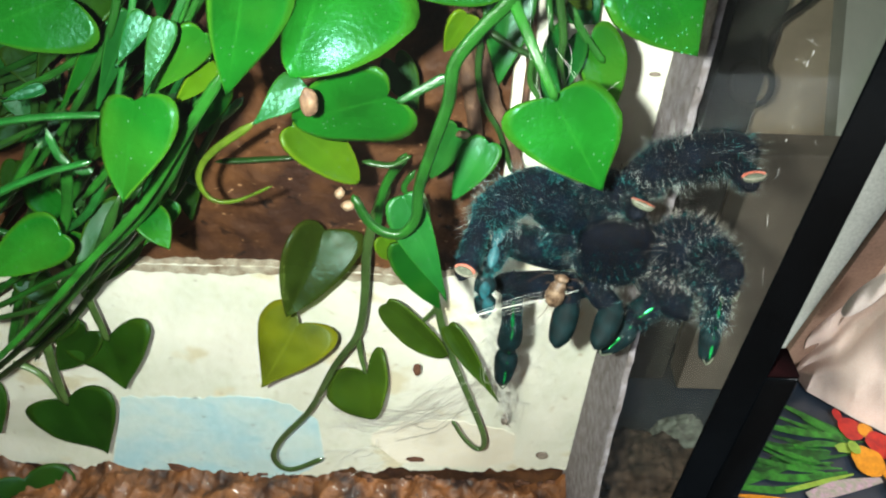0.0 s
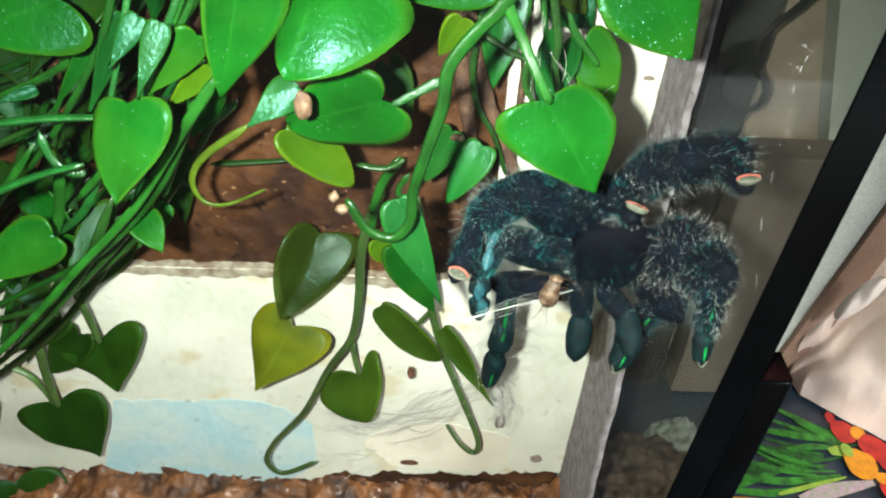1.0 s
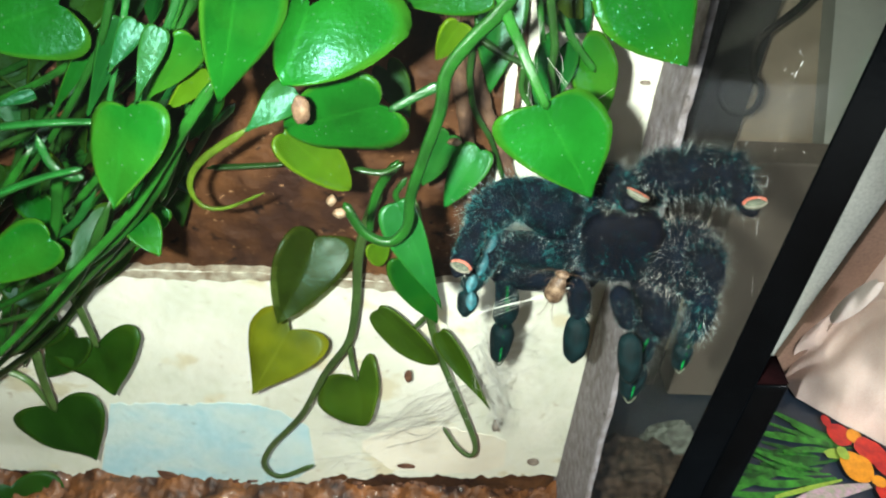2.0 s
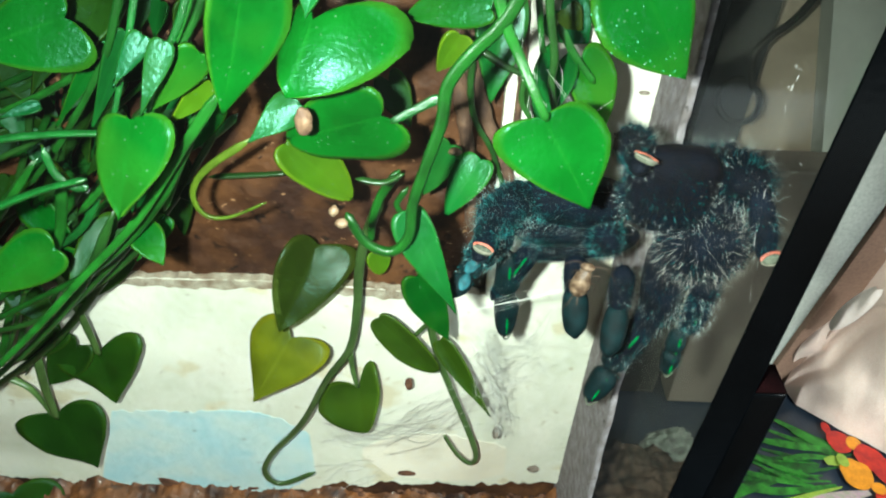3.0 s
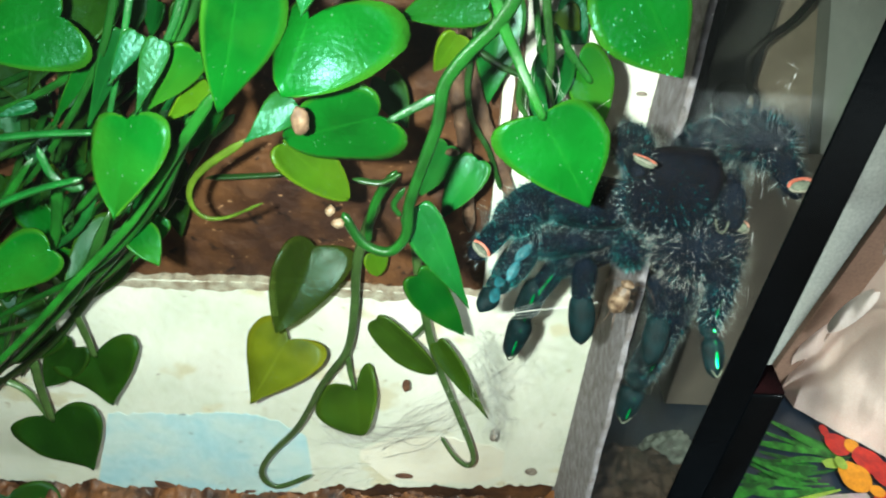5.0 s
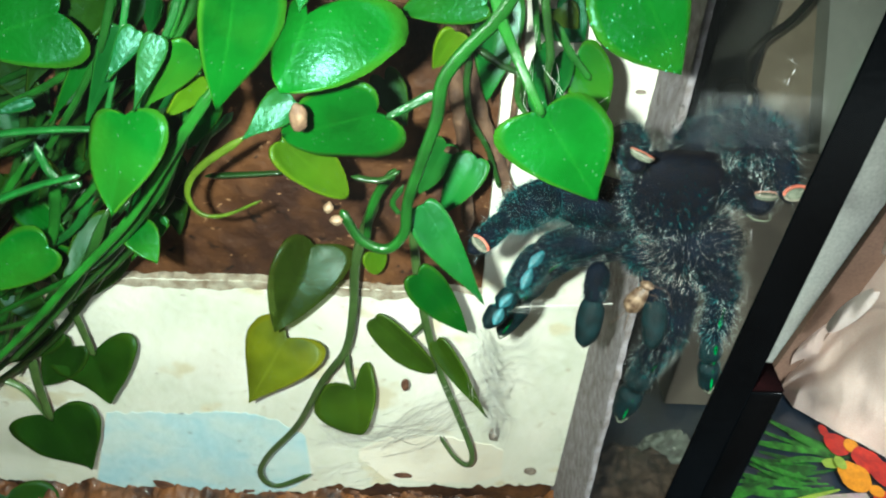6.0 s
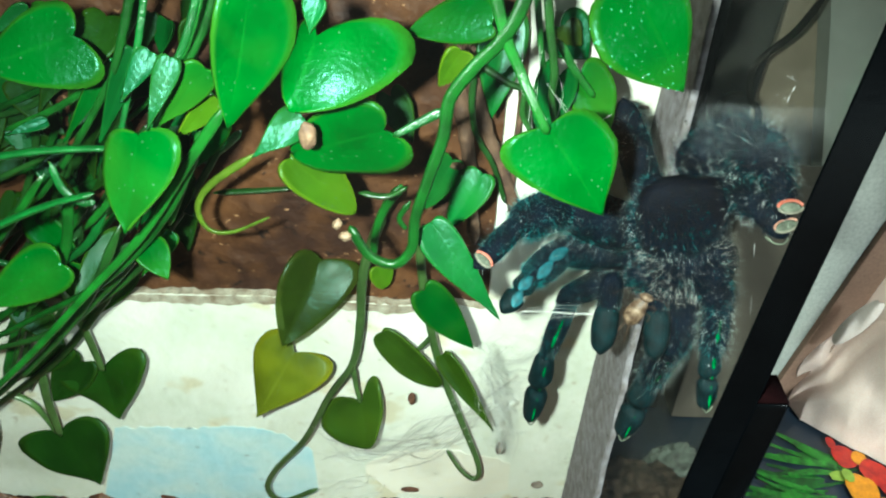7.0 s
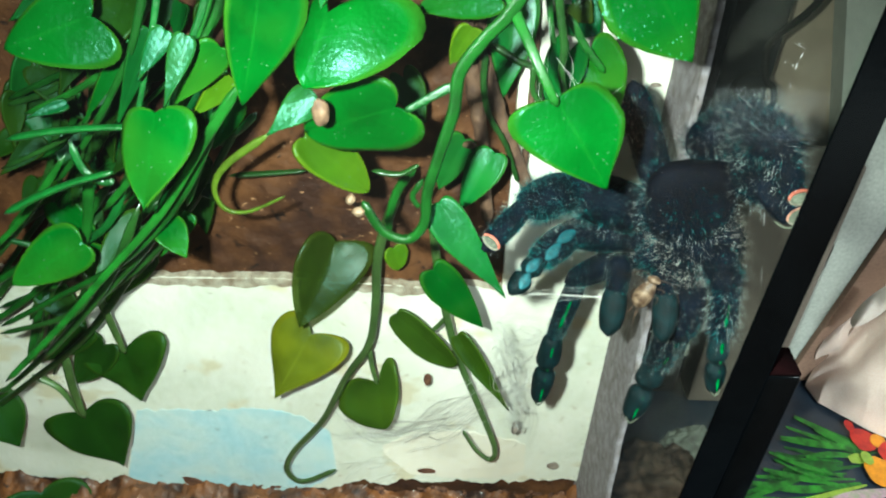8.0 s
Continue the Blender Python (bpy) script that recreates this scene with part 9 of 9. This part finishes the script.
    walk(low_right_tibia, [
        (0.00, span(0.0265, 0.0082, -0.0265, 0.0177, 0.0050, -0.0327)),
        (1.00, span(0.0264, 0.0077, -0.0261, 0.0205, 0.0050, -0.0356)),
        (1.50, span(0.0268, 0.0069, -0.0254, 0.0257, 0.0050, -0.0417)),
        (2.80, span(0.0195, 0.0307, -0.0742, 0.0101, 0.0250, -0.0875)),
        (3.50, span(0.0188, 0.0258, -0.0728, 0.0084, 0.0250, -0.0972)),
        (4.00, span(0.0164, 0.0350, -0.0848, 0.0050, 0.0250, -0.0990)),
        (4.50, span(0.0187, 0.0238, -0.0757, 0.0177, 0.0250, -0.1006)),
        (6.00, span(0.0158, 0.0108, -0.0648, 0.0158, 0.0217, -0.0976)),
        (6.50, span(0.0151, 0.0122, -0.0618, 0.0151, 0.0220, -0.0966)),
        (7.00, span(0.0150, 0.0129, -0.0602, 0.0150, 0.0238, -0.0976)),
        (8.00, span(0.0147, 0.0144, -0.0614, 0.0137, 0.0250, -0.0981)),
    ])
    walk(low_right_tarsus, [
        (0.00, span(0.0177, 0.0050, -0.0327, 0.0093, -0.0000, -0.0402)),
        (1.00, span(0.0205, 0.0050, -0.0356, 0.0152, 0.0000, -0.0462)),
        (1.50, span(0.0257, 0.0050, -0.0417, 0.0251, 0.0000, -0.0574)),
        (2.80, span(0.0101, 0.0250, -0.0875, 0.0031, 0.0200, -0.1090)),
        (3.50, span(0.0084, 0.0250, -0.0972, -0.0062, 0.0200, -0.1202)),
        (4.00, span(0.0050, 0.0250, -0.0990, -0.0063, 0.0200, -0.1201)),
        (4.50, span(0.0177, 0.0250, -0.1006, 0.0148, 0.0200, -0.1216)),
        (6.00, span(0.0158, 0.0217, -0.0976, 0.0116, 0.0200, -0.1206)),
        (6.50, span(0.0151, 0.0220, -0.0966, 0.0102, 0.0200, -0.1230)),
        (7.00, span(0.0150, 0.0238, -0.0976, 0.0096, 0.0200, -0.1220)),
        (8.00, span(0.0137, 0.0250, -0.0981, 0.0075, 0.0200, -0.1211)),
    ])
    walk(far_right_femur, [
        (0.00, span(0.0265, 0.0006, -0.0032, 0.0265, -0.0271, 0.0093)),
        (1.00, span(0.0264, 0.0004, -0.0027, 0.0264, -0.0273, 0.0098)),
        (1.50, span(0.0268, 0.0026, -0.0032, 0.0268, -0.0282, 0.0117)),
        (2.80, span(0.0195, 0.0173, -0.0347, 0.0195, -0.0011, -0.0382)),
        (3.50, span(0.0188, 0.0120, -0.0292, 0.0188, -0.0092, -0.0275)),
        (4.00, span(0.0191, 0.0110, -0.0284, 0.0191, -0.0100, -0.0268)),
        (4.50, span(0.0187, 0.0106, -0.0272, 0.0187, -0.0102, -0.0235)),
        (6.00, span(0.0158, 0.0032, -0.0227, 0.0158, -0.0153, -0.0225)),
        (6.50, span(0.0151, 0.0078, -0.0224, 0.0151, -0.0110, -0.0235)),
        (7.00, span(0.0150, 0.0100, -0.0221, 0.0150, -0.0103, -0.0233)),
        (8.00, span(0.0147, 0.0099, -0.0219, 0.0147, -0.0110, -0.0234)),
    ])
    walk(far_right_tibia, [
        (0.00, span(0.0265, -0.0271, 0.0093, 0.0265, -0.0300, -0.0000)),
        (1.00, span(0.0264, -0.0273, 0.0098, 0.0264, -0.0292, -0.0005)),
        (1.50, span(0.0268, -0.0282, 0.0117, 0.0268, -0.0287, -0.0000)),
        (2.80, span(0.0195, -0.0011, -0.0382, 0.0195, 0.0029, -0.0607)),
        (3.50, span(0.0188, -0.0092, -0.0275, 0.0188, -0.0065, -0.0443)),
        (4.00, span(0.0191, -0.0100, -0.0268, 0.0191, -0.0077, -0.0418)),
        (4.50, span(0.0187, -0.0102, -0.0235, 0.0187, -0.0094, -0.0392)),
        (6.00, span(0.0158, -0.0153, -0.0225, 0.0158, -0.0184, -0.0380)),
        (6.50, span(0.0151, -0.0110, -0.0235, 0.0151, -0.0163, -0.0396)),
        (7.00, span(0.0150, -0.0103, -0.0233, 0.0150, -0.0157, -0.0394)),
        (8.00, span(0.0147, -0.0110, -0.0234, 0.0147, -0.0161, -0.0401)),
    ])
    walk(far_right_tarsus, [
        (0.00, span(0.0265, -0.0300, -0.0000, 0.0265, -0.0326, -0.0080)),
        (1.00, span(0.0264, -0.0292, -0.0005, 0.0264, -0.0322, -0.0076)),
        (1.50, span(0.0268, -0.0287, -0.0000, 0.0268, -0.0314, -0.0075)),
        (2.80, span(0.0195, 0.0029, -0.0607, 0.0195, 0.0165, -0.0978)),
        (3.50, span(0.0188, -0.0065, -0.0443, 0.0188, -0.0182, -0.0448)),
        (4.00, span(0.0191, -0.0077, -0.0418, 0.0191, -0.0198, -0.0436)),
        (4.50, span(0.0187, -0.0094, -0.0392, 0.0187, -0.0197, -0.0418)),
        (6.00, span(0.0158, -0.0184, -0.0380, 0.0190, -0.0205, -0.0590)),
        (6.50, span(0.0151, -0.0163, -0.0396, 0.0165, -0.0205, -0.0581)),
        (7.00, span(0.0150, -0.0157, -0.0394, 0.0165, -0.0205, -0.0579)),
        (8.00, span(0.0147, -0.0161, -0.0401, 0.0162, -0.0205, -0.0594)),
    ])
    walk(prey, [
        (0.00, span(0.0387, 0.1860, 0.3159, 0.0407, 0.1860, 0.3279)),
        (1.00, span(0.0386, 0.1860, 0.3174, 0.0406, 0.1860, 0.3294)),
        (1.50, span(0.0390, 0.1860, 0.3180, 0.0410, 0.1860, 0.3300)),
        (2.80, span(0.0471, 0.1860, 0.3280, 0.0491, 0.1860, 0.3400)),
        (3.50, span(0.0528, 0.1860, 0.3298, 0.0548, 0.1860, 0.3418)),
        (4.00, span(0.0569, 0.1860, 0.3283, 0.0589, 0.1860, 0.3403)),
        (4.50, span(0.0597, 0.1860, 0.3244, 0.0617, 0.1860, 0.3364)),
        (6.00, span(0.0694, 0.1860, 0.3214, 0.0734, 0.1860, 0.3334)),
        (6.50, span(0.0691, 0.1860, 0.3219, 0.0731, 0.1860, 0.3339)),
        (7.00, span(0.0672, 0.1860, 0.3219, 0.0712, 0.1860, 0.3339)),
        (8.00, span(0.0665, 0.1860, 0.3184, 0.0705, 0.1860, 0.3304)),
    ])
    walk(leaf_long, [
        (0.00, hang(-0.0122, 0.1770, 0.3676, 0.0029, 0.1640, 0.3335)),
        (1.00, hang(-0.0122, 0.1770, 0.3677, 0.0029, 0.1640, 0.3339)),
        (1.50, hang(-0.0121, 0.1770, 0.3677, 0.0032, 0.1640, 0.3336)),
        (2.80, hang(-0.0101, 0.1770, 0.3684, 0.0057, 0.1640, 0.3380)),
        (3.50, hang(-0.0056, 0.1770, 0.3706, 0.0112, 0.1640, 0.3391)),
        (4.00, hang(-0.0056, 0.1770, 0.3707, 0.0127, 0.1640, 0.3375)),
        (4.50, hang(-0.0055, 0.1770, 0.3707, 0.0129, 0.1640, 0.3369)),
        (6.00, hang(-0.0031, 0.1770, 0.3702, 0.0178, 0.1640, 0.3410)),
        (6.50, hang(-0.0027, 0.1770, 0.3701, 0.0175, 0.1640, 0.3467)),
        (7.00, hang(-0.0027, 0.1770, 0.3694, 0.0174, 0.1640, 0.3459)),
        (8.00, hang(-0.0040, 0.1770, 0.3678, 0.0159, 0.1640, 0.3436)),
    ])
    walk(leaf_wide, [
        (0.00, hang(-0.0157, 0.2258, 0.3082, 0.0012, 0.2258, 0.2676)),
        (1.00, hang(-0.0157, 0.2258, 0.3083, 0.0013, 0.2258, 0.2680)),
        (1.50, hang(-0.0151, 0.2258, 0.3075, 0.0019, 0.2258, 0.2680)),
        (2.80, hang(-0.0079, 0.2258, 0.2986, 0.0062, 0.2258, 0.2626)),
        (3.50, hang(-0.0064, 0.2258, 0.3004, 0.0103, 0.2258, 0.2631)),
        (4.00, hang(-0.0064, 0.2258, 0.3002, 0.0146, 0.2258, 0.2631)),
        (4.50, hang(-0.0063, 0.2258, 0.3001, 0.0159, 0.2258, 0.2632)),
        (6.00, hang(-0.0052, 0.2258, 0.2999, 0.0217, 0.2258, 0.2605)),
        (6.50, hang(-0.0052, 0.2258, 0.2994, 0.0217, 0.2258, 0.2600)),
        (7.00, hang(-0.0052, 0.2258, 0.2991, 0.0215, 0.2258, 0.2592)),
        (8.00, hang(-0.0075, 0.2258, 0.2989, 0.0190, 0.2258, 0.2600)),
    ])
    walk(leaf_hanging, [
        (0.00, hang(0.0261, 0.1655, 0.4078, 0.0413, 0.1585, 0.3853, Vector((-0.1, -0.80, 0.60)))),
        (1.50, hang(0.0259, 0.1655, 0.4082, 0.0409, 0.1585, 0.3855, Vector((-0.1, -0.80, 0.60)))),
        (3.50, hang(0.0259, 0.1655, 0.4081, 0.0411, 0.1585, 0.3843, Vector((-0.1, -0.80, 0.60)))),
        (4.50, hang(0.0260, 0.1655, 0.4083, 0.0411, 0.1585, 0.3845, Vector((-0.1, -0.80, 0.60)))),
        (6.50, hang(0.0269, 0.1655, 0.4090, 0.0427, 0.1585, 0.3887, Vector((-0.1, -0.80, 0.60)))),
        (8.00, hang(0.0266, 0.1655, 0.4092, 0.0411, 0.1585, 0.3880, Vector((-0.1, -0.80, 0.60)))),
    ])
    walk(silk_thread, [
        (0.00, span(0.0178, 0.1800, 0.3172, 0.0397, 0.1860, 0.3199)),
        (1.00, span(0.0178, 0.1800, 0.3177, 0.0396, 0.1860, 0.3214)),
        (1.50, span(0.0182, 0.1800, 0.3174, 0.0400, 0.1860, 0.3220)),
        (2.80, span(0.0071, 0.2000, 0.3027, 0.0481, 0.1860, 0.3320)),
        (3.50, span(0.0138, 0.2000, 0.3041, 0.0538, 0.1860, 0.3338)),
        (4.00, span(0.0156, 0.2000, 0.3021, 0.0579, 0.1860, 0.3323)),
        (4.50, span(0.0158, 0.2000, 0.3014, 0.0607, 0.1860, 0.3284)),
        (6.00, span(0.0218, 0.2000, 0.3064, 0.0704, 0.1860, 0.3254)),
        (6.50, span(0.0214, 0.2000, 0.3134, 0.0701, 0.1860, 0.3259)),
        (7.00, span(0.0213, 0.2000, 0.3124, 0.0682, 0.1860, 0.3259)),
        (8.00, span(0.0195, 0.2000, 0.3096, 0.0675, 0.1860, 0.3224)),
    ])


motions()
